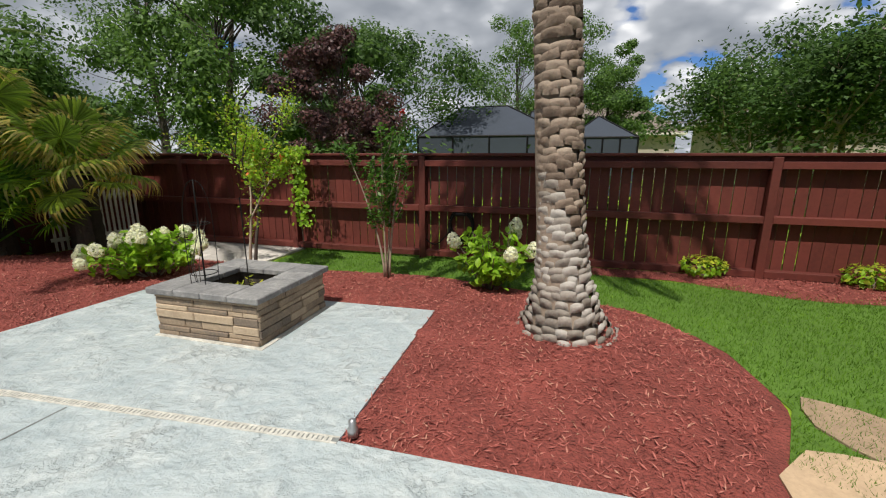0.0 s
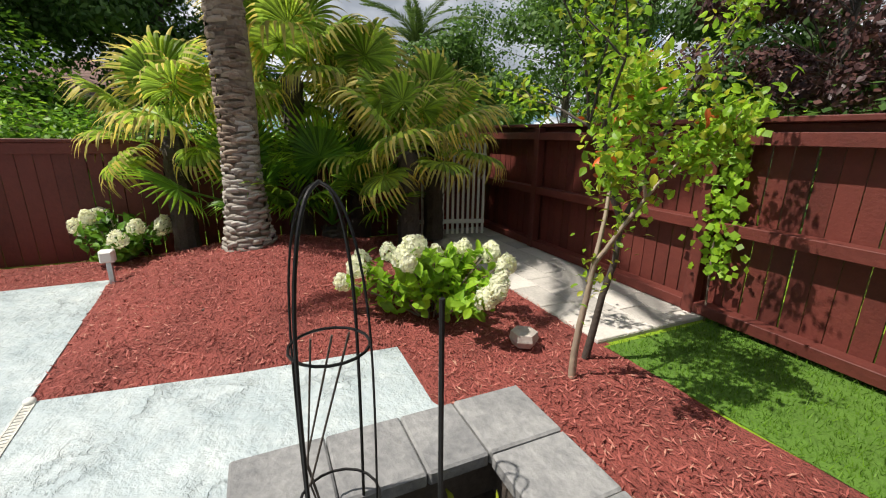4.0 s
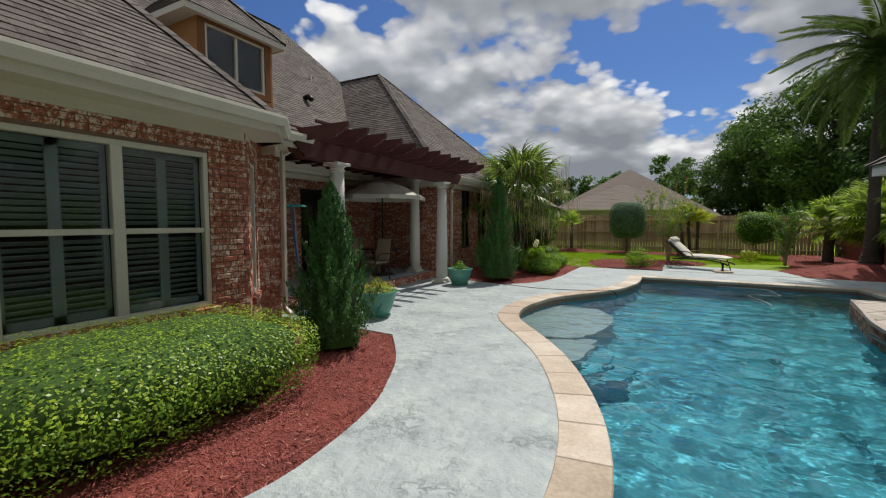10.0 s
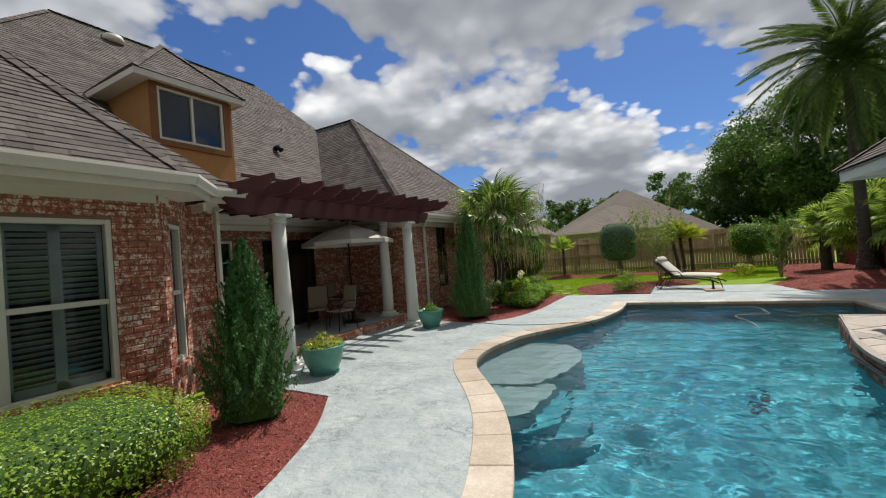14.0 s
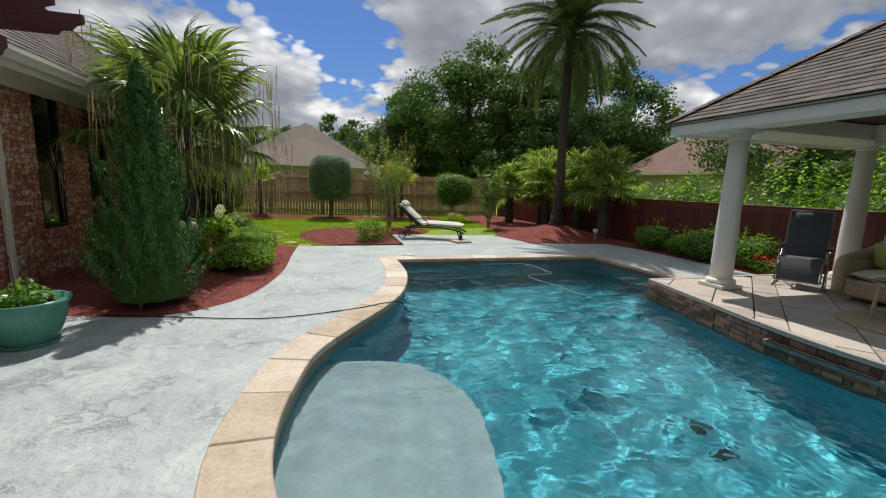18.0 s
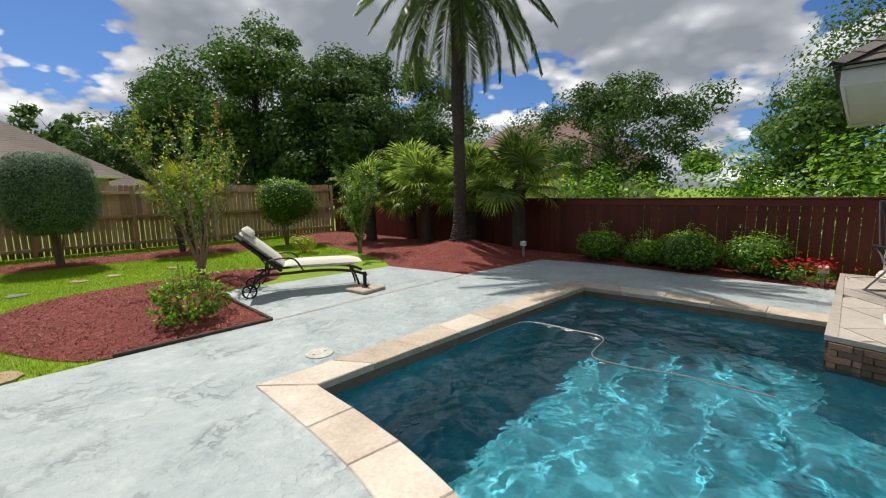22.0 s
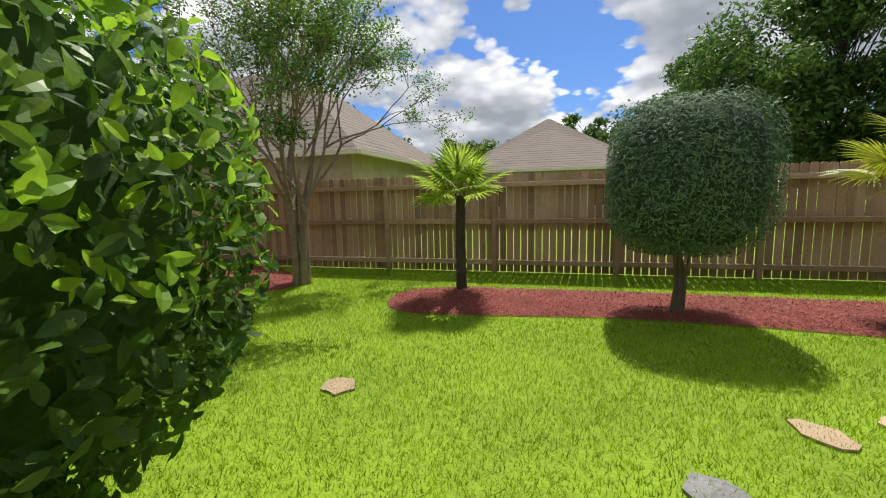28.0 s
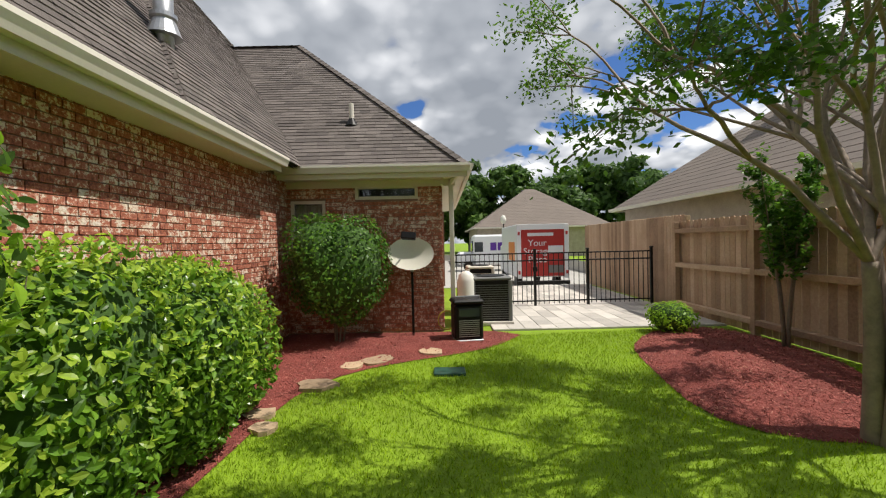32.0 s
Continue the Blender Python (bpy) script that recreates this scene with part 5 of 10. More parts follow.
def eave(pts, closed=False):
    """Soffit, fascia and a half-round gutter along an eave line."""
    for a, b in zip(pts, pts[1:]):
        a, b = Vector(a), Vector(b)
        L = (b - a).length
        M = Matrix.Translation(a) @ Matrix.Rotation(math.atan2((b - a).y, (b - a).x), 4, "Z")
        prof = [(0.0, 0.02), (-0.11, 0.02), (-0.115, -0.02), (-0.09, -0.07), (-0.075, -0.115), (0.0, -0.115)]
        k = len(prof)
        m = MB().add([tuple(M @ Vector((-0.045, y, z))) for y, z in prof] + [tuple(M @ Vector((L + 0.045, y, z))) for y, z in prof],
                     [(i, (i + 1) % k, (i + 1) % k + k, i + k) for i in range(k)] + [tuple(range(k)), tuple(range(k, 2 * k))[::-1]])
        part("gutter", m, M_TRIM, house, "almond metal gutter")
        part("fascia", MB().box((0, 0.002, -0.2), (L, 0.03, 0.0), M), M_TRIM, house)
        part("soffit", MB().add([tuple(M @ Vector(q)) for q in ((0, 0.03, -0.16), (L, 0.03, -0.16), (L, 0.55, -0.19), (0, 0.55, -0.19))], [(0, 1, 2, 3)]), M_TRIM, house)
        part("frieze_board", MB().box((0.2, 0.42, -0.3), (L - 0.2, 0.47, -0.17), M), M_TRIM, house)


eave([(-10.6, 1.16, EZ2), e0, e5, e1, e2, e3, e4, (-8.2, 7.22, EZ2)])
eave([s0, s1, (-11.6, 20.95, EZ2)])
eave([q0[:1] + (20.2,) + q0[2:], q1, q2])
eave([(-8.2, 7.3, EZ2), (-8.2, 12.6, EZ2)])
eave([(-8.2, 12.55, EZ2), s0])


def downspout(pts, label="white metal downspout"):
    m = MB()
    for a, b in zip(pts, pts[1:]):
        a, b = Vector(a), Vector(b)
        d = (b - a).normalized()
        rot = d.to_track_quat("Z", "X").to_matrix().to_4x4()
        m.bbox((-0.042, -0.03, -0.02), (0.042, 0.03, (b - a).length + 0.02), 0.008, Matrix.Translation(a) @ rot)
    part("downspout", m, M_TRIM, house, label)


downspout([(-5.84, 7.2, 2.95), (-5.86, 7.2, 2.86), (-6.24, 7.1, 2.72), (-6.25, 7.1, 0.15), (-6.12, 7.1, 0.05)])
downspout([(-6.7, 1.5, 2.95), (-6.72, 1.55, 2.84), (-6.72, 1.8, 2.7), (-6.72, 1.82, 0.05)])
downspout([(-6.2, 13.5, 2.85), (-6.25, 13.55, 2.76), (-6.54, 13.9, 2.62), (-6.54, 13.9, 0.05)])
downspout([(-6.2, 20.6, 2.95), (-6.3, 20.6, 2.85), (-6.53, 20.5, 2.72), (-6.53, 20.5, 0.05)])
downspout([(-12.45, 23.8, 2.95), (-12.6, 23.7, 2.85), (-12.78, 23.58, 2.7), (-12.78, 23.58, 0.05)])

# dormer
dorm = thing("dormer", "tan stucco dormer with a two-pane slider window", "dormer", kind="structure")
DX, DY = -10.3, (8.26, 10.34)
DW = (8.46, 10.04, 5.03, 6.24)
part("front", MB().box((DX - 0.1, DY[0], 3.4), (DX, DW[0], 6.44)).box((DX - 0.1, DW[1], 3.4), (DX, DY[1], 6.44)).box((DX - 0.1, DW[0], 3.4), (DX, DW[1], DW[2])).box((DX - 0.1, DW[0], DW[3]), (DX, DW[1], 6.44)), M_STUCCO, dorm)
for y in (DY[0], DY[1] - 0.05):
    part("cheek", MB().add([(DX - 0.1, y + o, z) for o in (0.0, 0.05) for z in (3.4, 6.44)] + [(DX - 3.4, y + o, 6.44) for o in (0.0, 0.05)], [(0, 1, 4), (5, 3, 2), (0, 2, 3, 1)]), M_STUCCO, dorm)
M_BAND = material("brown_stucco_band", (0.235, 0.105, 0.04), 0.9, var=0.12, scale=4, fine=60, bump=0.4, coords="World")
for a, b in (((8.27, 4.86), (10.25, 5.0)), ((8.27, 6.27), (10.25, 6.4)), ((8.27, 5.0), (8.43, 6.27)), ((10.07, 5.0), (10.25, 6.27))):
    part("window_trim", MB().bbox((DX, *a), (DX + 0.05, *b), 0.006), M_BAND, dorm, "darker brown stucco band")
for a, b in (((8.43, 5.0), (8.49, 6.27)), ((10.01, 5.0), (10.07, 6.27)), ((9.22, 5.06), (9.28, 6.21)), ((8.49, 6.21), (10.01, 6.27)), ((8.49, 5.0), (10.01, 5.06))):
    part("window_frame", MB().bbox((DX - 0.06, *a), (DX + 0.03, *b), 0.005), M_TRIM, dorm)
part("pane", MB().box((DX - 0.03, 8.44, 5.01), (DX - 0.025, 10.06, 6.26)), M_PANE, dorm)
# black sheet in place of the unlit room behind the dormer window
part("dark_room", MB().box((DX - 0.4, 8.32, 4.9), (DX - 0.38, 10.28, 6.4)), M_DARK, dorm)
db, dt = MB(), MB()
DE = 6.48
dc = [(DX + 0.24, 7.86, DE), (DX + 0.24, 10.6, DE), (DX - 4.4, 10.6, DE), (DX - 4.4, 7.86, DE)]
dr0, dr1 = (DX - 1.15, 9.22, 7.9), (DX - 4.4, 9.22, 7.9)
shingle_face(db, dt, [dc[0], dc[1], dr0], 96)
shingle_face(db, dt, [dc[1], dc[2], dr1, dr0], 97)
shingle_face(db, dt, [dc[3], dc[0], dr0, dr1], 98)
for a in (dc[0], dc[1]):
    ridge_caps(dt, a, dr0)
part("roof_deck", db, M_SHINGLE, dorm)
part("shingles", dt, M_SHINGLE, dorm, kind="stuff")
for a, b in (((DX + 0.2, 7.86), (DX + 0.24, 10.6)), ((DX - 3.2, 10.56), (DX + 0.2, 10.6)), ((DX - 3.2, 7.86), (DX + 0.2, 7.9))):
    part("fascia", MB().bbox((*a, DE - 0.16), (*b, DE - 0.01), 0.004), M_TRIM, dorm)
part("soffit", MB().box((DX - 3.0, 7.88, DE - 0.13), (DX + 0.2, 10.58, DE - 0.11)), M_TRIM, dorm)


def roof_vent(x, y, z, kind):
    th = thing("roof_vent", "small metal vent standing on the shingle roof", "vent", pose(x, y, z))
    if kind == "pipe":
        part("pipe", MB().lathe([(0.05, -0.3), (0.05, 0.32), (0.045, 0.33), (0.0, 0.33)], 16), M_TRIM, th)
        part("flashing", MB().lathe([(0.14, -0.12), (0.07, 0.0), (0.055, 0.03)], 16), M_METAL, th)
    elif kind == "elbow":
        part("hood", MB().tube(smooth_line3([(-0.12, 0, -0.02), (-0.02, 0, 0.16), (0.14, 0, 0.17), (0.26, 0, 0.06)]), 0.09, 12), M_METAL, th, "dark bent metal hood", smooth=True)
        part("flashing", MB().bbox((-0.2, -0.16, -0.25), (0.1, 0.16, 0.02), 0.02, Matrix.Rotation(radians(47), 4, "Y")), M_METAL, th)
    elif kind == "flue":
        part("pipe", MB().lathe([(0.11, -0.6), (0.11, 0.75)], 20), M_GALV, th, smooth=True)
        part("collar", MB().lathe([(0.2, -0.15), (0.125, 0.05), (0.15, 0.07), (0.15, 0.12), (0.11, 0.13)], 20), M_GALV, th)
        part("cowl", MB().lathe([(0.15, 0.66), (0.17, 0.7), (0.17, 0.85), (0.15, 0.88), (0.0, 0.9)], 20), M_GALV, th)
    else:
        part("dome", MB().lathe([(0.3, 0.0), (0.3, 0.1), (0.26, 0.2), (0.14, 0.26), (0.0, 0.28)], 20), M_TRIM, th, smooth=True)
    return th


roof_vent(-15.28, 9.8, 9.46, "dome")
roof_vent(-13.1, 14.5, 7.0, "pipe")
roof_vent(-11.9, 13.1, 5.8, "elbow")
roof_vent(-13.5, 21.65, 4.1, "pipe")
roof_vent(-10.4, 20.0, 4.4, "flue")

# ---- pergola ----
perg = thing("pergola", "dark-red stained timber pergola on white columns", "pergola", kind="structure")


def shaped_beam(L, h, t, cut=0.16):
    """A timber with scrolled ends, along x from 0 to L."""
    prof = [(0, h), (0, h * 0.62), (cut * 0.35, h * 0.5), (cut * 0.55, h * 0.28), (cut, h * 0.2), (cut * 1.15, 0), (L - cut * 1.15, 0), (L - cut, h * 0.2), (L - cut * 0.55, h * 0.28), (L - cut * 0.35, h * 0.5), (L, h * 0.62), (L, h)]
    k = len(prof)
    return MB().add([(x, 0, z) for x, z in prof] + [(x, t, z) for x, z in prof], [tuple(range(k)), tuple(range(k, 2 * k))[::-1]] + [(i, i + k, (i + 1) % k + k, (i + 1) % k) for i in range(k)])


for x in (-5.9, -5.7):
    o = part("beam", shaped_beam(5.9, 0.28, 0.05).mesh("beam", M_PERG), M_PERG, perg)
    o.matrix_local = pose(x, 6.9, 2.64, rz=90)
rm = shaped_beam(3.4, 0.2, 0.05, 0.2).mesh("rafter", M_PERG)
for i in range(12):
    o = part("rafter", rm, M_PERG, perg)
    o.location = (-8.25, 7.1 + i * 0.48, 2.90)
for x in (-7.5, -6.7, -5.95, -5.35):
    part("purlin", MB().bbox((x, 6.95, 3.1), (x + 0.045, 12.75, 3.15), 0.004), M_PERG, perg)
colp = round_column(2.64, 0.15, 0.118, 0.38)
colp.matrix_world = pose(-5.8, 7.92, 0)
tagged(colp, group="pergola columns")
copy_thing(colp, pose(-5.8, 11.86, 0))
colq = round_column(2.66, 0.15, 0.118, 0.38)
colq.matrix_world = pose(-6.98, 12.42, 0.165)
# boards added over the rafters at the back of the porch to shade it
for i in range(9):
    part("cover_board", MB().bbox((-8.35 + i * 0.215, 7.0, 3.152), (-8.35 + i * 0.215 + 0.21, 12.7, 3.172), 0.003), M_PERG, perg)

# ---- plants ----
def shell_points(n, seed, shape, r):
    """Points near the surface of a rounded body, with outward normals. shape: superellipsoid power."""
    q = rng(seed)
    d = q.normal(0, 1, (n, 3))
    d /= np.linalg.norm(d, axis=1, keepdims=True)
    k = (np.abs(d / 1.0) ** shape).sum(1) ** (-1.0 / shape)
    depth = 1.03 - np.abs(q.normal(0, 0.16, n))
    p = d * k[:, None] * depth[:, None]
    return p * np.array(r), d / np.array(r) * np.mean(r)


def lumps(p, seed, amp=0.08, freq=2.2):
    q = rng(seed)
    out = np.zeros(len(p))
    for _ in range(5):
        f, ph = q.normal(0, freq, 3), q.uniform(0, 6.3)
        out += np.sin(p @ f + ph)
    return 1 + amp * out / 2.2


def shrub(name, label, at, r, n, size, mat, seed, shape=2.3, amp=0.13, category="shrub", aspect=0.55, stems=True, core=True, second=None, z0=None, sprigs=0, group="", broad=False, clip=None, fill=0.84, core_mat=None):
    """A dense leafy body r = (rx, ry, rz) on short stems; its centre is at height z0 or rz."""
    th = thing(name, label, category, pose(*at), group=group)
    zc = r[2] if z0 is None else z0
    p, nr = shell_points(n, seed, shape, r)
    p = p * lumps(p / np.mean(r), seed + 1, amp)[:, None]
    keep = p[:, 2] + zc > 0.03
    p, nr = p[keep] + (0, 0, zc), nr[keep]
    if clip:
        keep = ~((p[:, 0] + at[0] < clip[0]) & (p[:, 1] + at[1] < clip[1]))
        p, nr = p[keep], nr[keep]

    def cover(pp, nn, sz, sd):
        return MB().blades(pp, nn, sz, sd, aspect) if broad else MB().leaves(pp, nn + (0, 0, 0.35), sz, sd, aspect)
    if second is None:
        part("foliage", cover(p, nr, size, seed + 2), mat, th)
    else:
        # paler leaves thicken upwards: new growth plus sunlit tops put into colour
        pick = (rng(seed + 7).uniform(0, 1, len(p)) < 0.3 + 0.35 * np.clip(nr[:, 2] / (np.linalg.norm(nr, axis=1) + 1e-6), 0, 1)) & (nr[:, 2] > -0.2)
        part("foliage", cover(p[~pick], nr[~pick], size, seed + 2), mat, th)
        part("young_foliage", cover(p[pick] + nr[pick] / np.linalg.norm(nr[pick], axis=1, keepdims=True) * size * 0.35, nr[pick], size * 0.9, seed + 3), second, th, "yellow-green new growth, thicker on top to stand for sunlit leaves")
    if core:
        # closed hull under the leaves, its dark colour standing for inner shade
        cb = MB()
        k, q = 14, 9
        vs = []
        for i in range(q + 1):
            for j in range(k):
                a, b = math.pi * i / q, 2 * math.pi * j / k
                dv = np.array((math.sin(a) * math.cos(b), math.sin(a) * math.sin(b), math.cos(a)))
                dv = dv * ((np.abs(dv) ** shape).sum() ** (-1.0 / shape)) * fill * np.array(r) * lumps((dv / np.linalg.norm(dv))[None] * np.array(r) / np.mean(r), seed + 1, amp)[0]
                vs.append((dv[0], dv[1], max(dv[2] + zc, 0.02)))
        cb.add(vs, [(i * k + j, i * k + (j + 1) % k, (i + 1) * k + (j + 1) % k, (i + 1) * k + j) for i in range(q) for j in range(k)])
        part("inner_core", cb, core_mat or M_SHADED_CORE, th, "dark hull coloured as the shaded inside", smooth=True)
    if stems:
        st = MB()
        q = rng(seed + 5)
        for i in range(6):
            a = q.uniform(0, 6.28)
            rr = q.uniform(0.02, 0.3) * min(r[0], r[1])
            st.tube([(rr * math.cos(a) * 0.4, rr * math.sin(a) * 0.4, -0.03), (rr * math.cos(a), rr * math.sin(a), zc * 0.5), (rr * 2.0 * math.cos(a), rr * 2.0 * math.sin(a), zc * 1.1)], [0.018, 0.014, 0.006], 5)
        part("stem_frame", st, M_BARK, th, kind="stuff")
    if sprigs:
        sp, lv = MB(), MB()
        q = rng(seed + 11)
        for i in range(sprigs):
            a, rr = q.uniform(0, 6.28), q.uniform(0, 0.8)
            x, y = rr * r[0] * math.cos(a), rr * r[1] * math.sin(a)
            h = q.uniform(0.12, 0.3)
            zt = zc + r[2] * math.sqrt(max(0.05, 1 - rr ** 2.4)) * 0.95
            sp.tube([(x, y, zt - 0.1), (x + q.normal(0, 0.03), y + q.normal(0, 0.03), zt + h)], [0.005, 0.002], 4)
            t = q.uniform(0, 1, 12)
            lv.leaves(np.column_stack([x + q.normal(0, 0.03, 12), y + q.normal(0, 0.03, 12), zt + t * h]), np.tile((0, 0, 1.0), (12, 1)), size * 0.8, seed + i, aspect)
        part("sprig", sp, M_BARK, th, kind="stuff")
        part("sprig_leaves", lv, second or mat, th)
    return th


# dark green painted as the shade inside dense foliage
M_SHADED_CORE = material("shaded_core", (0.045, 0.095, 0.016), 0.95, var=0.5, scale=9, fine=40, bump=0.6, coords="World")


def hydrangea(at, r, h, blooms, seed, leaf=L_LIGHT, label="leafy hydrangea with large white flower heads", head=0.075, cone=True):
    th = thing("hydrangea", label, "shrub", pose(*at))
    q = rng(seed)
    n = int(900 * r * 1.6)
    st, lv, tips = MB(), [], []
    for i in range(26):
        a, rr = q.uniform(0, 6.28), r * math.sqrt(q.uniform(0.02, 1))
        hh = h * (0.95 - 0.45 * (rr / r) ** 2) * q.uniform(0.8, 1.1)
        tip = Vector((rr * math.cos(a), rr * math.sin(a), hh))
        st.tube([(tip.x * 0.15, tip.y * 0.15, -0.03), (tip.x * 0.6, tip.y * 0.6, hh * 0.55), tuple(tip)], [0.009, 0.007, 0.004], 5)
        tips.append(tip)
        m = n // 26
        t = q.uniform(0.25, 1.0, m)
        lv.append(np.column_stack([tip.x * (0.2 + 0.8 * t), tip.y * (0.2 + 0.8 * t), hh * t]) + q.normal(0, 0.05, (m, 3)))
    lv = np.concatenate(lv)
    lv = lv[lv[:, 2] > 0.03]
    nr = lv * (1, 1, 0.6)
    part("leaves", MB().blades(lv, nr / (np.linalg.norm(nr, axis=1, keepdims=True) + 1e-6) + (0, 0, 0.7), 0.105, seed + 1, 0.62, 0.3), leaf, th)
    part("stem_frame", st, M_BARK, th, kind="stuff")
    order = sorted(tips, key=lambda v: -v.z * (0.7 if cone else 3.0) - math.hypot(v.x, v.y))[:blooms]
    for i, tip in enumerate(order):
        out = Vector((tip.x, tip.y, 0.25 * h)).normalized() * 0.05
        d = q.normal(0, 1, (220, 3))
        d /= np.linalg.norm(d, axis=1, keepdims=True)
        s = head * q.uniform(0.82, 1.15)
        p = d * (s, s, s * (1.12 if cone else 1.0)) * q.uniform(0.8, 1.0, (220, 1))
        if cone:
            p[:, :2] *= (1.08 - 0.22 * p[:, 2:] / s)
            p = p + np.outer(p[:, 2], np.array(out) * 4)
        p = p + np.array(tip + out)
        part("flower_head", MB().leaves(p, d, 0.036, seed + 20 + i, 0.9, 0.15), L_BLOOM, th, "creamy white flower head")
    return th


def cypress(at, h, r, seed, label):
    """A narrow conifer of upswept feathery sprays."""
    th = thing("cypress", label, "conifer", pose(*at))
    q = rng(seed)
    part("trunk", MB().tube([(0, 0, -0.03), (0, 0, h * 0.5), (0, 0, h * 0.9)], [0.05, 0.03, 0.008], 7), M_BARK, th)
    n = 230
    P, N, U = [], [], []
    for i in range(n):
        t = (i + 0.5) / n
        z = h * (0.04 + 0.9 * t)
        rad = r * (1 - t) ** 0.85 * (0.75 + 0.25 * min(1, t * 8)) * q.uniform(0.62, 1.2)
        a = i * 2.39996 + q.normal(0, 0.2)
        m = 110
        s = q.uniform(0, 1, m)
        L = 0.42 * (1.15 - 0.6 * t)
        cx, cy = math.cos(a), math.sin(a)
        wob = q.normal(0, 0.045 * (1.1 - s)[:, None], (m, 3))
        pts = np.column_stack([cx * rad * (0.58 + 0.46 * s), cy * rad * (0.58 + 0.46 * s), z + L * (s - 0.3)]) + wob
        P.append(pts)
        N.append(np.tile((cx, cy, 0.25), (m, 1)) + q.normal(0, 0.4, (m, 3)))
        U.append(np.tile((cx * 0.35, cy * 0.35, 1.0), (m, 1)))
    P, N, U = np.concatenate(P), np.concatenate(N), np.concatenate(U)
    k = P[:, 2] > 0.02
    part("sprays", MB().leaves(P[k], N[k], 0.055, seed + 1, 0.3, 0.2, U[k]), L_CYPRESS, th)
    # tapered hull in the same painted inner shade
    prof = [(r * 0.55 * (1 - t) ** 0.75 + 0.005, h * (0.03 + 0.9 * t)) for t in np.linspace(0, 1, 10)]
    part("inner_core", MB().lathe(prof, 12), M_SHADED_CORE, th)
    return th


def fan_leaf(seed, R=0.7, n=34, droop=0.35, spread=290, petiole=0.6):
    """A fan frond along +x: stalk, blade pleated together near the stalk, then split into narrow fingers whose ends hang down."""
    q = rng(seed)
    m, ends, tipm = MB(), [], MB()
    m.tube([(0, 0, 0), (petiole * 0.5, 0, petiole * 0.1), (petiole, 0, 0.0)], [0.016, 0.011, 0.008], 5)
    half = radians(spread / n / 2)
    segs = 8
    for i in range(n):
        a = radians(-spread / 2 + spread * (i + 0.5) / n)
        L = R * (0.74 + 0.26 * math.cos(a * 0.5)) * q.uniform(0.9, 1.08)
        c, sn = math.cos(a), math.sin(a)
        hang = droop * q.uniform(0.6, 1.35)
        rad = fall = 0.0
        pts = []
        for k in range(segs + 1):
            t = k / segs
            if k:
                down = 1.5 * hang * max(0.0, t - 0.42) / 0.58 - 0.12 * math.cos(a) * (1 - t)
                rad += L / segs * math.cos(min(1.5, down))
                fall -= L / segs * math.sin(min(1.5, down))
            ww = max(0.004, rad * half * 1.04) if t < 0.5 else L * 0.5 * half * (1 - t) / 0.5 + 0.0022
            lift = 0.35 * ww if t < 0.55 else 0.25 * ww
            pts += [(petiole + c * rad - sn * ww, sn * rad + c * ww, fall - lift), (petiole + c * rad, sn * rad, fall + lift), (petiole + c * rad + sn * ww, sn * rad - c * ww, fall - lift)]
        f = []
        for k in range(segs):
            o = k * 3
            f += [(o, o + 1, o + 4, o + 3), (o + 1, o + 2, o + 5, o + 4)]
        m.add(pts[:18], f[:10])
        tipm.add(pts[15:], f[:6])
        ends.append(pts[-2])
    return m, ends, tipm


FAN = {}


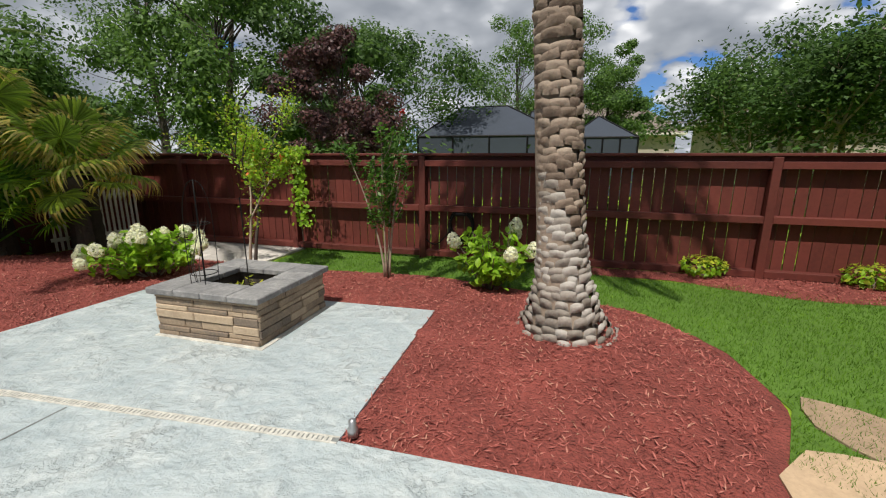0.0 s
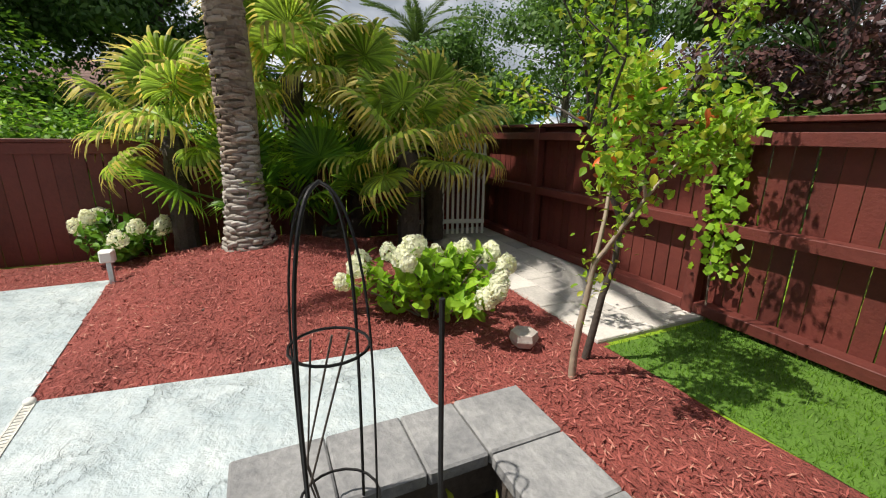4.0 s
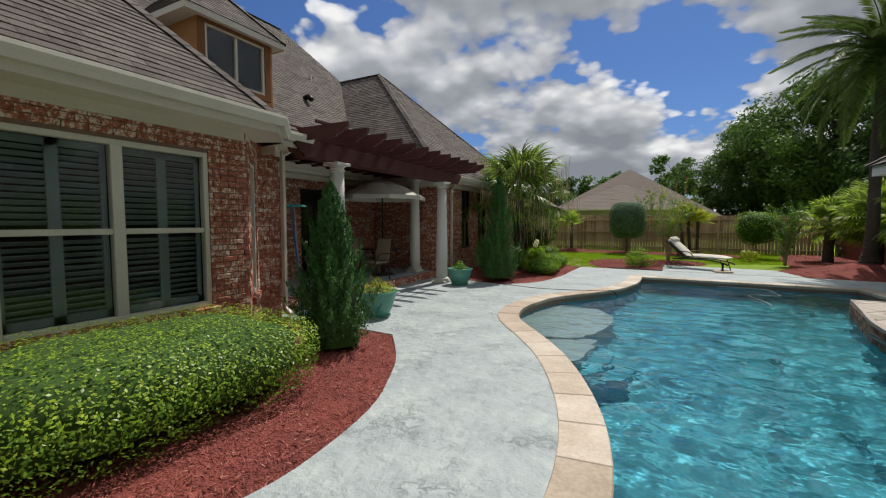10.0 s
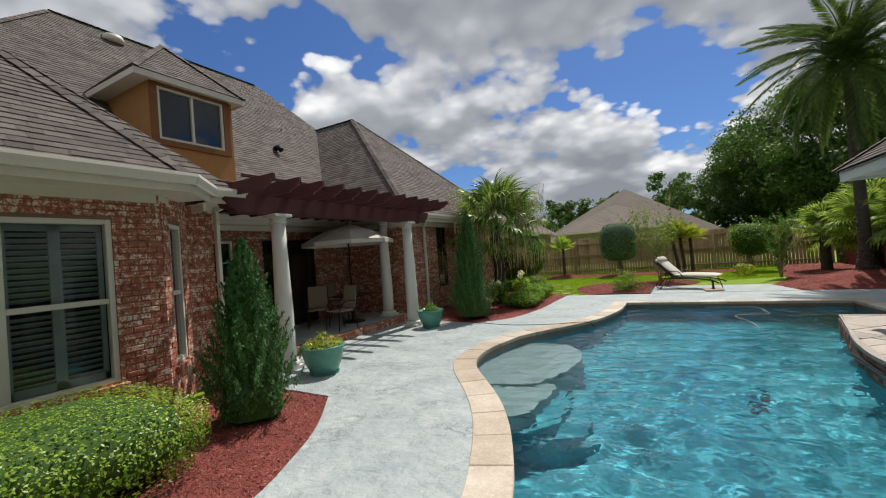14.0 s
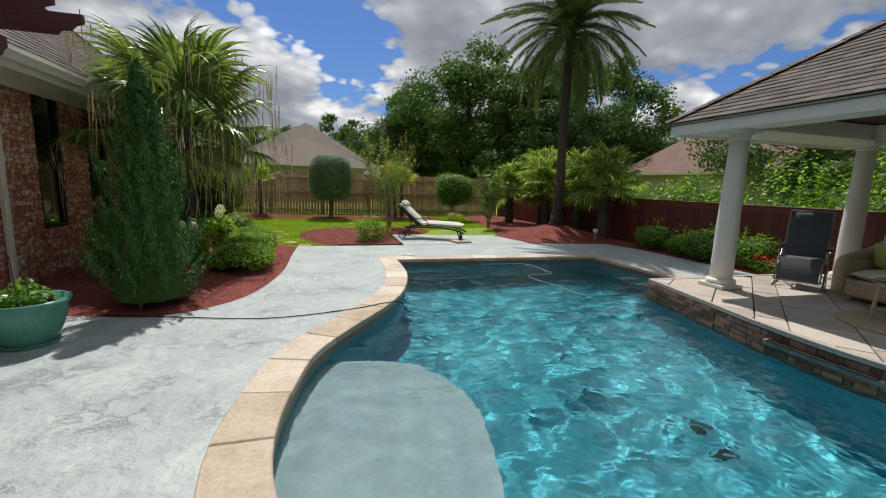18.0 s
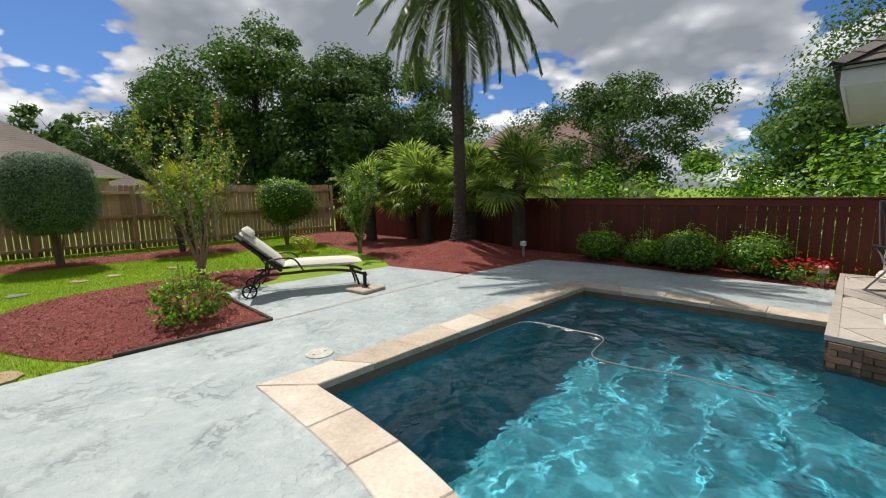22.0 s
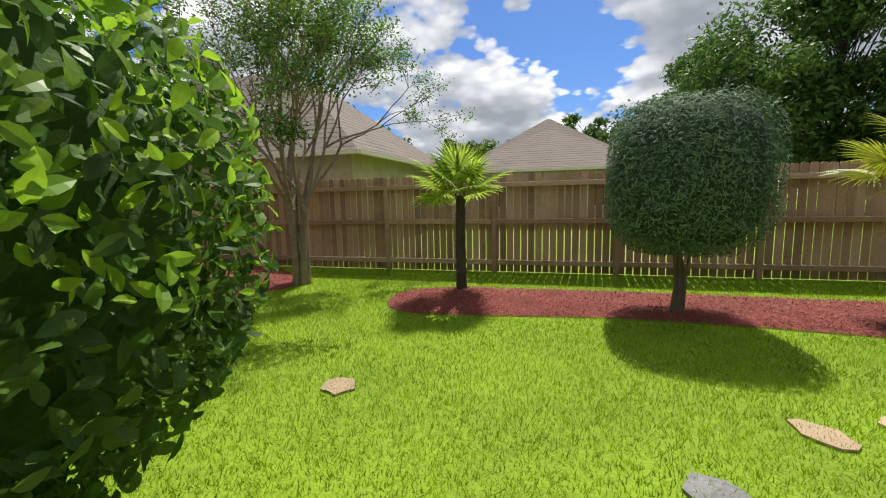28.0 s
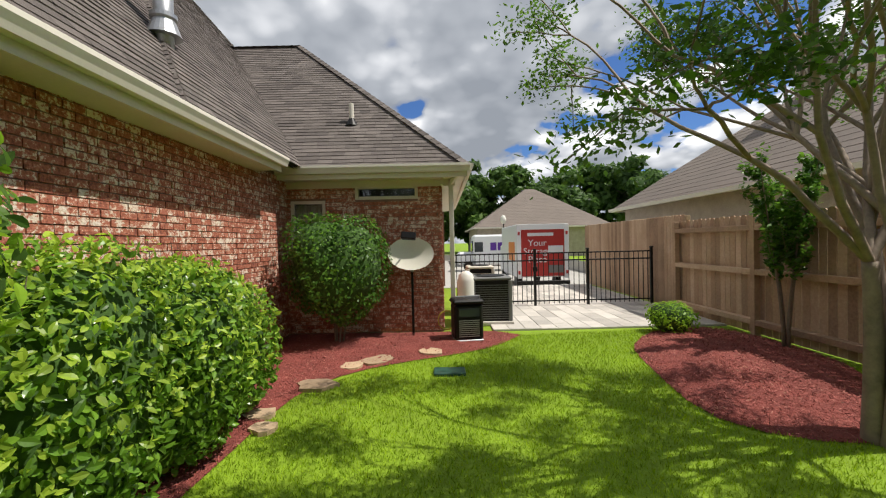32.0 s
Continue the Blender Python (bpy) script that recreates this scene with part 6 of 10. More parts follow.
def fan_palm(at, trunk_h, R, seed, label, fronds=16, mat=None, tip_mat=None, lean=(0, 0), trunk_r=0.11, droop=0.4, strands=0, shag=True, low=-50, name="fan_palm", petiole=0.75, trunk_mat=None):
    th = thing(name, label, "palm", pose(*at))
    q = rng(seed)
    top = Vector((lean[0], lean[1], trunk_h))
    tm = MB()
    if trunk_h > 0.15:
        k = 12
        pts = [(lean[0] * (i / k) ** 1.3, lean[1] * (i / k) ** 1.3, trunk_h * i / k - 0.05) for i in range(k + 1)]
        tm.tube(pts, [trunk_r * (1.25 - 0.3 * i / k + 0.12 * (i % 2)) for i in range(k + 1)], 10)
        if shag:
            n = int(trunk_h * 130)
            t, a = q.uniform(0.02, 1, n), q.uniform(0, 6.28, n)
            cx = np.column_stack([lean[0] * t ** 1.3 + np.cos(a) * trunk_r * 1.12, lean[1] * t ** 1.3 + np.sin(a) * trunk_r * 1.12, trunk_h * t])
            tm.leaves(cx, np.column_stack([np.cos(a), np.sin(a), 0.2 * np.ones(n)]), 0.12, seed + 4, 0.35, 0.2, np.tile((0, 0, 1.0), (n, 1)))
        part("trunk", tm, trunk_mat or M_BARK_DARK, th, "fibrous trunk")
    key = (round(R, 2), droop, strands, petiole, (mat or L_PALM).name, (tip_mat or mat or L_PALM).name)
    if key not in FAN:
        FAN[key] = []
        for v in range(3):
            m, ends, tipm = fan_leaf(500 + v + int(R * 100), R, 34, droop, petiole=petiole)
            FAN[key].append((m.mesh("frond", mat or L_PALM), ends, tipm.mesh("finger_fringe", tip_mat or mat or L_PALM)))
    for i in range(fronds):
        el = radians(low + (85 - low) * (1 - i / fronds) ** 1.0)
        a = i * 2.39996 + q.normal(0, 0.15)
        fm, sm, tpm = FAN[key][int(q.integers(3))]
        o = part("frond", fm, None, th)
        mm = Matrix.Translation(top) @ Matrix.Rotation(a, 4, "Z") @ Matrix.Rotation(-el, 4, "Y") @ Matrix.Rotation(q.normal(0, 0.25), 4, "X") @ Matrix.Scale(q.uniform(0.85, 1.1), 4)
        o.matrix_local = mm
        part("finger_fringe", tpm, None, o, "yellowed tips of the leaf fingers")
        if strands and el < radians(55):
            dr, inv = MB(), mm.inverted()
            for e in sm[::max(1, 34 // strands)]:
                b = mm @ Vector(e)
                for _ in range(int(q.integers(1, 3))):
                    ln, sway = q.uniform(0.25, 1.0) * q.uniform(0.4, 1.0), Vector((*q.normal(0, 0.035, 2), 0))
                    ph = q.uniform(0, 6.28)
                    line = [b + sway * t * t + Vector((0.012 * math.sin(5 * t + ph) * t, 0.012 * math.cos(4 * t + ph) * t, -ln * t)) for t in np.linspace(0, 1, 7)]
                    dr.tube([tuple(inv @ p) for p in line], [0.006, 0.0062, 0.0055, 0.005, 0.0042, 0.003, 0.0012], 3, False)
            part("dry_strand_fringe", dr, L_DRY, o, "pale dry hanging leaf tips", kind="stuff")
    return th


def pinnate_leaf(seed, L=2.4, mat=None):
    q = rng(seed)
    m = MB()
    k = 14
    spine = [Vector((L * t, 0, 0.42 * L * t - 0.85 * L * t ** 2.1)) for t in np.linspace(0, 1, k + 1)]
    m.tube(spine, [0.028 * (1 - 0.85 * i / k) for i in range(k + 1)], 5)
    for i in range(84):
        t = 0.1 + 0.9 * i / 84
        x = t * k
        j = min(int(x), k - 1)
        b = spine[j].lerp(spine[j + 1], x - j)
        d = (spine[j + 1] - spine[j]).normalized()
        for sgn in (-1, 1):
            ll = 0.42 * (math.sin(math.pi * min(0.97, 0.12 + 0.85 * t)) ** 0.6) * q.uniform(0.85, 1.1)
            dv = (d * 0.75 + Vector((0, sgn, 0)) * 0.8 + Vector((0, 0, 0.35 - 0.75 * t + q.normal(0, 0.12)))).normalized()
            w = Vector((0, 0, 1)).cross(dv).normalized() * 0.016
            e = b + dv * ll + Vector((0, 0, -0.10 * ll))
            md = b + dv * ll * 0.5
            m.add([tuple(b), tuple(md + w), tuple(e), tuple(md - w)], [(0, 1, 2, 3)])
    return m.mesh("frond", mat or L_PALM_DK)


DATE_LEAVES = [pinnate_leaf(900 + i, 2.5) for i in range(3)]
M_BOOT = material("palm_boots", (0.30, 0.25, 0.20), 0.9, var=0.35, scale=3, fine=30, bump=0.7, island=0.3, coords="World",
                  ramp=[(0.1, (0.16, 0.135, 0.11)), (0.45, (0.31, 0.27, 0.23)), (0.85, (0.47, 0.435, 0.39))])


M_BOOT_UP = material("palm_boots_brown", (0.20, 0.155, 0.12), 0.9, var=0.35, scale=3, fine=30, bump=0.7, island=0.3, coords="World",
                     ramp=[(0.1, (0.09, 0.062, 0.045)), (0.45, (0.235, 0.175, 0.13)), (0.85, (0.38, 0.30, 0.23))])


def date_palm(at, h, r0, r1, seed, label, fronds=46, scale=1.0, step=0.066, boot_mat=None, lean=0.0, wide=1.0):
    """A tall date palm: stem covered with cut leaf bases, feather fronds in a round crown."""
    th = thing("date_palm", label, "palm", pose(*at, 0, lean, 0))
    q = rng(seed)
    k = 26

    def rad(z):
        return r1 + (r0 - r1) * math.exp(-z / 0.33)
    part("stem", MB().tube([(0.03 * math.sin(i * 0.3), 0.03 * math.cos(i * 0.4), h * i / k - 0.1) for i in range(k + 1)], [rad(max(0, h * i / k)) * 0.94 for i in range(k + 1)], 16), boot_mat or M_BOOT_UP, th, smooth=True)
    bt, upper = MB(), MB()
    z, row = 0.0, 0
    while z < h - 0.1:
        R = rad(z)
        n = max(7, int(2 * math.pi * R / (0.105 if z < 1.0 else 0.12) / wide))
        for j in range(n):
            a = 2 * math.pi * (j + 0.5 * (row % 2)) / n + q.normal(0, 0.05)
            w = 2 * math.pi * R / n * 0.5 * q.uniform(0.8, 1.25)
            hh, pr = step * q.uniform(0.95, 1.3), q.uniform(0.006, 0.017) * (1.4 if z < 0.7 else 1.0)
            zz = z + q.normal(0, 0.015)
            c, s = math.cos(a), math.sin(a)

            def P(u, v, o):
                return (c * (R + o) - s * u, s * (R + o) + c * u, zz + v)
            vs, tw = [], q.normal(0, 0.12)
            for iv, (v, o) in enumerate(((0.0, -0.012), (0.25, 0.45), (0.6, 0.95), (0.9, 0.9), (1.05, -0.1))):
                for u in (-1.0, -0.55, 0.0, 0.55, 1.0):
                    g_ = (1 - abs(u) ** 3) if 0 < iv < 4 else 0.0
                    off = -0.012 + (pr + 0.012) * o * g_ * q.uniform(0.75, 1.15) if 0 < iv < 4 else -0.012
                    vs.append(P(w * u * (1.06 - 0.16 * v), hh * (v - 0.14 * u * u * v) + tw * w * u, off))
            (bt if z < 1.1 + 0.25 * math.sin(a * 2) else upper).add(vs, [(5 * i2 + j2, 5 * i2 + j2 + 1, 5 * i2 + j2 + 6, 5 * i2 + j2 + 5) for i2 in range(4) for j2 in range(4)])
        z += step
        row += 1
    part("leaf_base_layer", bt, boot_mat or M_BOOT, th, "rough pale cut leaf bases", smooth=True)
    part("leaf_base_layer", upper, boot_mat or M_BOOT_UP, th, "brown overlapping leaf bases", smooth=True)
    for i in range(fronds):
        el = radians(-38 + 118 * (1 - (i / fronds)) ** 0.9)
        o = part("frond", DATE_LEAVES[int(q.integers(3))], None, th)
        o.matrix_local = Matrix.Translation((0, 0, h - 0.1 + 0.25 * (1 - i / fronds))) @ Matrix.Rotation(i * 2.39996 + q.normal(0, 0.1), 4, "Z") @ Matrix.Rotation(-el + 0.2, 4, "Y") @ Matrix.Scale(scale * q.uniform(0.88, 1.08), 4)
    return th


def branching(q, mb, tips, p, d, L, r, depth, spread=0.5, lift=0.25, splits=(2, 3), shrink=0.72, mid_tips=True):
    d = d.normalized()
    k = 4
    pts = [p]
    for i in range(k):
        d = (d + Vector(q.normal(0, 0.09, 3)) + Vector((0, 0, lift * 0.12))).normalized()
        pts.append(pts[-1] + d * L / k)
    mb.tube(pts, [r * (1 - 0.35 * i / k) for i in range(k + 1)], 6 if r > 0.015 else 4, False)
    if depth == 0:
        tips.append((pts[-1], d))
        tips.append((pts[2], d))
        return
    if mid_tips:
        tips.append((pts[-1], d))
    for _ in range(int(q.integers(splits[0], splits[1] + 1))):
        nd = (d + Vector(q.normal(0, spread, 3)) + Vector((0, 0, lift))).normalized()
        branching(q, mb, tips, pts[-1], nd, L * shrink * q.uniform(0.8, 1.15), r * 0.6, depth - 1, spread, lift, splits, shrink, mid_tips)


def vase_tree(name, label, at, seed, stems, L, r, depth, leaf_mat, leaf, per, cloud, spread=0.45, lift=0.3, tilt=0.3, bark=None, second=None, first=1.0, shrink=0.72, flower=None, along=0.0):
    """A tree of several stems that fork upwards, with leaf sprays at the twigs."""
    th = thing(name, label, "tree", pose(*at))
    q = rng(seed)
    wood, tips = MB(), []
    for i in range(stems):
        a = 2 * math.pi * (i + q.uniform(-0.2, 0.2)) / stems
        d = Vector((math.cos(a) * tilt, math.sin(a) * tilt, 1))
        branching(q, wood, tips, Vector((math.cos(a) * r * 0.9, math.sin(a) * r * 0.9, -0.05)) if stems > 1 else Vector((0, 0, -0.05)), d, L * first, r, depth, spread, lift, shrink=shrink)
    part("branch_frame", wood, bark or M_BARK_PALE, th, smooth=True)
    c = np.array([t[0] for t in tips])
    pos = np.repeat(c, per, 0) + q.normal(0, cloud, (len(c) * per, 3))
    if along:
        pos -= np.repeat(np.array([tuple(t[1]) for t in tips]), per, 0) * q.uniform(-0.12, along, (len(pos), 1))
    nr = np.tile((0, 0, 1.0), (len(pos), 1)) + q.normal(0, 0.5, (len(pos), 3))
    if second is not None:
        pk = q.uniform(0, 1, len(pos)) < 0.3
        for nm, k, mt in (("leaves", ~pk, leaf_mat), ("young_leaves", pk, second)):
            mb = MB().blades(pos[k], nr[k], leaf, seed + 1, 0.62, 0.3) if along else MB().leaves(pos[k], nr[k], leaf, seed + 1, 0.5)
            part(nm, mb, mt, th)
    else:
        part("leaves", MB().leaves(pos, nr, leaf, seed + 1, 0.5), leaf_mat, th)
    if flower is not None:
        for j in range(flower[1]):
            t = tips[int(q.integers(len(tips)))][0]
            fp = np.array(t) + q.normal(0, 0.05, (60, 3))
            part("tip_leaves", MB().blades(fp[:5], q.normal(0, 1, (5, 3)), leaf, seed + 40 + j, 0.6), flower[0], th, "orange-red young leaves")
    return th


def big_tree(name, label, at, h, crown, seed, leaf_mat, clumps=60, per=130, leaf=0.35, trunk_r=0.3, bark=None, low=0.3, shape=1.0, second=None):
    """A large distant tree: trunk, limbs, and a crown built of many leafy clumps with gaps."""
    th = thing(name, label, "tree", pose(*at))
    q = rng(seed)
    wood = MB()
    wood.tube([(0, 0, -0.1), (q.normal(0, 0.1), q.normal(0, 0.1), h * 0.3), (q.normal(0, 0.3), q.normal(0, 0.3), h * 0.75)], [trunk_r, trunk_r * 0.75, trunk_r * 0.2], 8)
    pos, nr = [], []
    zc = h * (low + (1 - low) * 0.5)
    rz = h * (1 - low) * 0.5
    for i in range(clumps):
        d = q.normal(0, 1, 3)
        d /= np.linalg.norm(d)
        t = q.uniform(0.3, 1.0) ** 0.5 * (1 + 0.26 * math.sin(3.1 * d[0] + seed) * math.cos(2.7 * d[1] + 1.7 * seed) + 0.14 * math.sin(5.3 * d[2] + seed * 0.7))
        w = 1 - 0.35 * shape * max(0, d[2])
        c = np.array((d[0] * crown * t * w, d[1] * crown * t * w, zc + d[2] * rz * t))
        wood.tube([(0, 0, min(h * 0.72, max(h * 0.15, c[2] - rz * q.uniform(0.25, 0.7)))), tuple(c * (0.55, 0.55, 1) - (0, 0, rz * 0.15)), tuple(c)], [trunk_r * 0.15, trunk_r * 0.08, trunk_r * 0.03], 4, False)
        cr = crown * q.uniform(0.17, 0.35)
        v = q.normal(0, 1, (per, 3))
        v /= np.linalg.norm(v, axis=1, keepdims=True)
        rr = cr * q.uniform(0.45, 1.05, (per, 1))
        pos.append(c + v * rr * (1, 1, 0.7))
        nr.append(v + (0, 0, 0.4))
    pos, nr = np.concatenate(pos), np.concatenate(nr)
    part("trunk", wood, bark or M_BARK_DARK, th)
    part("crown", MB().leaves(pos, nr, leaf, seed + 1, 0.55), leaf_mat, th)
    return th


# darkened juniper green, painted as the shade within the bush
M_JUNIPER_CORE = material("juniper_shaded_core", (0.05, 0.09, 0.05), 0.95, var=0.5, scale=9, fine=60, bump=1.0, coords="World")


def crape_tree(label, at, seed):
    """A mature crape myrtle: fused stems low down, many upright limbs, a wide airy crown."""
    th = thing("crape_myrtle", label, "tree", pose(*at))
    q = rng(seed)
    forks = []
    for i, (a, r0, top) in enumerate(((0.3, 0.07, (0.1, 0.12, 1.55)), (2.4, 0.07, (-0.2, 0.06, 1.65)), (4.4, 0.058, (0.02, -0.16, 1.4)), (5.6, 0.05, (0.24, -0.1, 1.3)))):
        p0 = Vector((0.075 * math.cos(a), 0.075 * math.sin(a), -0.05))
        p1 = Vector(top)
        tr = MB().tube(smooth_line3([tuple(p0 * 1.35), tuple(p0.lerp(p1, 0.35)), tuple(p0.lerp(p1, 0.7) * 0.92 + Vector((0, 0, 0.08))), tuple(p1)]), [r0 * (1.35 - 0.45 * k / 15) for k in range(16)], 9)
        part("trunk", tr, M_BARK_CRAPE, th, "smooth pale mottled stem", smooth=True)
        forks.append(p1)
    wood, tips = MB(), []
    for i in range(15):
        b = forks[i % 4]
        a = i * 2.39996
        out = 0.22 + 0.62 * ((i * 7) % 15) / 15
        branching(q, wood, tips, b, Vector((math.cos(a) * out, math.sin(a) * out, 1)), 1.25, 0.036, 3, 0.4, 0.05, (2, 3), 0.8, False)
    part("branch_frame", wood, M_BARK_CRAPE, th, smooth=True)
    c = np.array([t[0] for t in tips])
    c = c[c[:, 2] > 2.0]
    per = max(8, int(38000 / len(c)))
    pos = np.repeat(c, per, 0) + q.normal(0, 1, (len(c) * per, 3)) * (0.11, 0.11, 0.08)
    nr = np.tile((0, 0, 1.0), (len(pos), 1)) + q.normal(0, 0.5, (len(pos), 3))
    pk = q.uniform(0, 1, len(pos)) < 0.35
    part("leaves", MB().leaves(pos[~pk], nr[~pk], 0.062, seed + 1, 0.5), L_TREE, th)
    part("young_leaves", MB().leaves(pos[pk], nr[pk], 0.062, seed + 2, 0.5), L_MID, th)
    return th


def spray_tree(label, at, seed, stems, h, spread, bare, leaf_mat, leaf, n, second=None, flower=None, name="young_tree", bark=None):
    """A young tree of thin stems with upright leafy shoots along them and an open outline."""
    th = thing(name, label, "tree", pose(*at))
    q = rng(seed)
    wood = MB()
    P, T = [], []
    for i in range(stems):
        a = 2 * math.pi * (i + q.uniform(-0.25, 0.25)) / stems
        top = h * q.uniform(0.78, 1.0)
        out = spread * q.uniform(0.35, 0.8)

        def at_z(u):
            k = out * u ** 1.6 + 0.03
            return Vector((math.cos(a + 0.3 * u) * k, math.sin(a + 0.3 * u) * k, top * u - 0.04))
        wood.tube([tuple(at_z(j / 9)) for j in range(10)], [0.022 * (1 - 0.85 * j / 9) * (h / 2.4) for j in range(10)], 6)
        for j in range(int(11 * h / 2.4)):
            u = bare + (1 - bare) * (j + q.uniform(0, 1)) / (11 * h / 2.4)
            b = at_z(u)
            g = q.uniform(0, 2 * math.pi)
            ln = spread * q.uniform(0.35, 0.95) * (1.15 - 0.6 * u)
            d = Vector((math.cos(g) * 0.75, math.sin(g) * 0.75, q.uniform(0.55, 1.3)))
            mid, end = b + d * ln * 0.5, b + Vector((d.x * 0.8, d.y * 0.8, d.z * 1.15)) * ln
            wood.tube([tuple(b), tuple(mid), tuple(end)], [0.006, 0.0045, 0.002], 4)
            s = q.uniform(0.1, 1.05, n)
            c = np.outer(1 - s, b) + np.outer(s, end)
            P.append(c + q.normal(0, 0.035, (n, 3)))
            T.append(s)
    part("branch_frame", wood, bark or M_BARK_PALE, th, smooth=True)
    pos, tip = np.concatenate(P), np.concatenate(T)
    nr = np.tile((0, 0, 1.0), (len(pos), 1)) + q.normal(0, 0.55, (len(pos), 3))
    pk = tip + q.normal(0, 0.12, len(tip)) > (0.72 if second is not None else 9)
    part("leaves", MB().leaves(pos[~pk], nr[~pk], leaf, seed + 1, 0.5), leaf_mat, th)
    if second is not None:
        part("young_leaves", MB().leaves(pos[pk], nr[pk], leaf * 0.85, seed + 2, 0.5), second, th)
    if flower is not None:
        c = pos[np.argsort(-pos[:, 2])[::max(1, len(pos) // 40)][:flower[1]]]
        c = np.repeat(c, 22, 0) + q.normal(0, 0.016, (22 * len(c), 3))
        part("flower_cluster", MB().leaves(c, np.tile((0, 0, 1.0), (len(c), 1)), 0.04, seed + 3, 0.8), flower[0], th, "small flower cluster")
    return th


# -- south end --
date_palm((*PALM0, 0.05), 7.2, 0.42, 0.17, 101, "tall date palm with a rough pale knobbly trunk in red mulch", lean=4.5)
date_palm((*PALM1, 0.2), 5.7, 0.30, 0.165, 102, "tall date palm with a brown ringed trunk by the red fence", step=0.04, wide=1.1, fronds=22)
date_palm((*PALM2, 0.25), 6.2, 0.30, 0.135, 103, "tall feather palm with a dark slim trunk beyond the pool", fronds=64, boot_mat=M_BARK_DARK)
hydrangea((-0.68, -1.25, 0.02), 0.48, 0.85, 5, 111, leaf=L_LIGHT, label="bright green hydrangea with a few white flower heads")
hydrangea((3.58, -0.5, 0.08), 0.66, 0.58, 21, 112, leaf=L_LIGHT, head=0.068, label="hydrangea crowded with creamy white flower heads in mulch")
hydrangea((6.28, 2.15, 0.06), 0.42, 0.6, 11, 113, leaf=L_MID, label="white-flowered hydrangea against the red fence")
hydrangea((6.2, 6.3, 0.05), 0.42, 0.68, 10, 114, leaf=L_MID, label="white-flowered hydrangea beside the gazebo")
shrub("shrub", "clipped leafy green shrub at the red fence", (6.1, 5.2, 0.03), (0.48, 0.5, 0.32), 2400, 0.05, L_DARK, 115, second=L_MID)
shrub("shrub", "small bright-green mounded shrub at the red fence", (6.25, 3.85, 0.03), (0.34, 0.36, 0.22), 1800, 0.05, L_LIGHT, 116)
spray_tree("slender young crape myrtle with dark green leaves", (0.7, -1.36, 0.03), 121, 4, 1.95, 0.6, 0.35, L_DARK, 0.07, 60, flower=(L_RED, 1))
L_ORANGE = leafy("orange_red_leaf", (0.55, 0.13, 0.03), 0.4)
vase_tree("young_tree", "young tree with light yellow-green leaves and a bare pale stem", (2.5, -1.0, 0.02), 122, 1, 0.8, 0.024, 4, L_LIGHT, 0.046, 46, 0.055, spread=0.62, lift=0.12, tilt=0.03, second=L_YELLOW, shrink=0.68, flower=(L_ORANGE, 12), along=0.24)
vase_tree("young_tree", "second young tree on a dark slim stem beside the pale one", (2.66, -1.25, 0.02), 129, 1, 1.0, 0.026, 3, L_LIGHT, 0.046, 22, 0.055, spread=0.42, lift=0.2, tilt=0.0, second=L_YELLOW, shrink=0.66, bark=M_BARK_DARK, along=0.24)
for i, (x, y, hgt, R, nf) in enumerate(((5.4, -0.95, 1.2, 0.6, 12), (6.25, 0.2, 2.05, 0.7, 14), (5.95, -1.5, 1.3, 0.6, 12), (6.3, 1.5, 1.35, 0.6, 12), (6.45, -0.6, 1.75, 0.66, 12))):
    fan_palm((x, y, 0.1), hgt, R, 130 + i, "bushy fan palm with yellowing fronds and pale drooping tips", fronds=nf + 3, droop=1.25, low=-40, petiole=0.6, mat=L_PALM, tip_mat=L_TIP)
fan_palm((5.75, -0.1, 0.1), 0.3, 0.55, 136, "low young fan palm under taller palms", fronds=9, mat=L_MID, tip_mat=L_LIGHT, low=5)
fan_palm((5.9, 0.75, 0.1), 0.35, 0.55, 137, "low young fan palm beside a palm trunk", fronds=9, mat=L_MID, tip_mat=L_LIGHT, low=5)

for k_, (x, y) in enumerate(((-3.3, -2.55), (-5.1, -2.5))):
    shrub("shrub", "small yellow-green perennial in the mulch strip", (x, y, 0.0), (0.26, 0.2, 0.13), 420, 0.08, L_LIGHT, 125 + k_, core=False, second=L_YELLOW)

# -- beside the house --
shrub("box_hedge", "clipped glossy boxwood hedge under the bay window", (-4.36, 4.0, 0.02), (0.92, 1.38, 0.36), 27000, 0.032, L_BOX, 141, shape=4.0, amp=0.045, second=L_BOX_LIT_NEW, category="hedge")
shrub("box_hedge", "smaller clipped boxwood at the end of the hedge", (-4.75, 1.9, 0.02), (0.6, 0.7, 0.27), 7500, 0.032, L_BOX, 142, shape=3.5, amp=0.05, second=L_BOX_LIT_NEW, category="hedge")
cypress((-4.3, 6.15, 0.03), 2.05, 0.6, 143, "dark green upright cypress in red mulch beside the bay")
cypress((-4.62, 12.95, 0.03), 2.85, 0.72, 144, "tall dark green cypress at the end of the pergola")
big_tree("garden_tree", "broad leafy tree beyond the corner of the house", (-9.3, -0.8, 0), 5.2, 2.6, 145, L_TREE, 90, 480, 0.12, 0.12, low=0.1)
shrub("shrub", "tall glossy evergreen shrub at the house corner", (-7.6, 0.45, 0), (1.3, 1.0, 1.2), 9000, 0.095, L_GLOSS, 146, second=L_BOX_LIT_NEW, broad=True, amp=0.16, sprigs=14)
fan_palm((-5.1, 16.2, 0.03), 2.42, 1.05, 151, "shaggy fan palm with long pale dry strands by the brick wall", fronds=25, droop=0.88, strands=34, low=-36, trunk_r=0.14, petiole=1.05, mat=L_PALM_MID, tip_mat=L_PALM_MID)
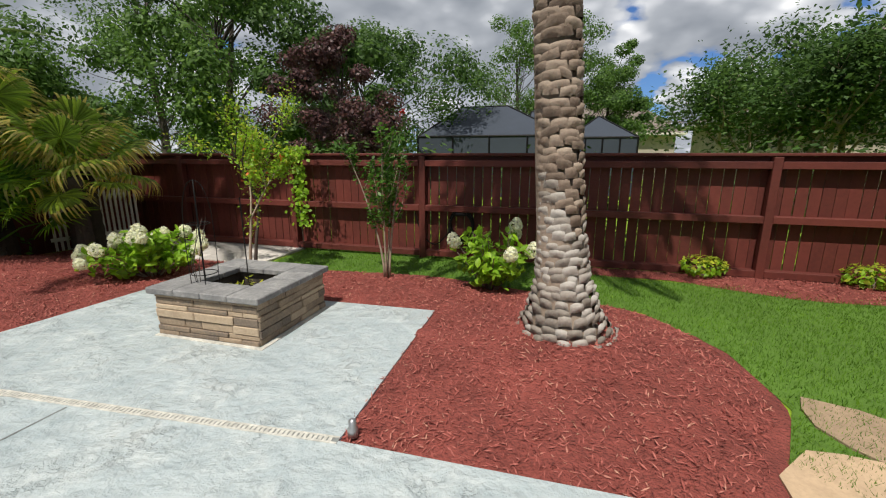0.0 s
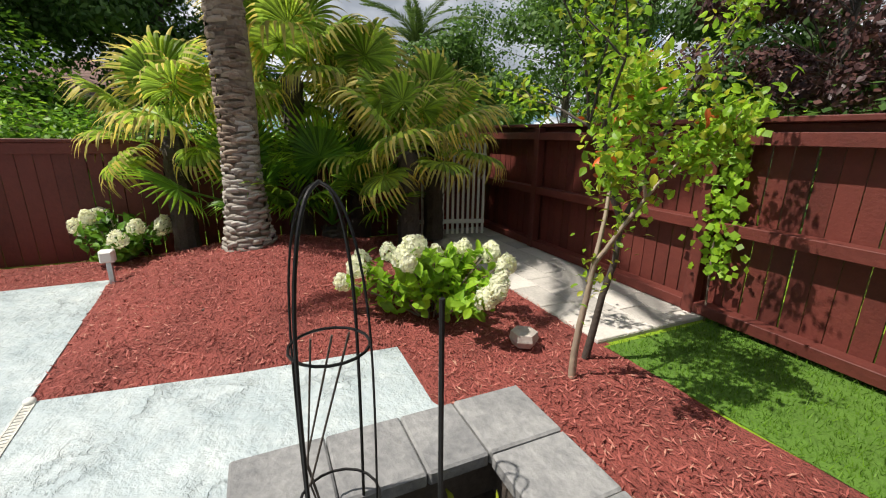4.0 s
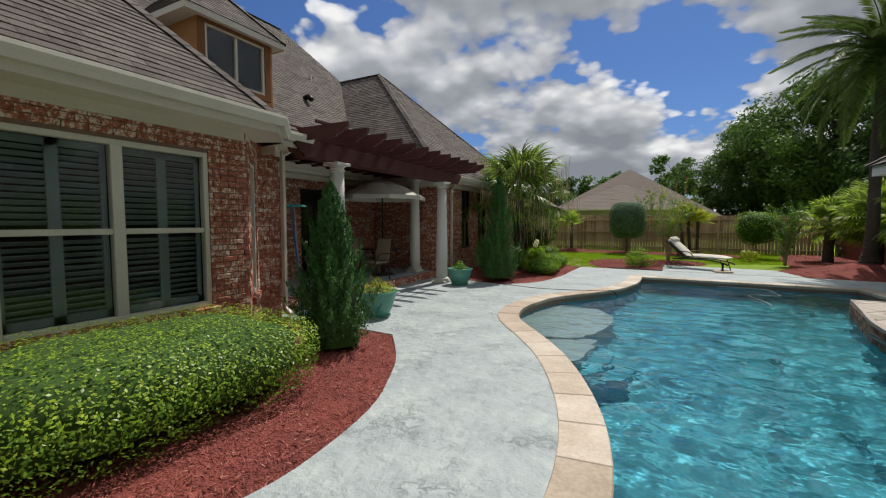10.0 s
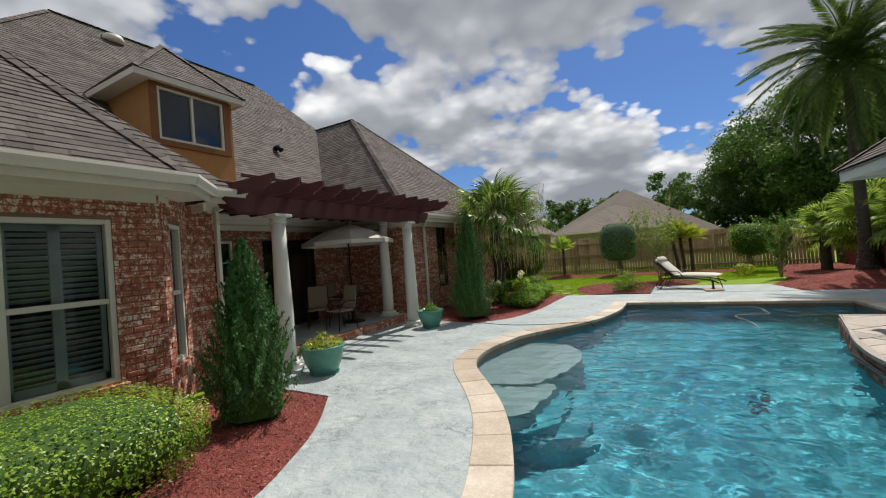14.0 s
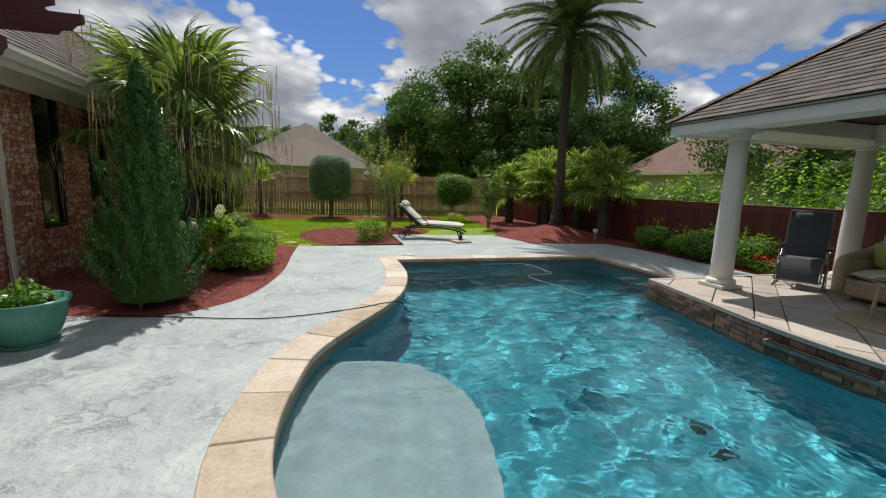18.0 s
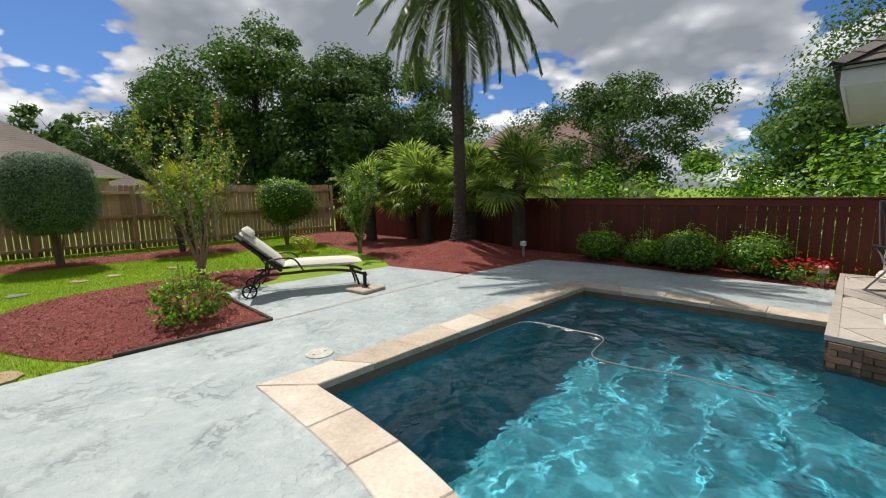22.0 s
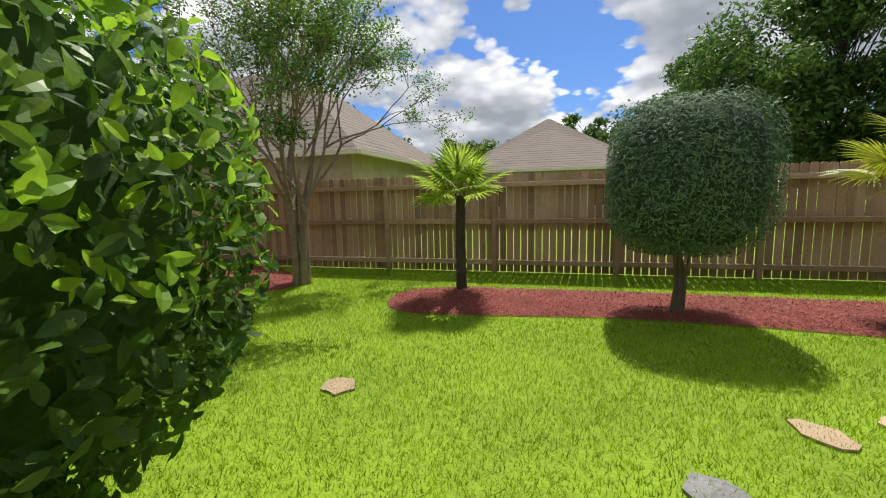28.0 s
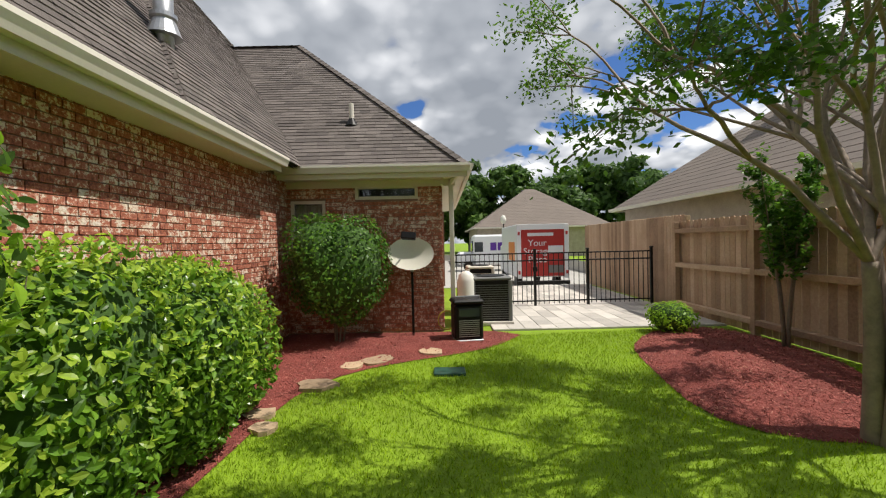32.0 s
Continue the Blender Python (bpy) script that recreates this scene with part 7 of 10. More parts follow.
for i, (x, y, r, hh) in enumerate(((-3.95, 15.0, 0.55, 0.3), (-4.1, 16.0, 0.5, 0.27), (-4.15, 17.0, 0.48, 0.25), (-4.2, 17.85, 0.5, 0.27))):
    shrub("shrub", "low rounded glossy shrub along the bed", (x, y, 0.02), (r, r * 1.2, hh * 0.74), 3800, 0.05, L_BOX, 155 + i, second=L_LIGHT, sprigs=7, group="low shrubs of the house bed", broad=True, amp=0.1)
shrub("shrub", "clipped round boxwood in red mulch", (-4.9, 19.55, 0.02), (0.48, 0.46, 0.3), 3000, 0.045, L_MID, 160, second=L_YELLOW)
shrub("shrub", "spreading low shrub shaded by a large bush", (-5.65, 20.2, 0.02), (0.75, 0.85, 0.2), 4200, 0.055, L_MID, 161, second=L_LIGHT, sprigs=10)
hydrangea((-4.93, 18.15, 0.03), 0.42, 0.74, 2, 162, leaf=L_LIGHT, label="green hydrangea with two white flower balls by the wall", head=0.115, cone=False)
hydrangea((-4.9, 15.6, 0.03), 0.4, 0.8, 4, 163, leaf=L_LIGHT, label="hydrangea with pale flower heads behind a shrub")
shrub("shrub", "dark rounded shrub below the fan palm", (-5.5, 14.6, 0.02), (0.45, 0.5, 0.5), 2600, 0.06, L_DARK, 164, second=L_MID)
BUSH_LEAF = 0.09
shrub("large_bush", "large rounded glossy evergreen bush with bright new leaves", (-6.0, 20.95, 0.0), (1.08, 1.06, 1.12), 10500, BUSH_LEAF, L_TREE, 165, shape=2.5, amp=0.05, second=L_LIGHT, z0=1.47, aspect=0.52, broad=True, sprigs=14, clip=(-6.6, 20.6), fill=0.8)
for i, (x, y, rx, ry, rz) in enumerate(((-7.3, 21.2, 0.62, 0.55, 0.76), (-8.25, 21.2, 0.66, 0.56, 0.77), (-9.05, 21.15, 0.55, 0.52, 0.72))):
    shrub("hedge_bush", "glossy green hedge bush against the brick wall", (x, y, 0.0), (rx, ry, rz), 8200, 0.068, L_GLOSS, 170 + i, shape=2.8, second=L_BOX_LIT_NEW, sprigs=3, group="hedge by the north wall", aspect=0.52, broad=True)
shrub("shrub", "rounded evergreen shrub on bare stems under the window", (-12.05, 21.62, 0.0), (0.75, 0.82, 0.85), 7000, 0.07, L_DARK, 175, shape=3.0, z0=1.3, second=L_MID)

# -- far lawn --
shrub("shrub", "small yellow-green shrub at the deck corner", (-1.38, 18.35, 0.03), (0.42, 0.37, 0.25), 900, 0.066, L_MID, 181, amp=0.26, second=L_LIGHT, sprigs=20, core=False, broad=True)
spray_tree("young crape myrtle with reddish tips in a mulch bed", (-0.42, 21.5, 0.04), 182, 6, 2.75, 1.9, 0.24, L_MID, 0.075, 60, second=L_YELLOW, flower=(L_PINK, 3), name="crape_myrtle")
shrub("juniper", "blue-green juniper clipped to a rounded block on a bare trunk", (-2.3, 25.95, 0.03), (0.86, 0.8, 0.95), 30000, 0.075, L_JUNIPER, 183, shape=3.3, amp=0.04, z0=1.68, aspect=0.22, category="tree", fill=0.9, core_mat=M_JUNIPER_CORE)
part("trunk", MB().tube([(0, 0, -0.05), (0.03, 0, 0.4), (-0.05, 0.02, 0.9)], [0.09, 0.07, 0.05], 8), M_BARK, bpy.data.objects["juniper"])
fan_palm((-5.2, 26.3, 0.1), 1.5, 0.5, 184, "small windmill palm with a dark hairy trunk", fronds=13, droop=0.25, mat=L_PALM, low=-18, trunk_r=0.062, petiole=0.38, name="windmill_palm")
for i, (dx, dy, lx, hh) in enumerate(((0.15, 0.1, -0.12, 1.75), (0.48, 0.3, 0.0, 1.6), (-0.1, 0.1, -0.2, 1.5))):
    fan_palm((0.4 + dx, 25.95 + dy, 0.08), hh, 0.52, 186 + i, "slim palm with bright yellow-green fronds, one of three stems", fronds=9, droop=0.3, mat=L_YELLOW, low=-22, trunk_r=0.06, lean=(lx, 0.1), petiole=0.4, name="windmill_palm")
crape_tree("large spreading crape myrtle with smooth pale stems", (-8.42, 26.86, 0.0), 191)
spray_tree("narrow leafy shrub tree on thin stems by the fence", (-11.1, 28.3, 0.03), 192, 4, 2.7, 0.8, 0.4, L_DARK, 0.1, 90, second=L_MID, bark=M_BARK)
shrub("shrub", "small fresh-green shrub beside the paving", (-12.35, 27.35, 0.0), (0.4, 0.38, 0.26), 1500, 0.06, L_LIGHT, 193)
# -- east side beyond the pool --
for i, (x, y, rx, rz) in enumerate(((6.1, 16.4, 0.42, 0.3), (6.15, 15.5, 0.35, 0.26), (6.05, 14.7, 0.45, 0.33), (6.2, 13.7, 0.42, 0.34))):
    shrub("shrub", "leafy green shrub in the bed at the red fence", (x, y, 0.03), (rx, rx * 1.15, rz), 1900, 0.065, L_MID, 195 + i, second=L_LIGHT, group="east bed shrubs", sprigs=5)
rf = shrub("flower_bed", "low plants with bright red flowers beside the gazebo", (5.95, 13.1, 0.03), (0.3, 0.4, 0.14), 500, 0.06, L_MID, 200, core=False)
q = rng(201)
part("red_flowers", MB().leaves(q.normal(0, 1, (160, 3)) * (0.18, 0.25, 0.05) + (0, 0, 0.28), np.tile((0, 0, 1.0), (160, 1)), 0.06, 202, 0.9), L_RED, rf, "bright red flowers")
shrub("clipped_bush", "dense square-clipped bush behind the sofa", (6.4, 10.08, 0.0), (0.22, 1.0, 0.9), 6500, 0.06, L_DARK, 203, shape=8.0, amp=0.03, fill=0.92, second=L_LIGHT, z0=1.1)
for i, (x, y, hgt, R) in enumerate(((5.7, 21.6, 1.6, 0.75), (6.25, 20.3, 1.7, 0.75), (6.3, 23.0, 2.0, 0.8), (6.0, 18.5, 1.75, 0.75), (5.1, 23.6, 1.5, 0.7))):
    fan_palm((x, y, 0.06), hgt, R, 210 + i, "green fan palm on a shaggy trunk by the fence", fronds=20, droop=0.6, mat=L_PALM_MID, tip_mat=L_PALM, low=-45, trunk_r=0.14, petiole=0.65)
spray_tree("bushy young crape myrtle near the far fence", (3.4, 21.75, 0.04), 216, 6, 2.25, 0.85, 0.14, L_MID, 0.08, 60, second=L_DARK, name="crape_myrtle")
shrub("shrub", "rounded evergreen bush against the wooden fence", (3.1, 25.4, 0.02), (0.85, 0.75, 0.75), 4200, 0.08, L_DARK, 217, z0=1.35, second=L_LIGHT)
shrub("shrub", "small yellowish shrub in the far lawn bed", (2.55, 23.2, 0.02), (0.35, 0.35, 0.22), 900, 0.07, L_YELLOW, 218, core=False)

# -- beyond the fences --
def hedge_mass(name, label, a, b, h, depth, seed, mat, n=9000, leaf=0.14, second=None):
    """An overgrown belt of bushes from a to b."""
    th = thing(name, label, "hedge")
    q = rng(seed)
    a, b = np.array(a, float), np.array(b, float)
    L = np.linalg.norm(b - a)
    k = int(L / 1.1)
    P, N = [], []
    for i in range(k):
        c = a + (b - a) * (i + q.uniform(0.2, 0.8)) / k
        rx, rz = q.uniform(0.8, 1.3) * depth, h * q.uniform(0.72, 1.12)
        m = n // k
        d = q.normal(0, 1, (m, 3))
        d /= np.linalg.norm(d, axis=1, keepdims=True)
        d[:, 2] = np.abs(d[:, 2])
        P.append(d * q.uniform(0.75, 1.05, (m, 1)) * (rx, rx, rz) + (c[0] + q.normal(0, 0.3), c[1], 0))
        N.append(d + (0, 0, 0.3))
    P, N = np.concatenate(P), np.concatenate(N)
    if second is None:
        part("foliage", MB().leaves(P, N, leaf, seed + 1, 0.5), mat, th)
    else:
        pk = q.uniform(0, 1, len(P)) < 0.35
        part("foliage", MB().leaves(P[~pk], N[~pk], leaf, seed + 1, 0.5), mat, th)
        part("young_foliage", MB().leaves(P[pk], N[pk], leaf, seed + 2, 0.5), second, th)
    return th


hm = hedge_mass("overgrown_hedge", "overgrown green hedge with white flowers behind the red fence", (8.1, -1.5), (8.1, 9.0), 2.1, 1.0, 231, L_MID, 22000, 0.11, L_LIGHT)
hedge_mass("overgrown_hedge", "taller leafy bushes behind the flowering hedge", (10.6, 3.5), (10.6, 10.5), 3.0, 1.3, 236, L_MID, 14000, 0.14, L_LIGHT)
q = rng(232)
fl = np.column_stack([np.repeat(q.uniform(7.0, 7.3, 9), 55), np.repeat(q.uniform(3.1, 4.6, 9), 55), np.repeat(q.uniform(1.42, 1.7, 9), 55)]) + q.normal(0, 0.04, (495, 3))
part("white_flowers", MB().leaves(fl, np.tile((-1.0, 0, 0.5), (495, 1)), 0.05, 233, 0.9), L_BLOOM, hm, "small white flower clusters", kind="stuff")
hedge_mass("overgrown_hedge", "dark bushes behind the corner of the two fences", (6.6, 27.6), (13.0, 27.6), 2.3, 1.0, 237, L_TREE_DK, 8000, 0.15)
hedge_mass("overgrown_hedge", "tall dark hedge beyond the corner of the house", (-10.5, -2.3), (-11.5, 5.0), 2.6, 1.0, 229, L_DARK, 9000, 0.13, L_MID)
hedge_mass("overgrown_hedge", "green bushes behind the low red fence", (8.4, 9.0), (8.4, 27.0), 2.5, 1.0, 234, L_MID, 22000, 0.14, L_LIGHT)
big_tree("oak_tree", "tall spreading oak with an open crown", (16.5, 8.4, 0), 15.0, 6.2, 241, L_TREE, 110, 700, 0.17, 0.3)
big_tree("oak_tree", "dark leafy tree behind the red fence", (15.5, 3.0, 0), 7.6, 3.6, 242, L_TREE_DK, 75, 500, 0.16, 0.3, low=0.15)
big_tree("oak_tree", "dense dark tree among garden bushes", (14.0, 8.0, 0), 7.0, 3.4, 243, L_TREE_DK, 60, 600, 0.15, 0.25, low=0.1)
big_tree("oak_tree", "round leafy tree behind the far fence", (22.0, 23.0, 0), 8.5, 5.0, 244, L_TREE_DK, 50, 420, 0.22, 0.3, low=0.12)
big_tree("oak_tree", "leafy tree beyond the red fence", (14.0, 13.5, 0), 5.0, 2.8, 245, L_TREE, 40, 550, 0.15, 0.2, low=0.1)
date_palm((14.5, -4.45, 0), 4.0, 0.3, 0.2, 246, "feather palm in the neighbouring garden", fronds=36, scale=0.85)
for i, (x, y, hh, cr, mt) in enumerate(((9.5, -8.5, 8.5, 3.2, L_TREE), (5.6, -9.0, 6.2, 2.4, L_TREE_DK), (1.5, -26.0, 11.0, 4.2, L_TREE), (7.0, -14.0, 7.4, 4.2, L_TREE_DK), (12.5, -5.0, 4.2, 2.6, L_TREE), (-4.2, -25.0, 7.6, 2.2, L_TREE), (-2.2, -24.0, 9.0, 3.4, L_TREE), (15.0, -11.0, 10.0, 4.5, L_TREE_DK))):
    big_tree("garden_tree", "leafy tree rising behind the south red fence", (x, y, 0), hh, cr, 250 + i, mt, 50, 380, 0.165, 0.2, low=0.12)
big_tree("purple_tree", "purple-leaved tree behind the red fence", (3.9, -6.2, 0), 4.9, 1.5, 262, L_PURPLE, 40, 380, 0.1, 0.1, low=0.2)
vase_tree("crape_myrtle", "dark spreading tree with many stems beyond the fence", (-6.6, -8.2, 0), 263, 6, 1.5, 0.07, 4, L_TREE_DK, 0.12, 60, 0.28, spread=0.4, tilt=0.5, lift=0.1)
hedge_mass("overgrown_hedge", "shadowy bushes behind the south red fence", (-9.0, -5.2), (9.0, -5.0), 1.9, 1.1, 264, L_TREE_DK, 9000, 0.15)
for i, (x, y, hh, cr, mt) in enumerate(((13.0, 52.0, 17.5, 7.5, L_TREE), (21.0, 49.0, 15.5, 7.0, L_TREE_DK), (8.5, 60.0, 14.0, 6.0, L_TREE_DK), (29.0, 46.0, 13.5, 6.5, L_TREE), (17.0, 44.0, 12.0, 5.5, L_TREE_DK))):
    big_tree("shade_tree", "massive dark-green shade tree beyond the wooden fence", (x, y, 0), hh, cr, 270 + i, mt, 115, 300, 0.38, 0.4, low=0.05)
for i in range(16):
    q = rng(300 + i)
    x = -75 + i * 7.6 + q.normal(0, 1.5)
    big_tree("far_tree", "distant woodland tree behind rooftops", (x, 95 + q.normal(0, 6), 0), 13 + q.normal(0, 1.6), 5.6, 310 + i, L_TREE_DK if i % 2 else L_TREE, 45, 110, 0.8, 0.4, low=0.05)
for i in range(10):
    q = rng(340 + i)
    big_tree("far_tree", "distant woodland tree down the street", (-66 + q.normal(0, 4), 6 + i * 5.5, 0), 12.6 + q.normal(0, 1.5), 5.6, 350 + i, L_TREE if i % 2 else L_TREE_DK, 60, 140, 0.95, 0.4, low=0.05)
big_tree("garden_tree", "leafy tree behind the house by the fence", (-17.0, 40.0, 0), 7.0, 3.5, 365, L_TREE, 40, 200, 0.3, 0.2)

# -- turf --
def turf(name, label, polys, density, seed, h=0.034, holes=(), mat=M_GRASS):
    q = rng(seed)
    P = []
    for poly, den in zip(polys, density):
        pa = np.array(poly, float)
        lo, hi = pa.min(0), pa.max(0)
        n = int(np.prod(hi - lo) * den)
        c = q.uniform(lo, hi, (n, 2))
        c = c[inside(c, pa)]
        P.append(c)
    c = np.concatenate(P)
    for hl in holes:
        c = c[~inside(c, hl)]
    n = len(c)
    a = q.uniform(0, 6.28, n)
    hh = h * q.uniform(0.6, 1.5, n)
    lx, ly = q.normal(0, 0.45, n) * hh, q.normal(0, 0.45, n) * hh
    w = 0.0038
    b0 = np.column_stack([c[:, 0] - np.cos(a) * w, c[:, 1] - np.sin(a) * w, np.full(n, -0.03)])
    b1 = np.column_stack([c[:, 0] + np.cos(a) * w, c[:, 1] + np.sin(a) * w, np.full(n, -0.03)])
    t = np.column_stack([c[:, 0] + lx, c[:, 1] + ly, -0.03 + hh])
    v = np.stack([b0, b1, t], 1).reshape(-1, 3)
    m = MB()
    m.v.append(v)
    m.f = (np.arange(n)[:, None] * 3 + np.arange(3)).tolist()
    m.n = len(v)
    ob = part(name, m, mat, None)
    return tagged(ob, label, "grass", "", "stuff")

MAIN_LAWN = [(-3.3, 17.66), (-4.05, 18.6), (-4.47, 19.24), (-4.85, 20.4), (-5.6, 21.3), (-7.9, 21.62), (-9.7, 21.75), (-10.65, 22.4), (-11.5, 24.0), (-12.4, 24.75), (-12.6, 27.4), (-12.4, 28.5), (4.6, 28.5), (3.9, 25.0), (3.6, 22.2), (0.9, 21.2), (0.5, 20.3), (-0.56, 19.9), (-0.6, 17.66)]
R_BED4 = smooth_line([(-0.66, 17.7), (-2.2, 17.66), (-2.9, 18.5), (-3.3, 19.7), (-3.15, 20.9), (-2.47, 21.6), (-1.2, 21.9), (-0.35, 21.95), (0.4, 21.9), (0.9, 21.2), (0.5, 20.3), (-0.56, 19.9), (-0.6, 18.6)], True, 3)
R_BED5 = smooth_line([(-6.3, 26.1), (-6.0, 26.75), (-4.3, 27.05), (-2.4, 27.1), (-0.5, 27.05), (1.4, 27.0), (2.6, 26.6), (2.4, 25.3), (0.6, 25.27), (-1.4, 25.52), (-3.1, 25.6), (-4.7, 25.42), (-5.9, 25.4)], True, 3)
R_BED6 = smooth_line([(-11.6, 26.35), (-12.6, 27.4), (-12.3, 28.4), (-10.4, 28.45), (-9.0, 27.5), (-8.4, 26.7), (-8.9, 25.85), (-10.4, 26.0)], True, 3)
turf("grass", "fine bright green lawn grass", [MAIN_LAWN], [2100], 401, holes=[R_BED4, R_BED5, R_BED6])
SOUTH_LAWN = [(2.75, -1.53), (-0.1, -1.66), (-1.4, -1.32), (-2.3, -0.97), (-2.8, -0.2), (-2.9, 0.6), (-2.62, 1.2), (-3.2, 1.6), (-6.5, 1.6), (-6.5, -2.0), (-2.0, -2.3), (-1.9, -2.7), (2.75, -2.7)]
struct("ground", MB().fill(SOUTH_LAWN, [], -0.024), M_GRASS_DK, "lawn strip by the south fence, painted deeper green for shade", "ground")
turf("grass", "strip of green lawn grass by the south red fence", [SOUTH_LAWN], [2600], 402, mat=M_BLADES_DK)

# ---- patio planter ----
def planter():
    th = thing("planter", "square stacked-stone planter with grey slate caps", "planter")
    x0, x1, y0, y1, h = 0.925, 1.98, -0.20, 0.79, 0.38
    part("core", MB().box((x0 + 0.03, y0 + 0.03, -0.02), (x1 - 0.03, y0 + 0.2, h)).box((x0 + 0.03, y1 - 0.2, -0.02), (x1 - 0.03, y1 - 0.03, h)).box((x0 + 0.03, y0 + 0.2, -0.02), (x0 + 0.2, y1 - 0.2, h)).box((x1 - 0.2, y0 + 0.2, -0.02), (x1 - 0.03, y1 - 0.2, h)), M_BARK_DARK, th)
    q = rng(511)
    for side in range(4):
        a, b = [((x0, y0), (x1, y0)), ((x1, y0), (x1, y1)), ((x1, y1), (x0, y1)), ((x0, y1), (x0, y0))][side]
        L = math.hypot(b[0] - a[0], b[1] - a[1])
        M = Matrix.Translation((*a, 0)) @ Matrix.Rotation(math.atan2(b[1] - a[1], b[0] - a[0]), 4, "Z")
        z = 0.0
        while z < h - 0.01:
            hh = min(q.choice([0.045, 0.06, 0.075]), h - z)
            u = 0.0
            while u < L - 0.01:
                w = min(q.uniform(0.13, 0.42), L - u)
                if L - u - w < 0.06:
                    w = L - u
                part("ledge_stone", MB().bbox((u + 0.002, -q.uniform(0.0, 0.02), z + 0.002), (u + w - 0.002, 0.05, z + hh - 0.002), 0.006, M), M_STONE, th)
                u += w
            z += hh
    c0, c1, d0, d1, i = 0.875, 2.03, -0.25, 0.84, 0.30
    for a, b in (((c0, d0), (c0 + i, d0 + i)), ((c0 + i, d0), (1.45, d0 + i)), ((1.45, d0), (c1 - i, d0 + i)), ((c1 - i, d0), (c1, d0 + i)),
                 ((c0, d1 - i), (c0 + i, d1)), ((c0 + i, d1 - i), (1.45, d1)), ((1.45, d1 - i), (c1 - i, d1)), ((c1 - i, d1 - i), (c1, d1)),
                 ((c0, d0 + i), (c0 + i, 0.27)), ((c0, 0.27), (c0 + i, d1 - i)), ((c1 - i, d0 + i), (c1, 0.27)), ((c1 - i, 0.27), (c1, d1 - i))):
        part("cap_slab", MB().bbox((a[0] + 0.002, a[1] + 0.002, h), (b[0] - 0.002, b[1] - 0.002, h + 0.055 + q.uniform(0, 0.004)), 0.008), M_SLATE, th)
    part("soil", MB().box((x0 + 0.2, y0 + 0.2, 0.05), (x1 - 0.2, y1 - 0.2, 0.22)), M_SOIL, th)
    part("weeds", MB().leaves(q.normal(0, 1, (90, 3)) * (0.14, 0.14, 0.05) + (1.45, 0.29, 0.3), np.tile((0, 0, 1.0), (90, 1)), 0.08, 512, 0.2), L_YELLOW, th, "thin weeds", kind="stuff")
    part("drip_grate", MB().box((x0 - 0.06, y1 + 0.02, -0.01), (x1, y1 + 0.06, 0.008)).box((x0 - 0.06, y0, -0.01), (x0 - 0.02, y1 + 0.02, 0.008)), M_DRAIN, th)
    return th


planter()


def trellis():
    th = thing("garden_trellis", "slim black wire obelisk trellis standing in the planter", "trellis", pose(1.66, 0.55, 0.22))
    for k in range(4):
        a = math.pi / 4 + k * math.pi / 2
        c, s = math.cos(a), math.sin(a)
        pts = [(c * 0.105, s * 0.105, -0.03), (c * 0.115, s * 0.115, 0.5), (c * 0.11, s * 0.11, 0.82), (c * 0.085, s * 0.085, 1.0), (c * 0.045, s * 0.045, 1.1), (0, 0, 1.13)]
        part("rod", MB().tube(smooth_line3(pts), 0.0048 if k % 2 else 0.0032, 6), M_METAL, th)
    for z, r in ((0.3, 0.105), (0.75, 0.093)):
        part("ring", MB().tube([(r * math.cos(t), r * math.sin(t), z) for t in np.linspace(0, 2 * math.pi, 20)], 0.004, 5), M_METAL, th)
    for k in range(3):
        q = rng(520 + k)
        part("dry_vine", MB().tube([(0.07, 0.0, 0.0), (0.06 * math.cos(k), 0.07, 0.4), (-0.05, 0.05 * math.sin(k * 2), 0.8)], 0.003, 4), M_BARK_DARK, th)


trellis()
st = thing("stake", "thin black stake standing in the planter", "stake", pose(1.30, 0.42, 0.2))
part("rod", MB().tube([(0, 0, 0), (0.01, 0, 1.0)], 0.005, 6), M_METAL, st)

# ---- deck fittings ----
for x, y in ((2.24, 3.44), (-0.787, 16.19)):
    sk = thing("skimmer_lid", "round cream plastic skimmer lid set in the deck", "pool fitting", pose(x, y, 0.0), group="skimmer lids")
    part("lid", MB().lathe([(0.135, 0.0), (0.135, 0.008), (0.128, 0.012), (0.0, 0.012)], 28), M_DRAIN, sk)
    part("finger_holes", MB().lathe([(0.012, 0.0125), (0.0, 0.014)], 10, (0.06, 0, 0)).lathe([(0.012, 0.0125), (0.0, 0.014)], 10, (-0.06, 0, 0)), M_METAL, sk)
cp = thing("pipe_cap", "small white round pipe cap at the drain's end", "pipe cap", pose(3.46, 1.93, 0.0))
part("cap", MB().lathe([(0.026, 0), (0.03, 0.012), (0.024, 0.026), (0.0, 0.03)], 14), M_WHITE, cp, smooth=True)
cp = thing("pipe_cap", "small grey sprinkler head at the mulch edge", "sprinkler", pose(-0.34, 1.60, 0.0))
part("head", MB().lathe([(0.03, 0), (0.03, 0.05), (0.022, 0.06), (0.022, 0.1), (0.0, 0.11)], 14), M_GALV, cp, smooth=True)


def outlet_post(x, y, z, h, rz=0):
    th = thing("outlet_post", "short post carrying a white weatherproof outlet box", "outlet", pose(x, y, z, rz=rz))
    part("post", MB().bbox((-0.022, -0.022, -0.05), (0.022, 0.022, h - 0.02), 0.003), M_GALV, th)
    part("box", MB().bbox((-0.05, -0.06, h - 0.1), (0.03, 0.06, h + 0.02), 0.01), M_WHITE, th)
    part("cover", MB().bbox((-0.075, -0.05, h - 0.085), (-0.05, 0.05, h + 0.01), 0.008), M_WHITE, th)


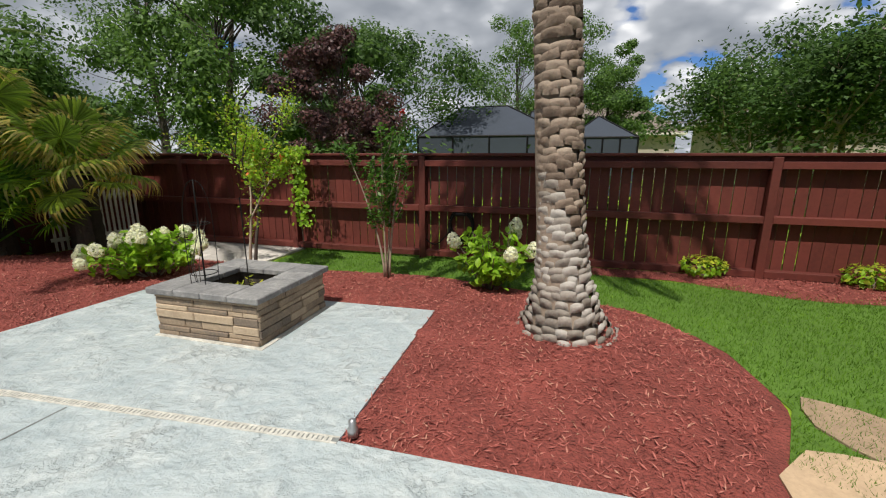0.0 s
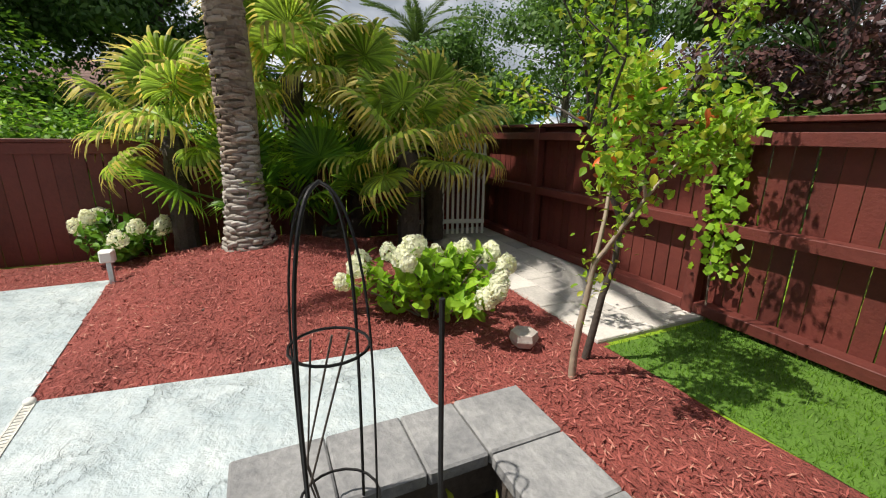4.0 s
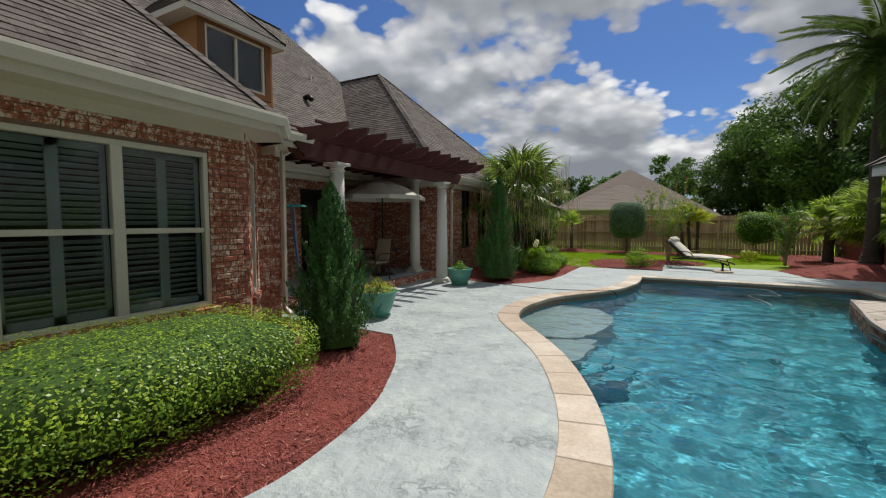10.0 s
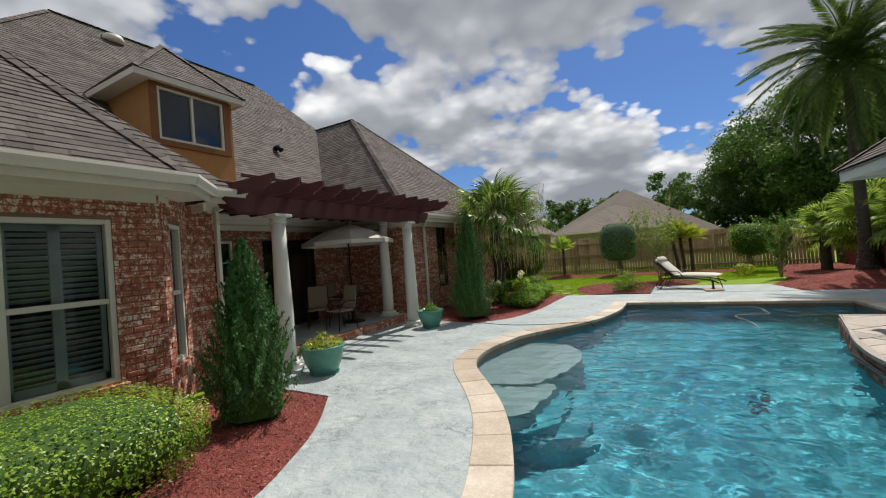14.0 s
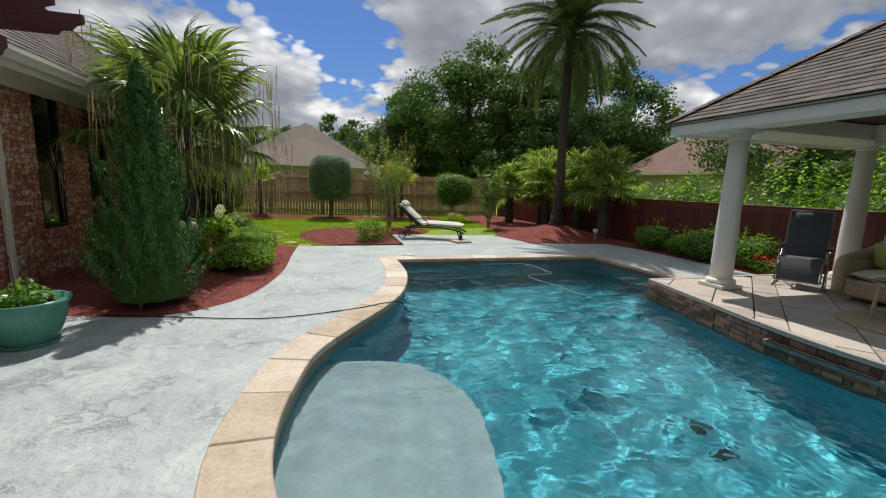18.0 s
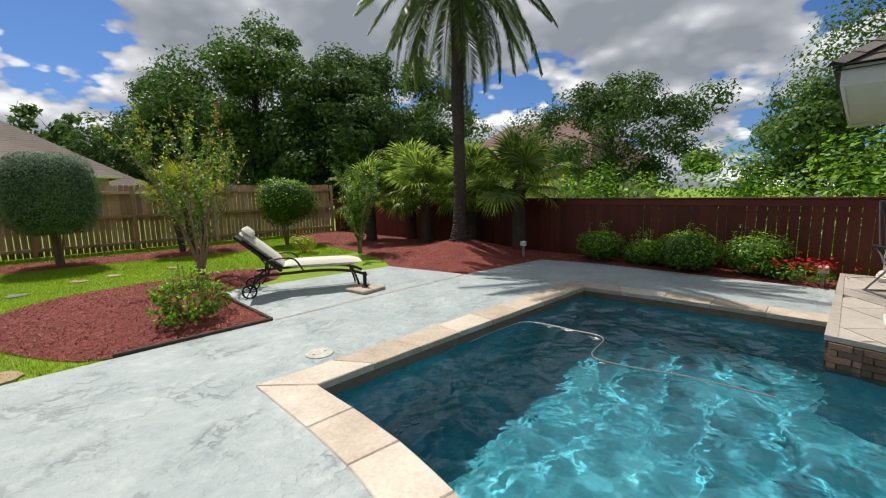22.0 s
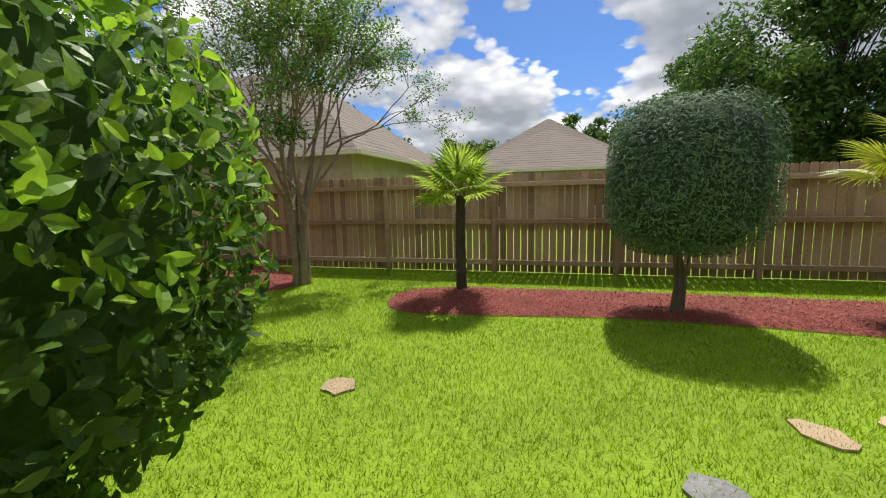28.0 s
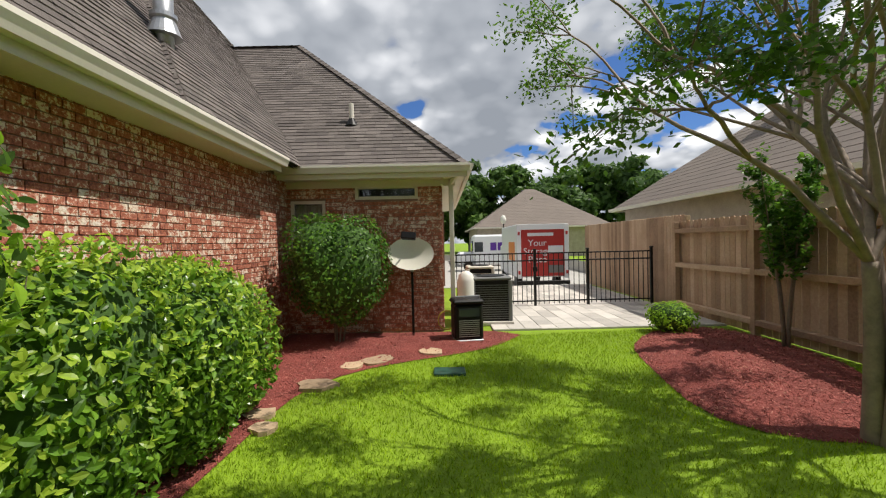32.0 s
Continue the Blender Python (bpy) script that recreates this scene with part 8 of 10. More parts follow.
outlet_post(5.5, 2.05, 0.0, 0.34)
outlet_post(5.32, 17.9, 0.03, 0.36)
outlet_post(5.9, 12.8, 0.0, 0.3)
sk = thing("stick", "fallen bare stick lying on the mulch", "stick")
part("twig", MB().tube([(4.15, 1.15, 0.13), (4.5, 1.05, 0.16), (4.95, 1.25, 0.17), (5.1, 1.2, 0.19)], [0.013, 0.012, 0.01, 0.004], 6), M_BARK_DARK, sk)
for y in (5.7, 7.1):
    fl = thing("fence_light", "small solar cap light on the red fence", "lamp", pose(6.62, y, 1.36), group="fence lights")
    part("stem", MB().bbox((-0.02, -0.02, -0.06), (0.02, 0.02, 0.05), 0.004), M_TRIM, fl)
    part("cap", MB().bbox((-0.05, -0.05, 0.05), (0.05, 0.05, 0.075), 0.008), M_TRIM, fl)
rk = thing("rock", "small pale mossy rock in the mulch", "rock", pose(2.95, -0.95, 0.05))
part("stone", MB().lathe([(0.08, -0.03), (0.105, 0.02), (0.095, 0.07), (0.05, 0.085), (0.0, 0.088)], 6), M_FLAG, rk)

# ---- hose on the red fence, ivy, slatted screen ----
hr = thing("hose_reel", "coiled dark garden hose hung on the red fence", "garden hose", pose(0.02, -2.72, 0.55))
for k in range(9):
    r = 0.17 + 0.012 * (k % 3)
    part("coil", MB().tube([(r * math.cos(t), 0.0 + 0.018 * (k // 3) + 0.01, r * 1.25 * math.sin(t) - 0.01 * k) for t in np.linspace(0, 2 * math.pi, 24)], 0.009, 6), M_METAL, hr)
part("bracket", MB().bbox((-0.09, -0.02, 0.12), (0.09, 0.1, 0.17), 0.01), M_METAL, hr)
part("loose_end", MB().tube(smooth_line3([(0.15, 0.05, -0.1), (0.4, 0.06, -0.35), (0.62, 0.05, -0.2), (0.75, 0.03, 0.15), (0.75, 0.0, 0.2)]), 0.009, 6), M_METAL, hr)
iv = thing("ivy", "bright green ivy climbing a fence post", "climber", pose(2.78, -2.66, 0))
q = rng(531)
n = 420
zz = 0.35 + 1.35 * q.uniform(0, 1, n) ** 0.8
part("leaves", MB().leaves(np.column_stack([q.normal(0, 0.09, n), q.uniform(0.0, 0.09, n), zz]), np.tile((0, 1.0, 0.1), (n, 1)), 0.07, 532, 0.9), L_LIGHT, iv)
part("vine", MB().tube([(0.0, 0.01, -0.03), (0.03, 0.03, 0.6), (-0.03, 0.02, 1.2), (0.02, 0.02, 1.68)], 0.008, 5), M_BARK, iv)
sc = thing("slatted_screen", "white slatted screen panel standing under the palms", "screen", pose(6.05, -2.35, 0.0, rz=75))
for i in range(17):
    part("slat", MB().bbox((i * 0.075, 0, 0.04), (i * 0.075 + 0.036, 0.018, 1.35), 0.003), M_WHITE, sc)
for z in (0.2, 1.15):
    part("rail", MB().bbox((0, 0.019, z), (1.28, 0.045, z + 0.06), 0.003), M_WHITE, sc)

# ---- pavers ----
def paving(name, label, x0, x1, y0, y1, mat, seed, z=0.0, sizes=(0.3, 0.45, 0.6)):
    th = thing(name, label, "paving", kind="structure")
    part("bedding", MB().box((x0, y0, -0.06), (x1, y1, z - 0.006)), M_GROUT, th)
    q = rng(seed)
    y = y0
    while y < y1 - 0.02:
        hh = min(0.3, y1 - y)
        x = x0 - q.uniform(0, 0.2)
        while x < x1 - 0.02:
            w = q.choice(sizes)
            a, b = max(x, x0), min(x + w, x1)
            if b - a > 0.04:
                part("paver", MB().bbox((a + 0.004, y + 0.004, z - 0.04), (b - 0.004, y + hh - 0.004, z + q.uniform(0.004, 0.01)), 0.005), mat, th)
            x += w
        y += hh


paving("path", "grey paver path between mulch and the red fence", 2.8, 6.6, -2.7, -1.5, M_PAVER, 541)
paving("paving_west", "pale concrete paving before the side gate", -20.0, -12.75, 24.3, 28.6, M_PAVER, 542, sizes=(0.45, 0.6, 0.9))
dw = MB().add([(x, y, z) for x, z in ((-20.0, -0.012), (-22.6, -0.7), (-24.0, -0.84), (-60.0, -0.84)) for y in (20.0, 34.0)], [(0, 1, 3, 2), (2, 3, 5, 4), (4, 5, 7, 6)])
dw.add([(-60, 20, -0.03), (-20, 20, -0.03), (-20, 20, -0.9), (-60, 20, -0.9)], [(0, 1, 2, 3)]).add([(-60, 34, -0.03), (-20, 34, -0.03), (-20, 34, -0.9), (-60, 34, -0.9)], [(3, 2, 1, 0)]).add([(-60, 20, -0.03), (-60, 34, -0.03), (-60, 34, -0.9), (-60, 20, -0.9)], [(0, 1, 2, 3)])
struct("driveway", dw, material("drive_concrete", (0.42, 0.40, 0.36), 0.85, var=0.15, scale=0.8, fine=20, bump=0.3, coords="World"), "pale concrete driveway falling to the street beyond the gate", "driveway")
struct("edging", MB().bbox((-2.25, 17.645, -0.03), (-0.64, 17.69, 0.035), 0.008).bbox((-0.66, 17.69, -0.03), (-0.62, 19.9, 0.03), 0.008), M_BARK_DARK, "dark timber edging of the mulch bed", "edging")

# ---- stepping stones ----
for i, (x, y, r, e) in enumerate(((-3.07, 17.9, 0.26, 0.7), (-3.42, 18.4, 0.24, 0.5), (-3.82, 18.7, 0.1, 0.8), (-3.9, 19.4, 0.24, 0.45), (-3.7, 20.1, 0.2, 0.5), (-3.95, 20.75, 0.2, 0.7), (-4.5, 21.65, 0.22, 0.8),
                                  (-3.0, 22.45, 0.2, 0.9), (-2.15, 23.2, 0.22, 0.5), (-1.58, 23.4, 0.2, 0.5), (-0.49, 23.45, 0.2, 0.5), (-5.56, 23.15, 0.2, 0.8), (-3.2, 0.74, 0.33, 0.5), (-2.85, 1.28, 0.33, 0.6),
                                  (-10.0, 21.9, 0.24, 0.6), (-10.75, 22.1, 0.22, 0.7), (-10.95, 22.45, 0.24, 0.7), (-9.2, 21.6, 0.16, 0.7), (-8.9, 21.75, 0.14, 0.7), (-11.35, 23.2, 0.2, 0.7))):
    q = rng(560 + i)
    k = 11
    rot = q.uniform(0, 3.1)
    pts = []
    for j in range(k):
        a = 2 * math.pi * j / k
        rr = r * (0.8 if i < 12 else 1.0) * q.uniform(0.78, 1.14)
        u, v = rr * math.cos(a), rr * math.sin(a) * (0.5 + e * 0.5)
        pts.append((x + u * math.cos(rot) - v * math.sin(rot), y + u * math.sin(rot) + v * math.cos(rot)))
    ob = part("stepping_stone", MB().prism(pts, -0.05, -0.01 if i < 14 else 0.014), M_STEP if i != 7 else M_SLATE, None)
    tagged(ob, "flat tan sandstone stepping stone set in grass" if i not in (7,) and i < 14 else ("dark grey stepping stone set in the lawn" if i == 7 else "flat orange sandstone slab lying on mulch"), "stepping stone", "stepping stones")
lid = thing("valve_box", "green plastic irrigation valve lid in the lawn", "valve box", pose(-10.4, 23.45, 0.0))
part("lid", MB().bbox((-0.13, -0.2, -0.05), (0.13, 0.2, 0.012), 0.01), material("green_plastic", (0.03, 0.09, 0.06), 0.5), lid)

# ---- pots ----
def pot(x, y, r, h, mat, label, seed, leaf=L_MID, spread=0.3, twigs=4, flower=None):
    th = thing("plant_pot", label, "plant pot", pose(x, y, 0.0))
    part("vessel", MB().lathe([(r * 0.55, 0.0), (r * 0.62, 0.02), (r * 0.82, h * 0.35), (r * 0.97, h * 0.72), (r * 0.98, h * 0.86), (r * 1.06, h * 0.92), (r * 1.07, h), (r * 0.97, h), (r * 0.93, h * 0.9), (0.0, h * 0.88)], 32), mat, th, smooth=True)
    part("saucer", MB().lathe([(r * 0.62, -0.0), (r * 0.72, 0.012), (r * 0.72, 0.03), (r * 0.6, 0.03)], 24), mat, th)
    part("soil", MB().lathe([(r * 0.92, h * 0.87), (r * 0.5, h * 0.92), (0.0, h * 0.93)], 20), M_SOIL, th)
    q = rng(seed)
    n = 420
    a, rr = q.uniform(0, 6.28, n), spread * np.sqrt(q.uniform(0, 1, n))
    p = np.column_stack([rr * np.cos(a), rr * np.sin(a), h * 0.95 + 0.2 * q.uniform(0, 1, n) * (1.3 - rr / spread)])
    part("foliage", MB().leaves(p, np.column_stack([np.cos(a) * 0.5, np.sin(a) * 0.5, np.ones(n)]), 0.065, seed + 1, 0.4), leaf, th)
    if flower:
        part("blooms", MB().leaves(p[:60] + (0, 0, 0.06), np.tile((0, 0, 1.0), (60, 1)), 0.04, seed + 2, 0.9), flower, th, "small pale blooms")
    tw = MB()
    for i in range(twigs):
        a = q.uniform(0, 6.28)
        tw.tube([(0.06 * math.cos(a), 0.06 * math.sin(a), h * 0.9), (0.1 * math.cos(a), 0.1 * math.sin(a), h + 0.42)], [0.004, 0.002], 4)
    part("twigs", tw, M_BARK_DARK, th)
    return th


pot(-4.94, 7.9, 0.33, 0.44, M_CELADON, "glazed celadon-green pot of low flowering plants", 571, L_YELLOW, 0.32, 3, L_YELLOW)
pot(-5.22, 11.75, 0.31, 0.42, M_CELADON, "glazed celadon-green pot with a sparse leafy plant", 572, L_MID, 0.2, 5)
pot(-4.68, 18.66, 0.2, 0.24, M_METAL, "empty black plastic nursery pot on mulch", 573, L_MID, 0.06, 0)

# ---- seating under the gazebo ----
M_WICKER = material("tan_wicker", (0.46, 0.37, 0.25), 0.8, var=0.3, scale=18, fine=90, bump=0.9, bump_scale=110)
M_CUSH = material("floral_cushion", (0.46, 0.44, 0.30), 0.9, var=0.45, scale=9, fine=28, bump=0.2)
M_CUSH_L = material("cream_cushion", (0.66, 0.62, 0.49), 0.9, var=0.2, scale=6, fine=40, bump=0.2)
M_PILLOW = material("green_pillow", (0.36, 0.42, 0.13), 0.85, var=0.2, scale=8, fine=50, bump=0.2)


def pillow(mb, c, s, rot=None, puff=0.5):
    """A soft rounded cushion of size s at c."""
    k = 9
    vs, fs = [], []
    for sgn in (1, -1):
        for i in range(k):
            for j in range(k):
                u, v = -1 + 2 * i / (k - 1), -1 + 2 * j / (k - 1)
                z = sgn * ((1 - u ** 4) * (1 - v ** 4)) ** 0.5 * (1 - 0.25 * (1 - puff) * (u * u + v * v))
                vs.append(Vector((u * s[0] / 2 * (1 - 0.03 * v * v), v * s[1] / 2 * (1 - 0.03 * u * u), z * s[2] / 2)))
        o = 0 if sgn > 0 else k * k
        for i in range(k - 1):
            for j in range(k - 1):
                f = (o + i * k + j, o + (i + 1) * k + j, o + (i + 1) * k + j + 1, o + i * k + j + 1)
                fs.append(f if sgn > 0 else f[::-1])
    M = Matrix.Translation(c) @ (rot or Matrix.Identity(4))
    mb.add([tuple(M @ v) for v in vs], fs)
    return mb


sofa = thing("wicker_sofa", "tan wicker sofa with floral cushions and green pillows", "sofa", pose(4.85, 10.12, PT, rz=90))
# local: x along the sofa, y to the front
part("base", MB().bbox((-1.05, -0.42, 0.06), (1.05, 0.42, 0.30), 0.03), M_WICKER, sofa)
for fx, fy in ((-0.95, -0.34), (0.95, -0.34), (-0.95, 0.34), (0.95, 0.34)):
    part("foot", MB().bbox((fx - 0.04, fy - 0.04, 0.0), (fx + 0.04, fy + 0.04, 0.065), 0.008), M_WICKER, sofa)
part("back", MB().bbox((-0.98, -0.46, 0.30), (0.98, -0.32, 0.80), 0.05), M_WICKER, sofa)
for s in (-1, 1):
    arm = MB().tube(smooth_line3([(s * 1.02, -0.42, 0.78), (s * 1.06, -0.2, 0.66), (s * 1.07, 0.2, 0.58), (s * 1.05, 0.42, 0.5), (s * 1.04, 0.45, 0.1)]), 0.07, 10)
    part("arm", arm, M_WICKER, sofa, smooth=True)
    part("arm_panel", MB().bbox((s * 1.02 - 0.03, -0.42, 0.1), (s * 1.02 + 0.03, 0.42, 0.55), 0.02), M_WICKER, sofa)
for i in range(3):
    part("seat_cushion", pillow(MB(), (-0.65 + 0.65 * i, 0.06, 0.37), (0.64, 0.74, 0.17)), M_CUSH_L, sofa, "striped cream seat cushion", True)
    part("back_cushion", pillow(MB(), (-0.65 + 0.65 * i, -0.22, 0.66), (0.62, 0.52, 0.2), Matrix.Rotation(radians(78), 4, "X")), M_CUSH, sofa, "floral green and tan back cushion", True)
for x, a in ((-0.72, 12), (0.72, -10)):
    pl = thing("throw_pillow", "olive-green throw pillow on the wicker sofa", "pillow", sofa.matrix_world @ pose(x, 0.02, 0.60, 62, a, 0))
    part("cover", pillow(MB(), (0, 0, 0), (0.42, 0.42, 0.15)), M_PILLOW, pl, smooth=True)
tb = thing("side_table", "small square wicker table with a glass top", "table", pose(3.75, 10.05, PT))
for sx in (-1, 1):
    for sy in (-1, 1):
        part("leg", MB().tube([(sx * 0.24, sy * 0.24, 0.0), (sx * 0.22, sy * 0.22, 0.48)], [0.022, 0.02], 8), M_WICKER, tb)
part("apron", MB().bbox((-0.25, -0.25, 0.42), (0.25, 0.25, 0.49), 0.012), M_WICKER, tb)
part("tabletop", MB().bbox((-0.29, -0.29, 0.49), (0.29, 0.29, 0.51), 0.006), M_PANE, tb, "clear glass top")
part("shelf", MB().bbox((-0.21, -0.21, 0.15), (0.21, 0.21, 0.17), 0.004), M_WICKER, tb)
rg = thing("rug", "round woven straw mat on the flagstones", "rug", pose(3.68, 10.02, PT))
part("mat", MB().lathe([(0.62, 0.0), (0.62, 0.01), (0.6, 0.014), (0.0, 0.014)], 36), M_WICKER, rg)
M_SLING = material("grey_sling_fabric", (0.075, 0.085, 0.10), 0.75, var=0.2, scale=10, fine=80, bump=0.3)
M_STEEL = material("grey_tube_steel", (0.22, 0.22, 0.23), 0.4, 0.7, var=0.15, bump=0.05)


def recliner(x, y, rz, label, back_tilt=20, dark=False):
    """A folding lounge chair: tube frame, laced sling, crossed legs and arm rests. Faces +y."""
    th = thing("folding_recliner", label, "chair", pose(x, y, PT, rz=rz))
    fr = M_METAL if dark else M_STEEL
    t = radians(back_tilt)
    sb, st_ = Vector((0, -0.18, 0.42)), Vector((0, 0.32, 0.46))
    top = sb + Vector((0, -math.sin(t), math.cos(t))) * 0.78
    foot = st_ + Vector((0, 0.16, -0.34))
    for s in (-0.27, 0.27):
        part("frame_rail", MB().tube(smooth_line3([(s, top.y, top.z), (s, sb.y, sb.z), (s, st_.y, st_.z), (s, foot.y, foot.z)]), 0.013, 8), fr, th)
        part("leg", MB().tube([(s * 1.1, -0.42, 0.01), (s * 1.1, 0.2, 0.58)], 0.012, 8), fr, th)
        part("leg", MB().tube([(s * 1.1, 0.36, 0.01), (s * 1.1, -0.3, 0.62)], 0.012, 8), fr, th)
        part("foot_rail", MB().tube([(s * 1.1, -0.44, 0.013), (s * 1.1, 0.4, 0.013)], 0.012, 8), fr, th)
        part("armrest", MB().bbox((s * 1.12 - 0.03, -0.34, 0.6), (s * 1.12 + 0.03, 0.26, 0.63), 0.01), M_METAL, th)
    part("top_rail", MB().tube([(-0.27, top.y, top.z), (0.27, top.y, top.z)], 0.013, 8), fr, th)
    part("foot_bar", MB().tube([(-0.27, foot.y, foot.z), (0.27, foot.y, foot.z)], 0.013, 8), fr, th)
    part("cross_bar", MB().tube([(-0.3, -0.42, 0.013), (0.3, -0.42, 0.013)], 0.012, 8), fr, th)

    def panel(a, b, w):
        a, b = Vector(a), Vector(b)
        k = 6
        vs = []
        for i in range(k + 1):
            p = a.lerp(b, i / k)
            sag = 0.03 * math.sin(math.pi * i / k)
            nrm = (b - a).cross(Vector((1, 0, 0))).normalized()
            p = p + nrm * sag
            vs += [(-w, p.y, p.z), (w, p.y, p.z), (w, p.y - 0.006, p.z - 0.006), (-w, p.y - 0.006, p.z - 0.006)]
        f = []
        for i in range(k):
            o = i * 4
            f += [(o, o + 1, o + 5, o + 4), (o + 2, o + 3, o + 7, o + 6), (o + 1, o + 2, o + 6, o + 5), (o + 3, o, o + 4, o + 7)]
        return MB().add(vs, f)
    part("back_sling", panel(sb, top, 0.25), M_SLING, th, "dark grey back sling")
    part("seat_sling", panel(st_, sb, 0.25), M_SLING, th)
    part("foot_sling", panel(foot, st_, 0.25), M_SLING, th)
    part("headrest", pillow(MB(), (0, top.y + 0.04, top.z - 0.1), (0.42, 0.16, 0.06), Matrix.Rotation(t + radians(90), 4, "X")), M_SLING, th, smooth=True)
    return th


recliner(4.8, 11.9, 118, "grey folding recliner chair standing upright near a column", 14)
recliner(4.2, 8.6, 100, "dark folding recliner tipped back on the flagstones", 62, True)

# ---- chaise on the far patio ----
ch = thing("chaise_lounge", "bronze metal chaise lounge with a cream cushion", "lounge chair", pose(0.45, 19.0, 0.0, rz=-25))
M_BRONZE = material("bronze_metal", (0.055, 0.04, 0.03), 0.45, 0.7, var=0.3, bump=0.1)
for s in (-0.29, 0.29):
    part("side_rail", MB().tube(smooth_line3([(-0.72, s, 0.33), (-0.3, s, 0.34), (0.3, s, 0.35), (0.8, s, 0.29), (1.02, s, 0.2)]), 0.024, 8), M_BRONZE, ch)
    part("leg", MB().tube(smooth_line3([(0.78, s, 0.36), (0.84, s, 0.2), (0.9, s, 0.0)]), 0.017, 8), M_BRONZE, ch)
    part("rear_leg", MB().tube(smooth_line3([(-0.55, s, 0.36), (-0.72, s, 0.22), (-0.8, s, 0.1)]), 0.016, 8), M_BRONZE, ch)
    part("arm", MB().tube(smooth_line3([(-0.55, s * 1.1, 0.36), (-0.5, s * 1.15, 0.56), (-0.15, s * 1.15, 0.58), (0.0, s * 1.1, 0.38)]), 0.014, 8), M_BRONZE, ch)
    wh = part("wheel", MB().tube([(-0.8 + 0.1 * math.cos(t), s * 1.08, 0.1 + 0.1 * math.sin(t)) for t in np.linspace(0, 2 * math.pi, 24)], 0.014, 6), M_METAL, ch)
    for k in range(6):
        part("spoke", MB().tube([(-0.8, s * 1.08, 0.1), (-0.8 + 0.1 * math.cos(k * 1.047), s * 1.08, 0.1 + 0.1 * math.sin(k * 1.047))], 0.006, 5), M_METAL, wh)
part("axle", MB().tube([(-0.8, -0.31, 0.1), (-0.8, 0.31, 0.1)], 0.01, 6), M_METAL, ch)
bt = Matrix.Translation((-0.3, 0, 0.40)) @ Matrix.Rotation(radians(42), 4, "Y")
for s in (-0.27, 0.27):
    part("back_rail", MB().tube([tuple(bt @ Vector((0, s, -0.03))), tuple(bt @ Vector((-0.86, s, -0.03)))], 0.022, 8), M_BRONZE, ch)
part("back_panel", MB().bbox((-0.86, -0.26, -0.03), (0.0, 0.26, -0.012), 0.006, bt), M_SLING, ch, "dark woven back panel")
for s in (-0.29, 0.29):
    part("strut", MB().tube(smooth_line3([(-0.62, s * 0.9, 0.2), (-0.5, s * 0.9, 0.4), (-0.62, s * 0.9, 0.62)]), 0.012, 6), M_BRONZE, ch)
M_CREAM = material("cream_canvas", (0.72, 0.69, 0.60), 0.85, var=0.08, scale=5, fine=50, bump=0.25)
part("seat_cushion", pillow(MB(), (0.33, 0, 0.45), (1.28, 0.56, 0.13), Matrix.Rotation(radians(1), 4, "Y"), 1.0), M_CREAM, ch, "cream seat cushion", True)
part("back_cushion", pillow(MB(), tuple(bt @ Vector((-0.42, 0, 0.06))), (0.86, 0.56, 0.13), Matrix.Rotation(radians(42), 4, "Y"), 1.0), M_CREAM, ch, "raised cream back cushion", True)
part("head_roll", pillow(MB(), tuple(bt @ Vector((-0.76, 0, 0.13))), (0.2, 0.5, 0.12), Matrix.Rotation(radians(42), 4, "Y"), 1.0), M_CREAM, ch, smooth=True)
ub = thing("umbrella_base", "square tan umbrella base with a short dark stub", "umbrella base", pose(1.08, 18.12, 0.0, rz=8))
part("slab", MB().bbox((-0.24, -0.24, 0.0), (0.24, 0.24, 0.055), 0.012), M_COPING, ub)
part("stub", MB().lathe([(0.03, 0.05), (0.03, 0.3), (0.024, 0.31), (0.0, 0.31)], 14), M_METAL, ub)
part("collar", MB().lathe([(0.055, 0.055), (0.055, 0.07), (0.03, 0.09)], 14), M_METAL, ub)

# ---- porch furniture ----
um = thing("patio_umbrella", "cream patio umbrella open over a porch table", "umbrella", pose(-7.45, 11.5, 0.15))
can = MB()
k = 8
vs = [(0, 0, 2.62)]
for i in range(k):
    a = 2 * math.pi * i / k
    vs += [(0.62 * math.cos(a), 0.62 * math.sin(a), 2.42), (1.2 * math.cos(a), 1.2 * math.sin(a), 2.14)]
can.add(vs, [(0, 1 + 2 * i, 1 + 2 * ((i + 1) % k)) for i in range(k)] + [(1 + 2 * i, 2 + 2 * i, 2 + 2 * ((i + 1) % k), 1 + 2 * ((i + 1) % k)) for i in range(k)])
part("canopy", can, M_CREAM, um, "cream canvas canopy")
val = MB()
for i in range(k):
    a, b = 2 * math.pi * i / k, 2 * math.pi * (i + 1) / k
    val.add([(1.2 * math.cos(a), 1.2 * math.sin(a), 2.14), (1.2 * math.cos(b), 1.2 * math.sin(b), 2.14), (1.2 * math.cos(b), 1.2 * math.sin(b), 2.04), (1.2 * math.cos(a), 1.2 * math.sin(a), 2.04)], [(0, 1, 2, 3)])
part("valance", val, M_CREAM, um)
part("pole", MB().tube([(0, 0, 0.0), (0, 0, 2.68)], 0.02, 10), M_BRONZE, um)
for i in range(k):
    a = 2 * math.pi * i / k
    part("rib", MB().tube([(0, 0, 2.58), (1.19 * math.cos(a), 1.19 * math.sin(a), 2.12)], 0.006, 5), M_BRONZE, um)
dt_ = thing("patio_table", "round dark patio table on the porch", "table", pose(-7.45, 11.5, 0.15))
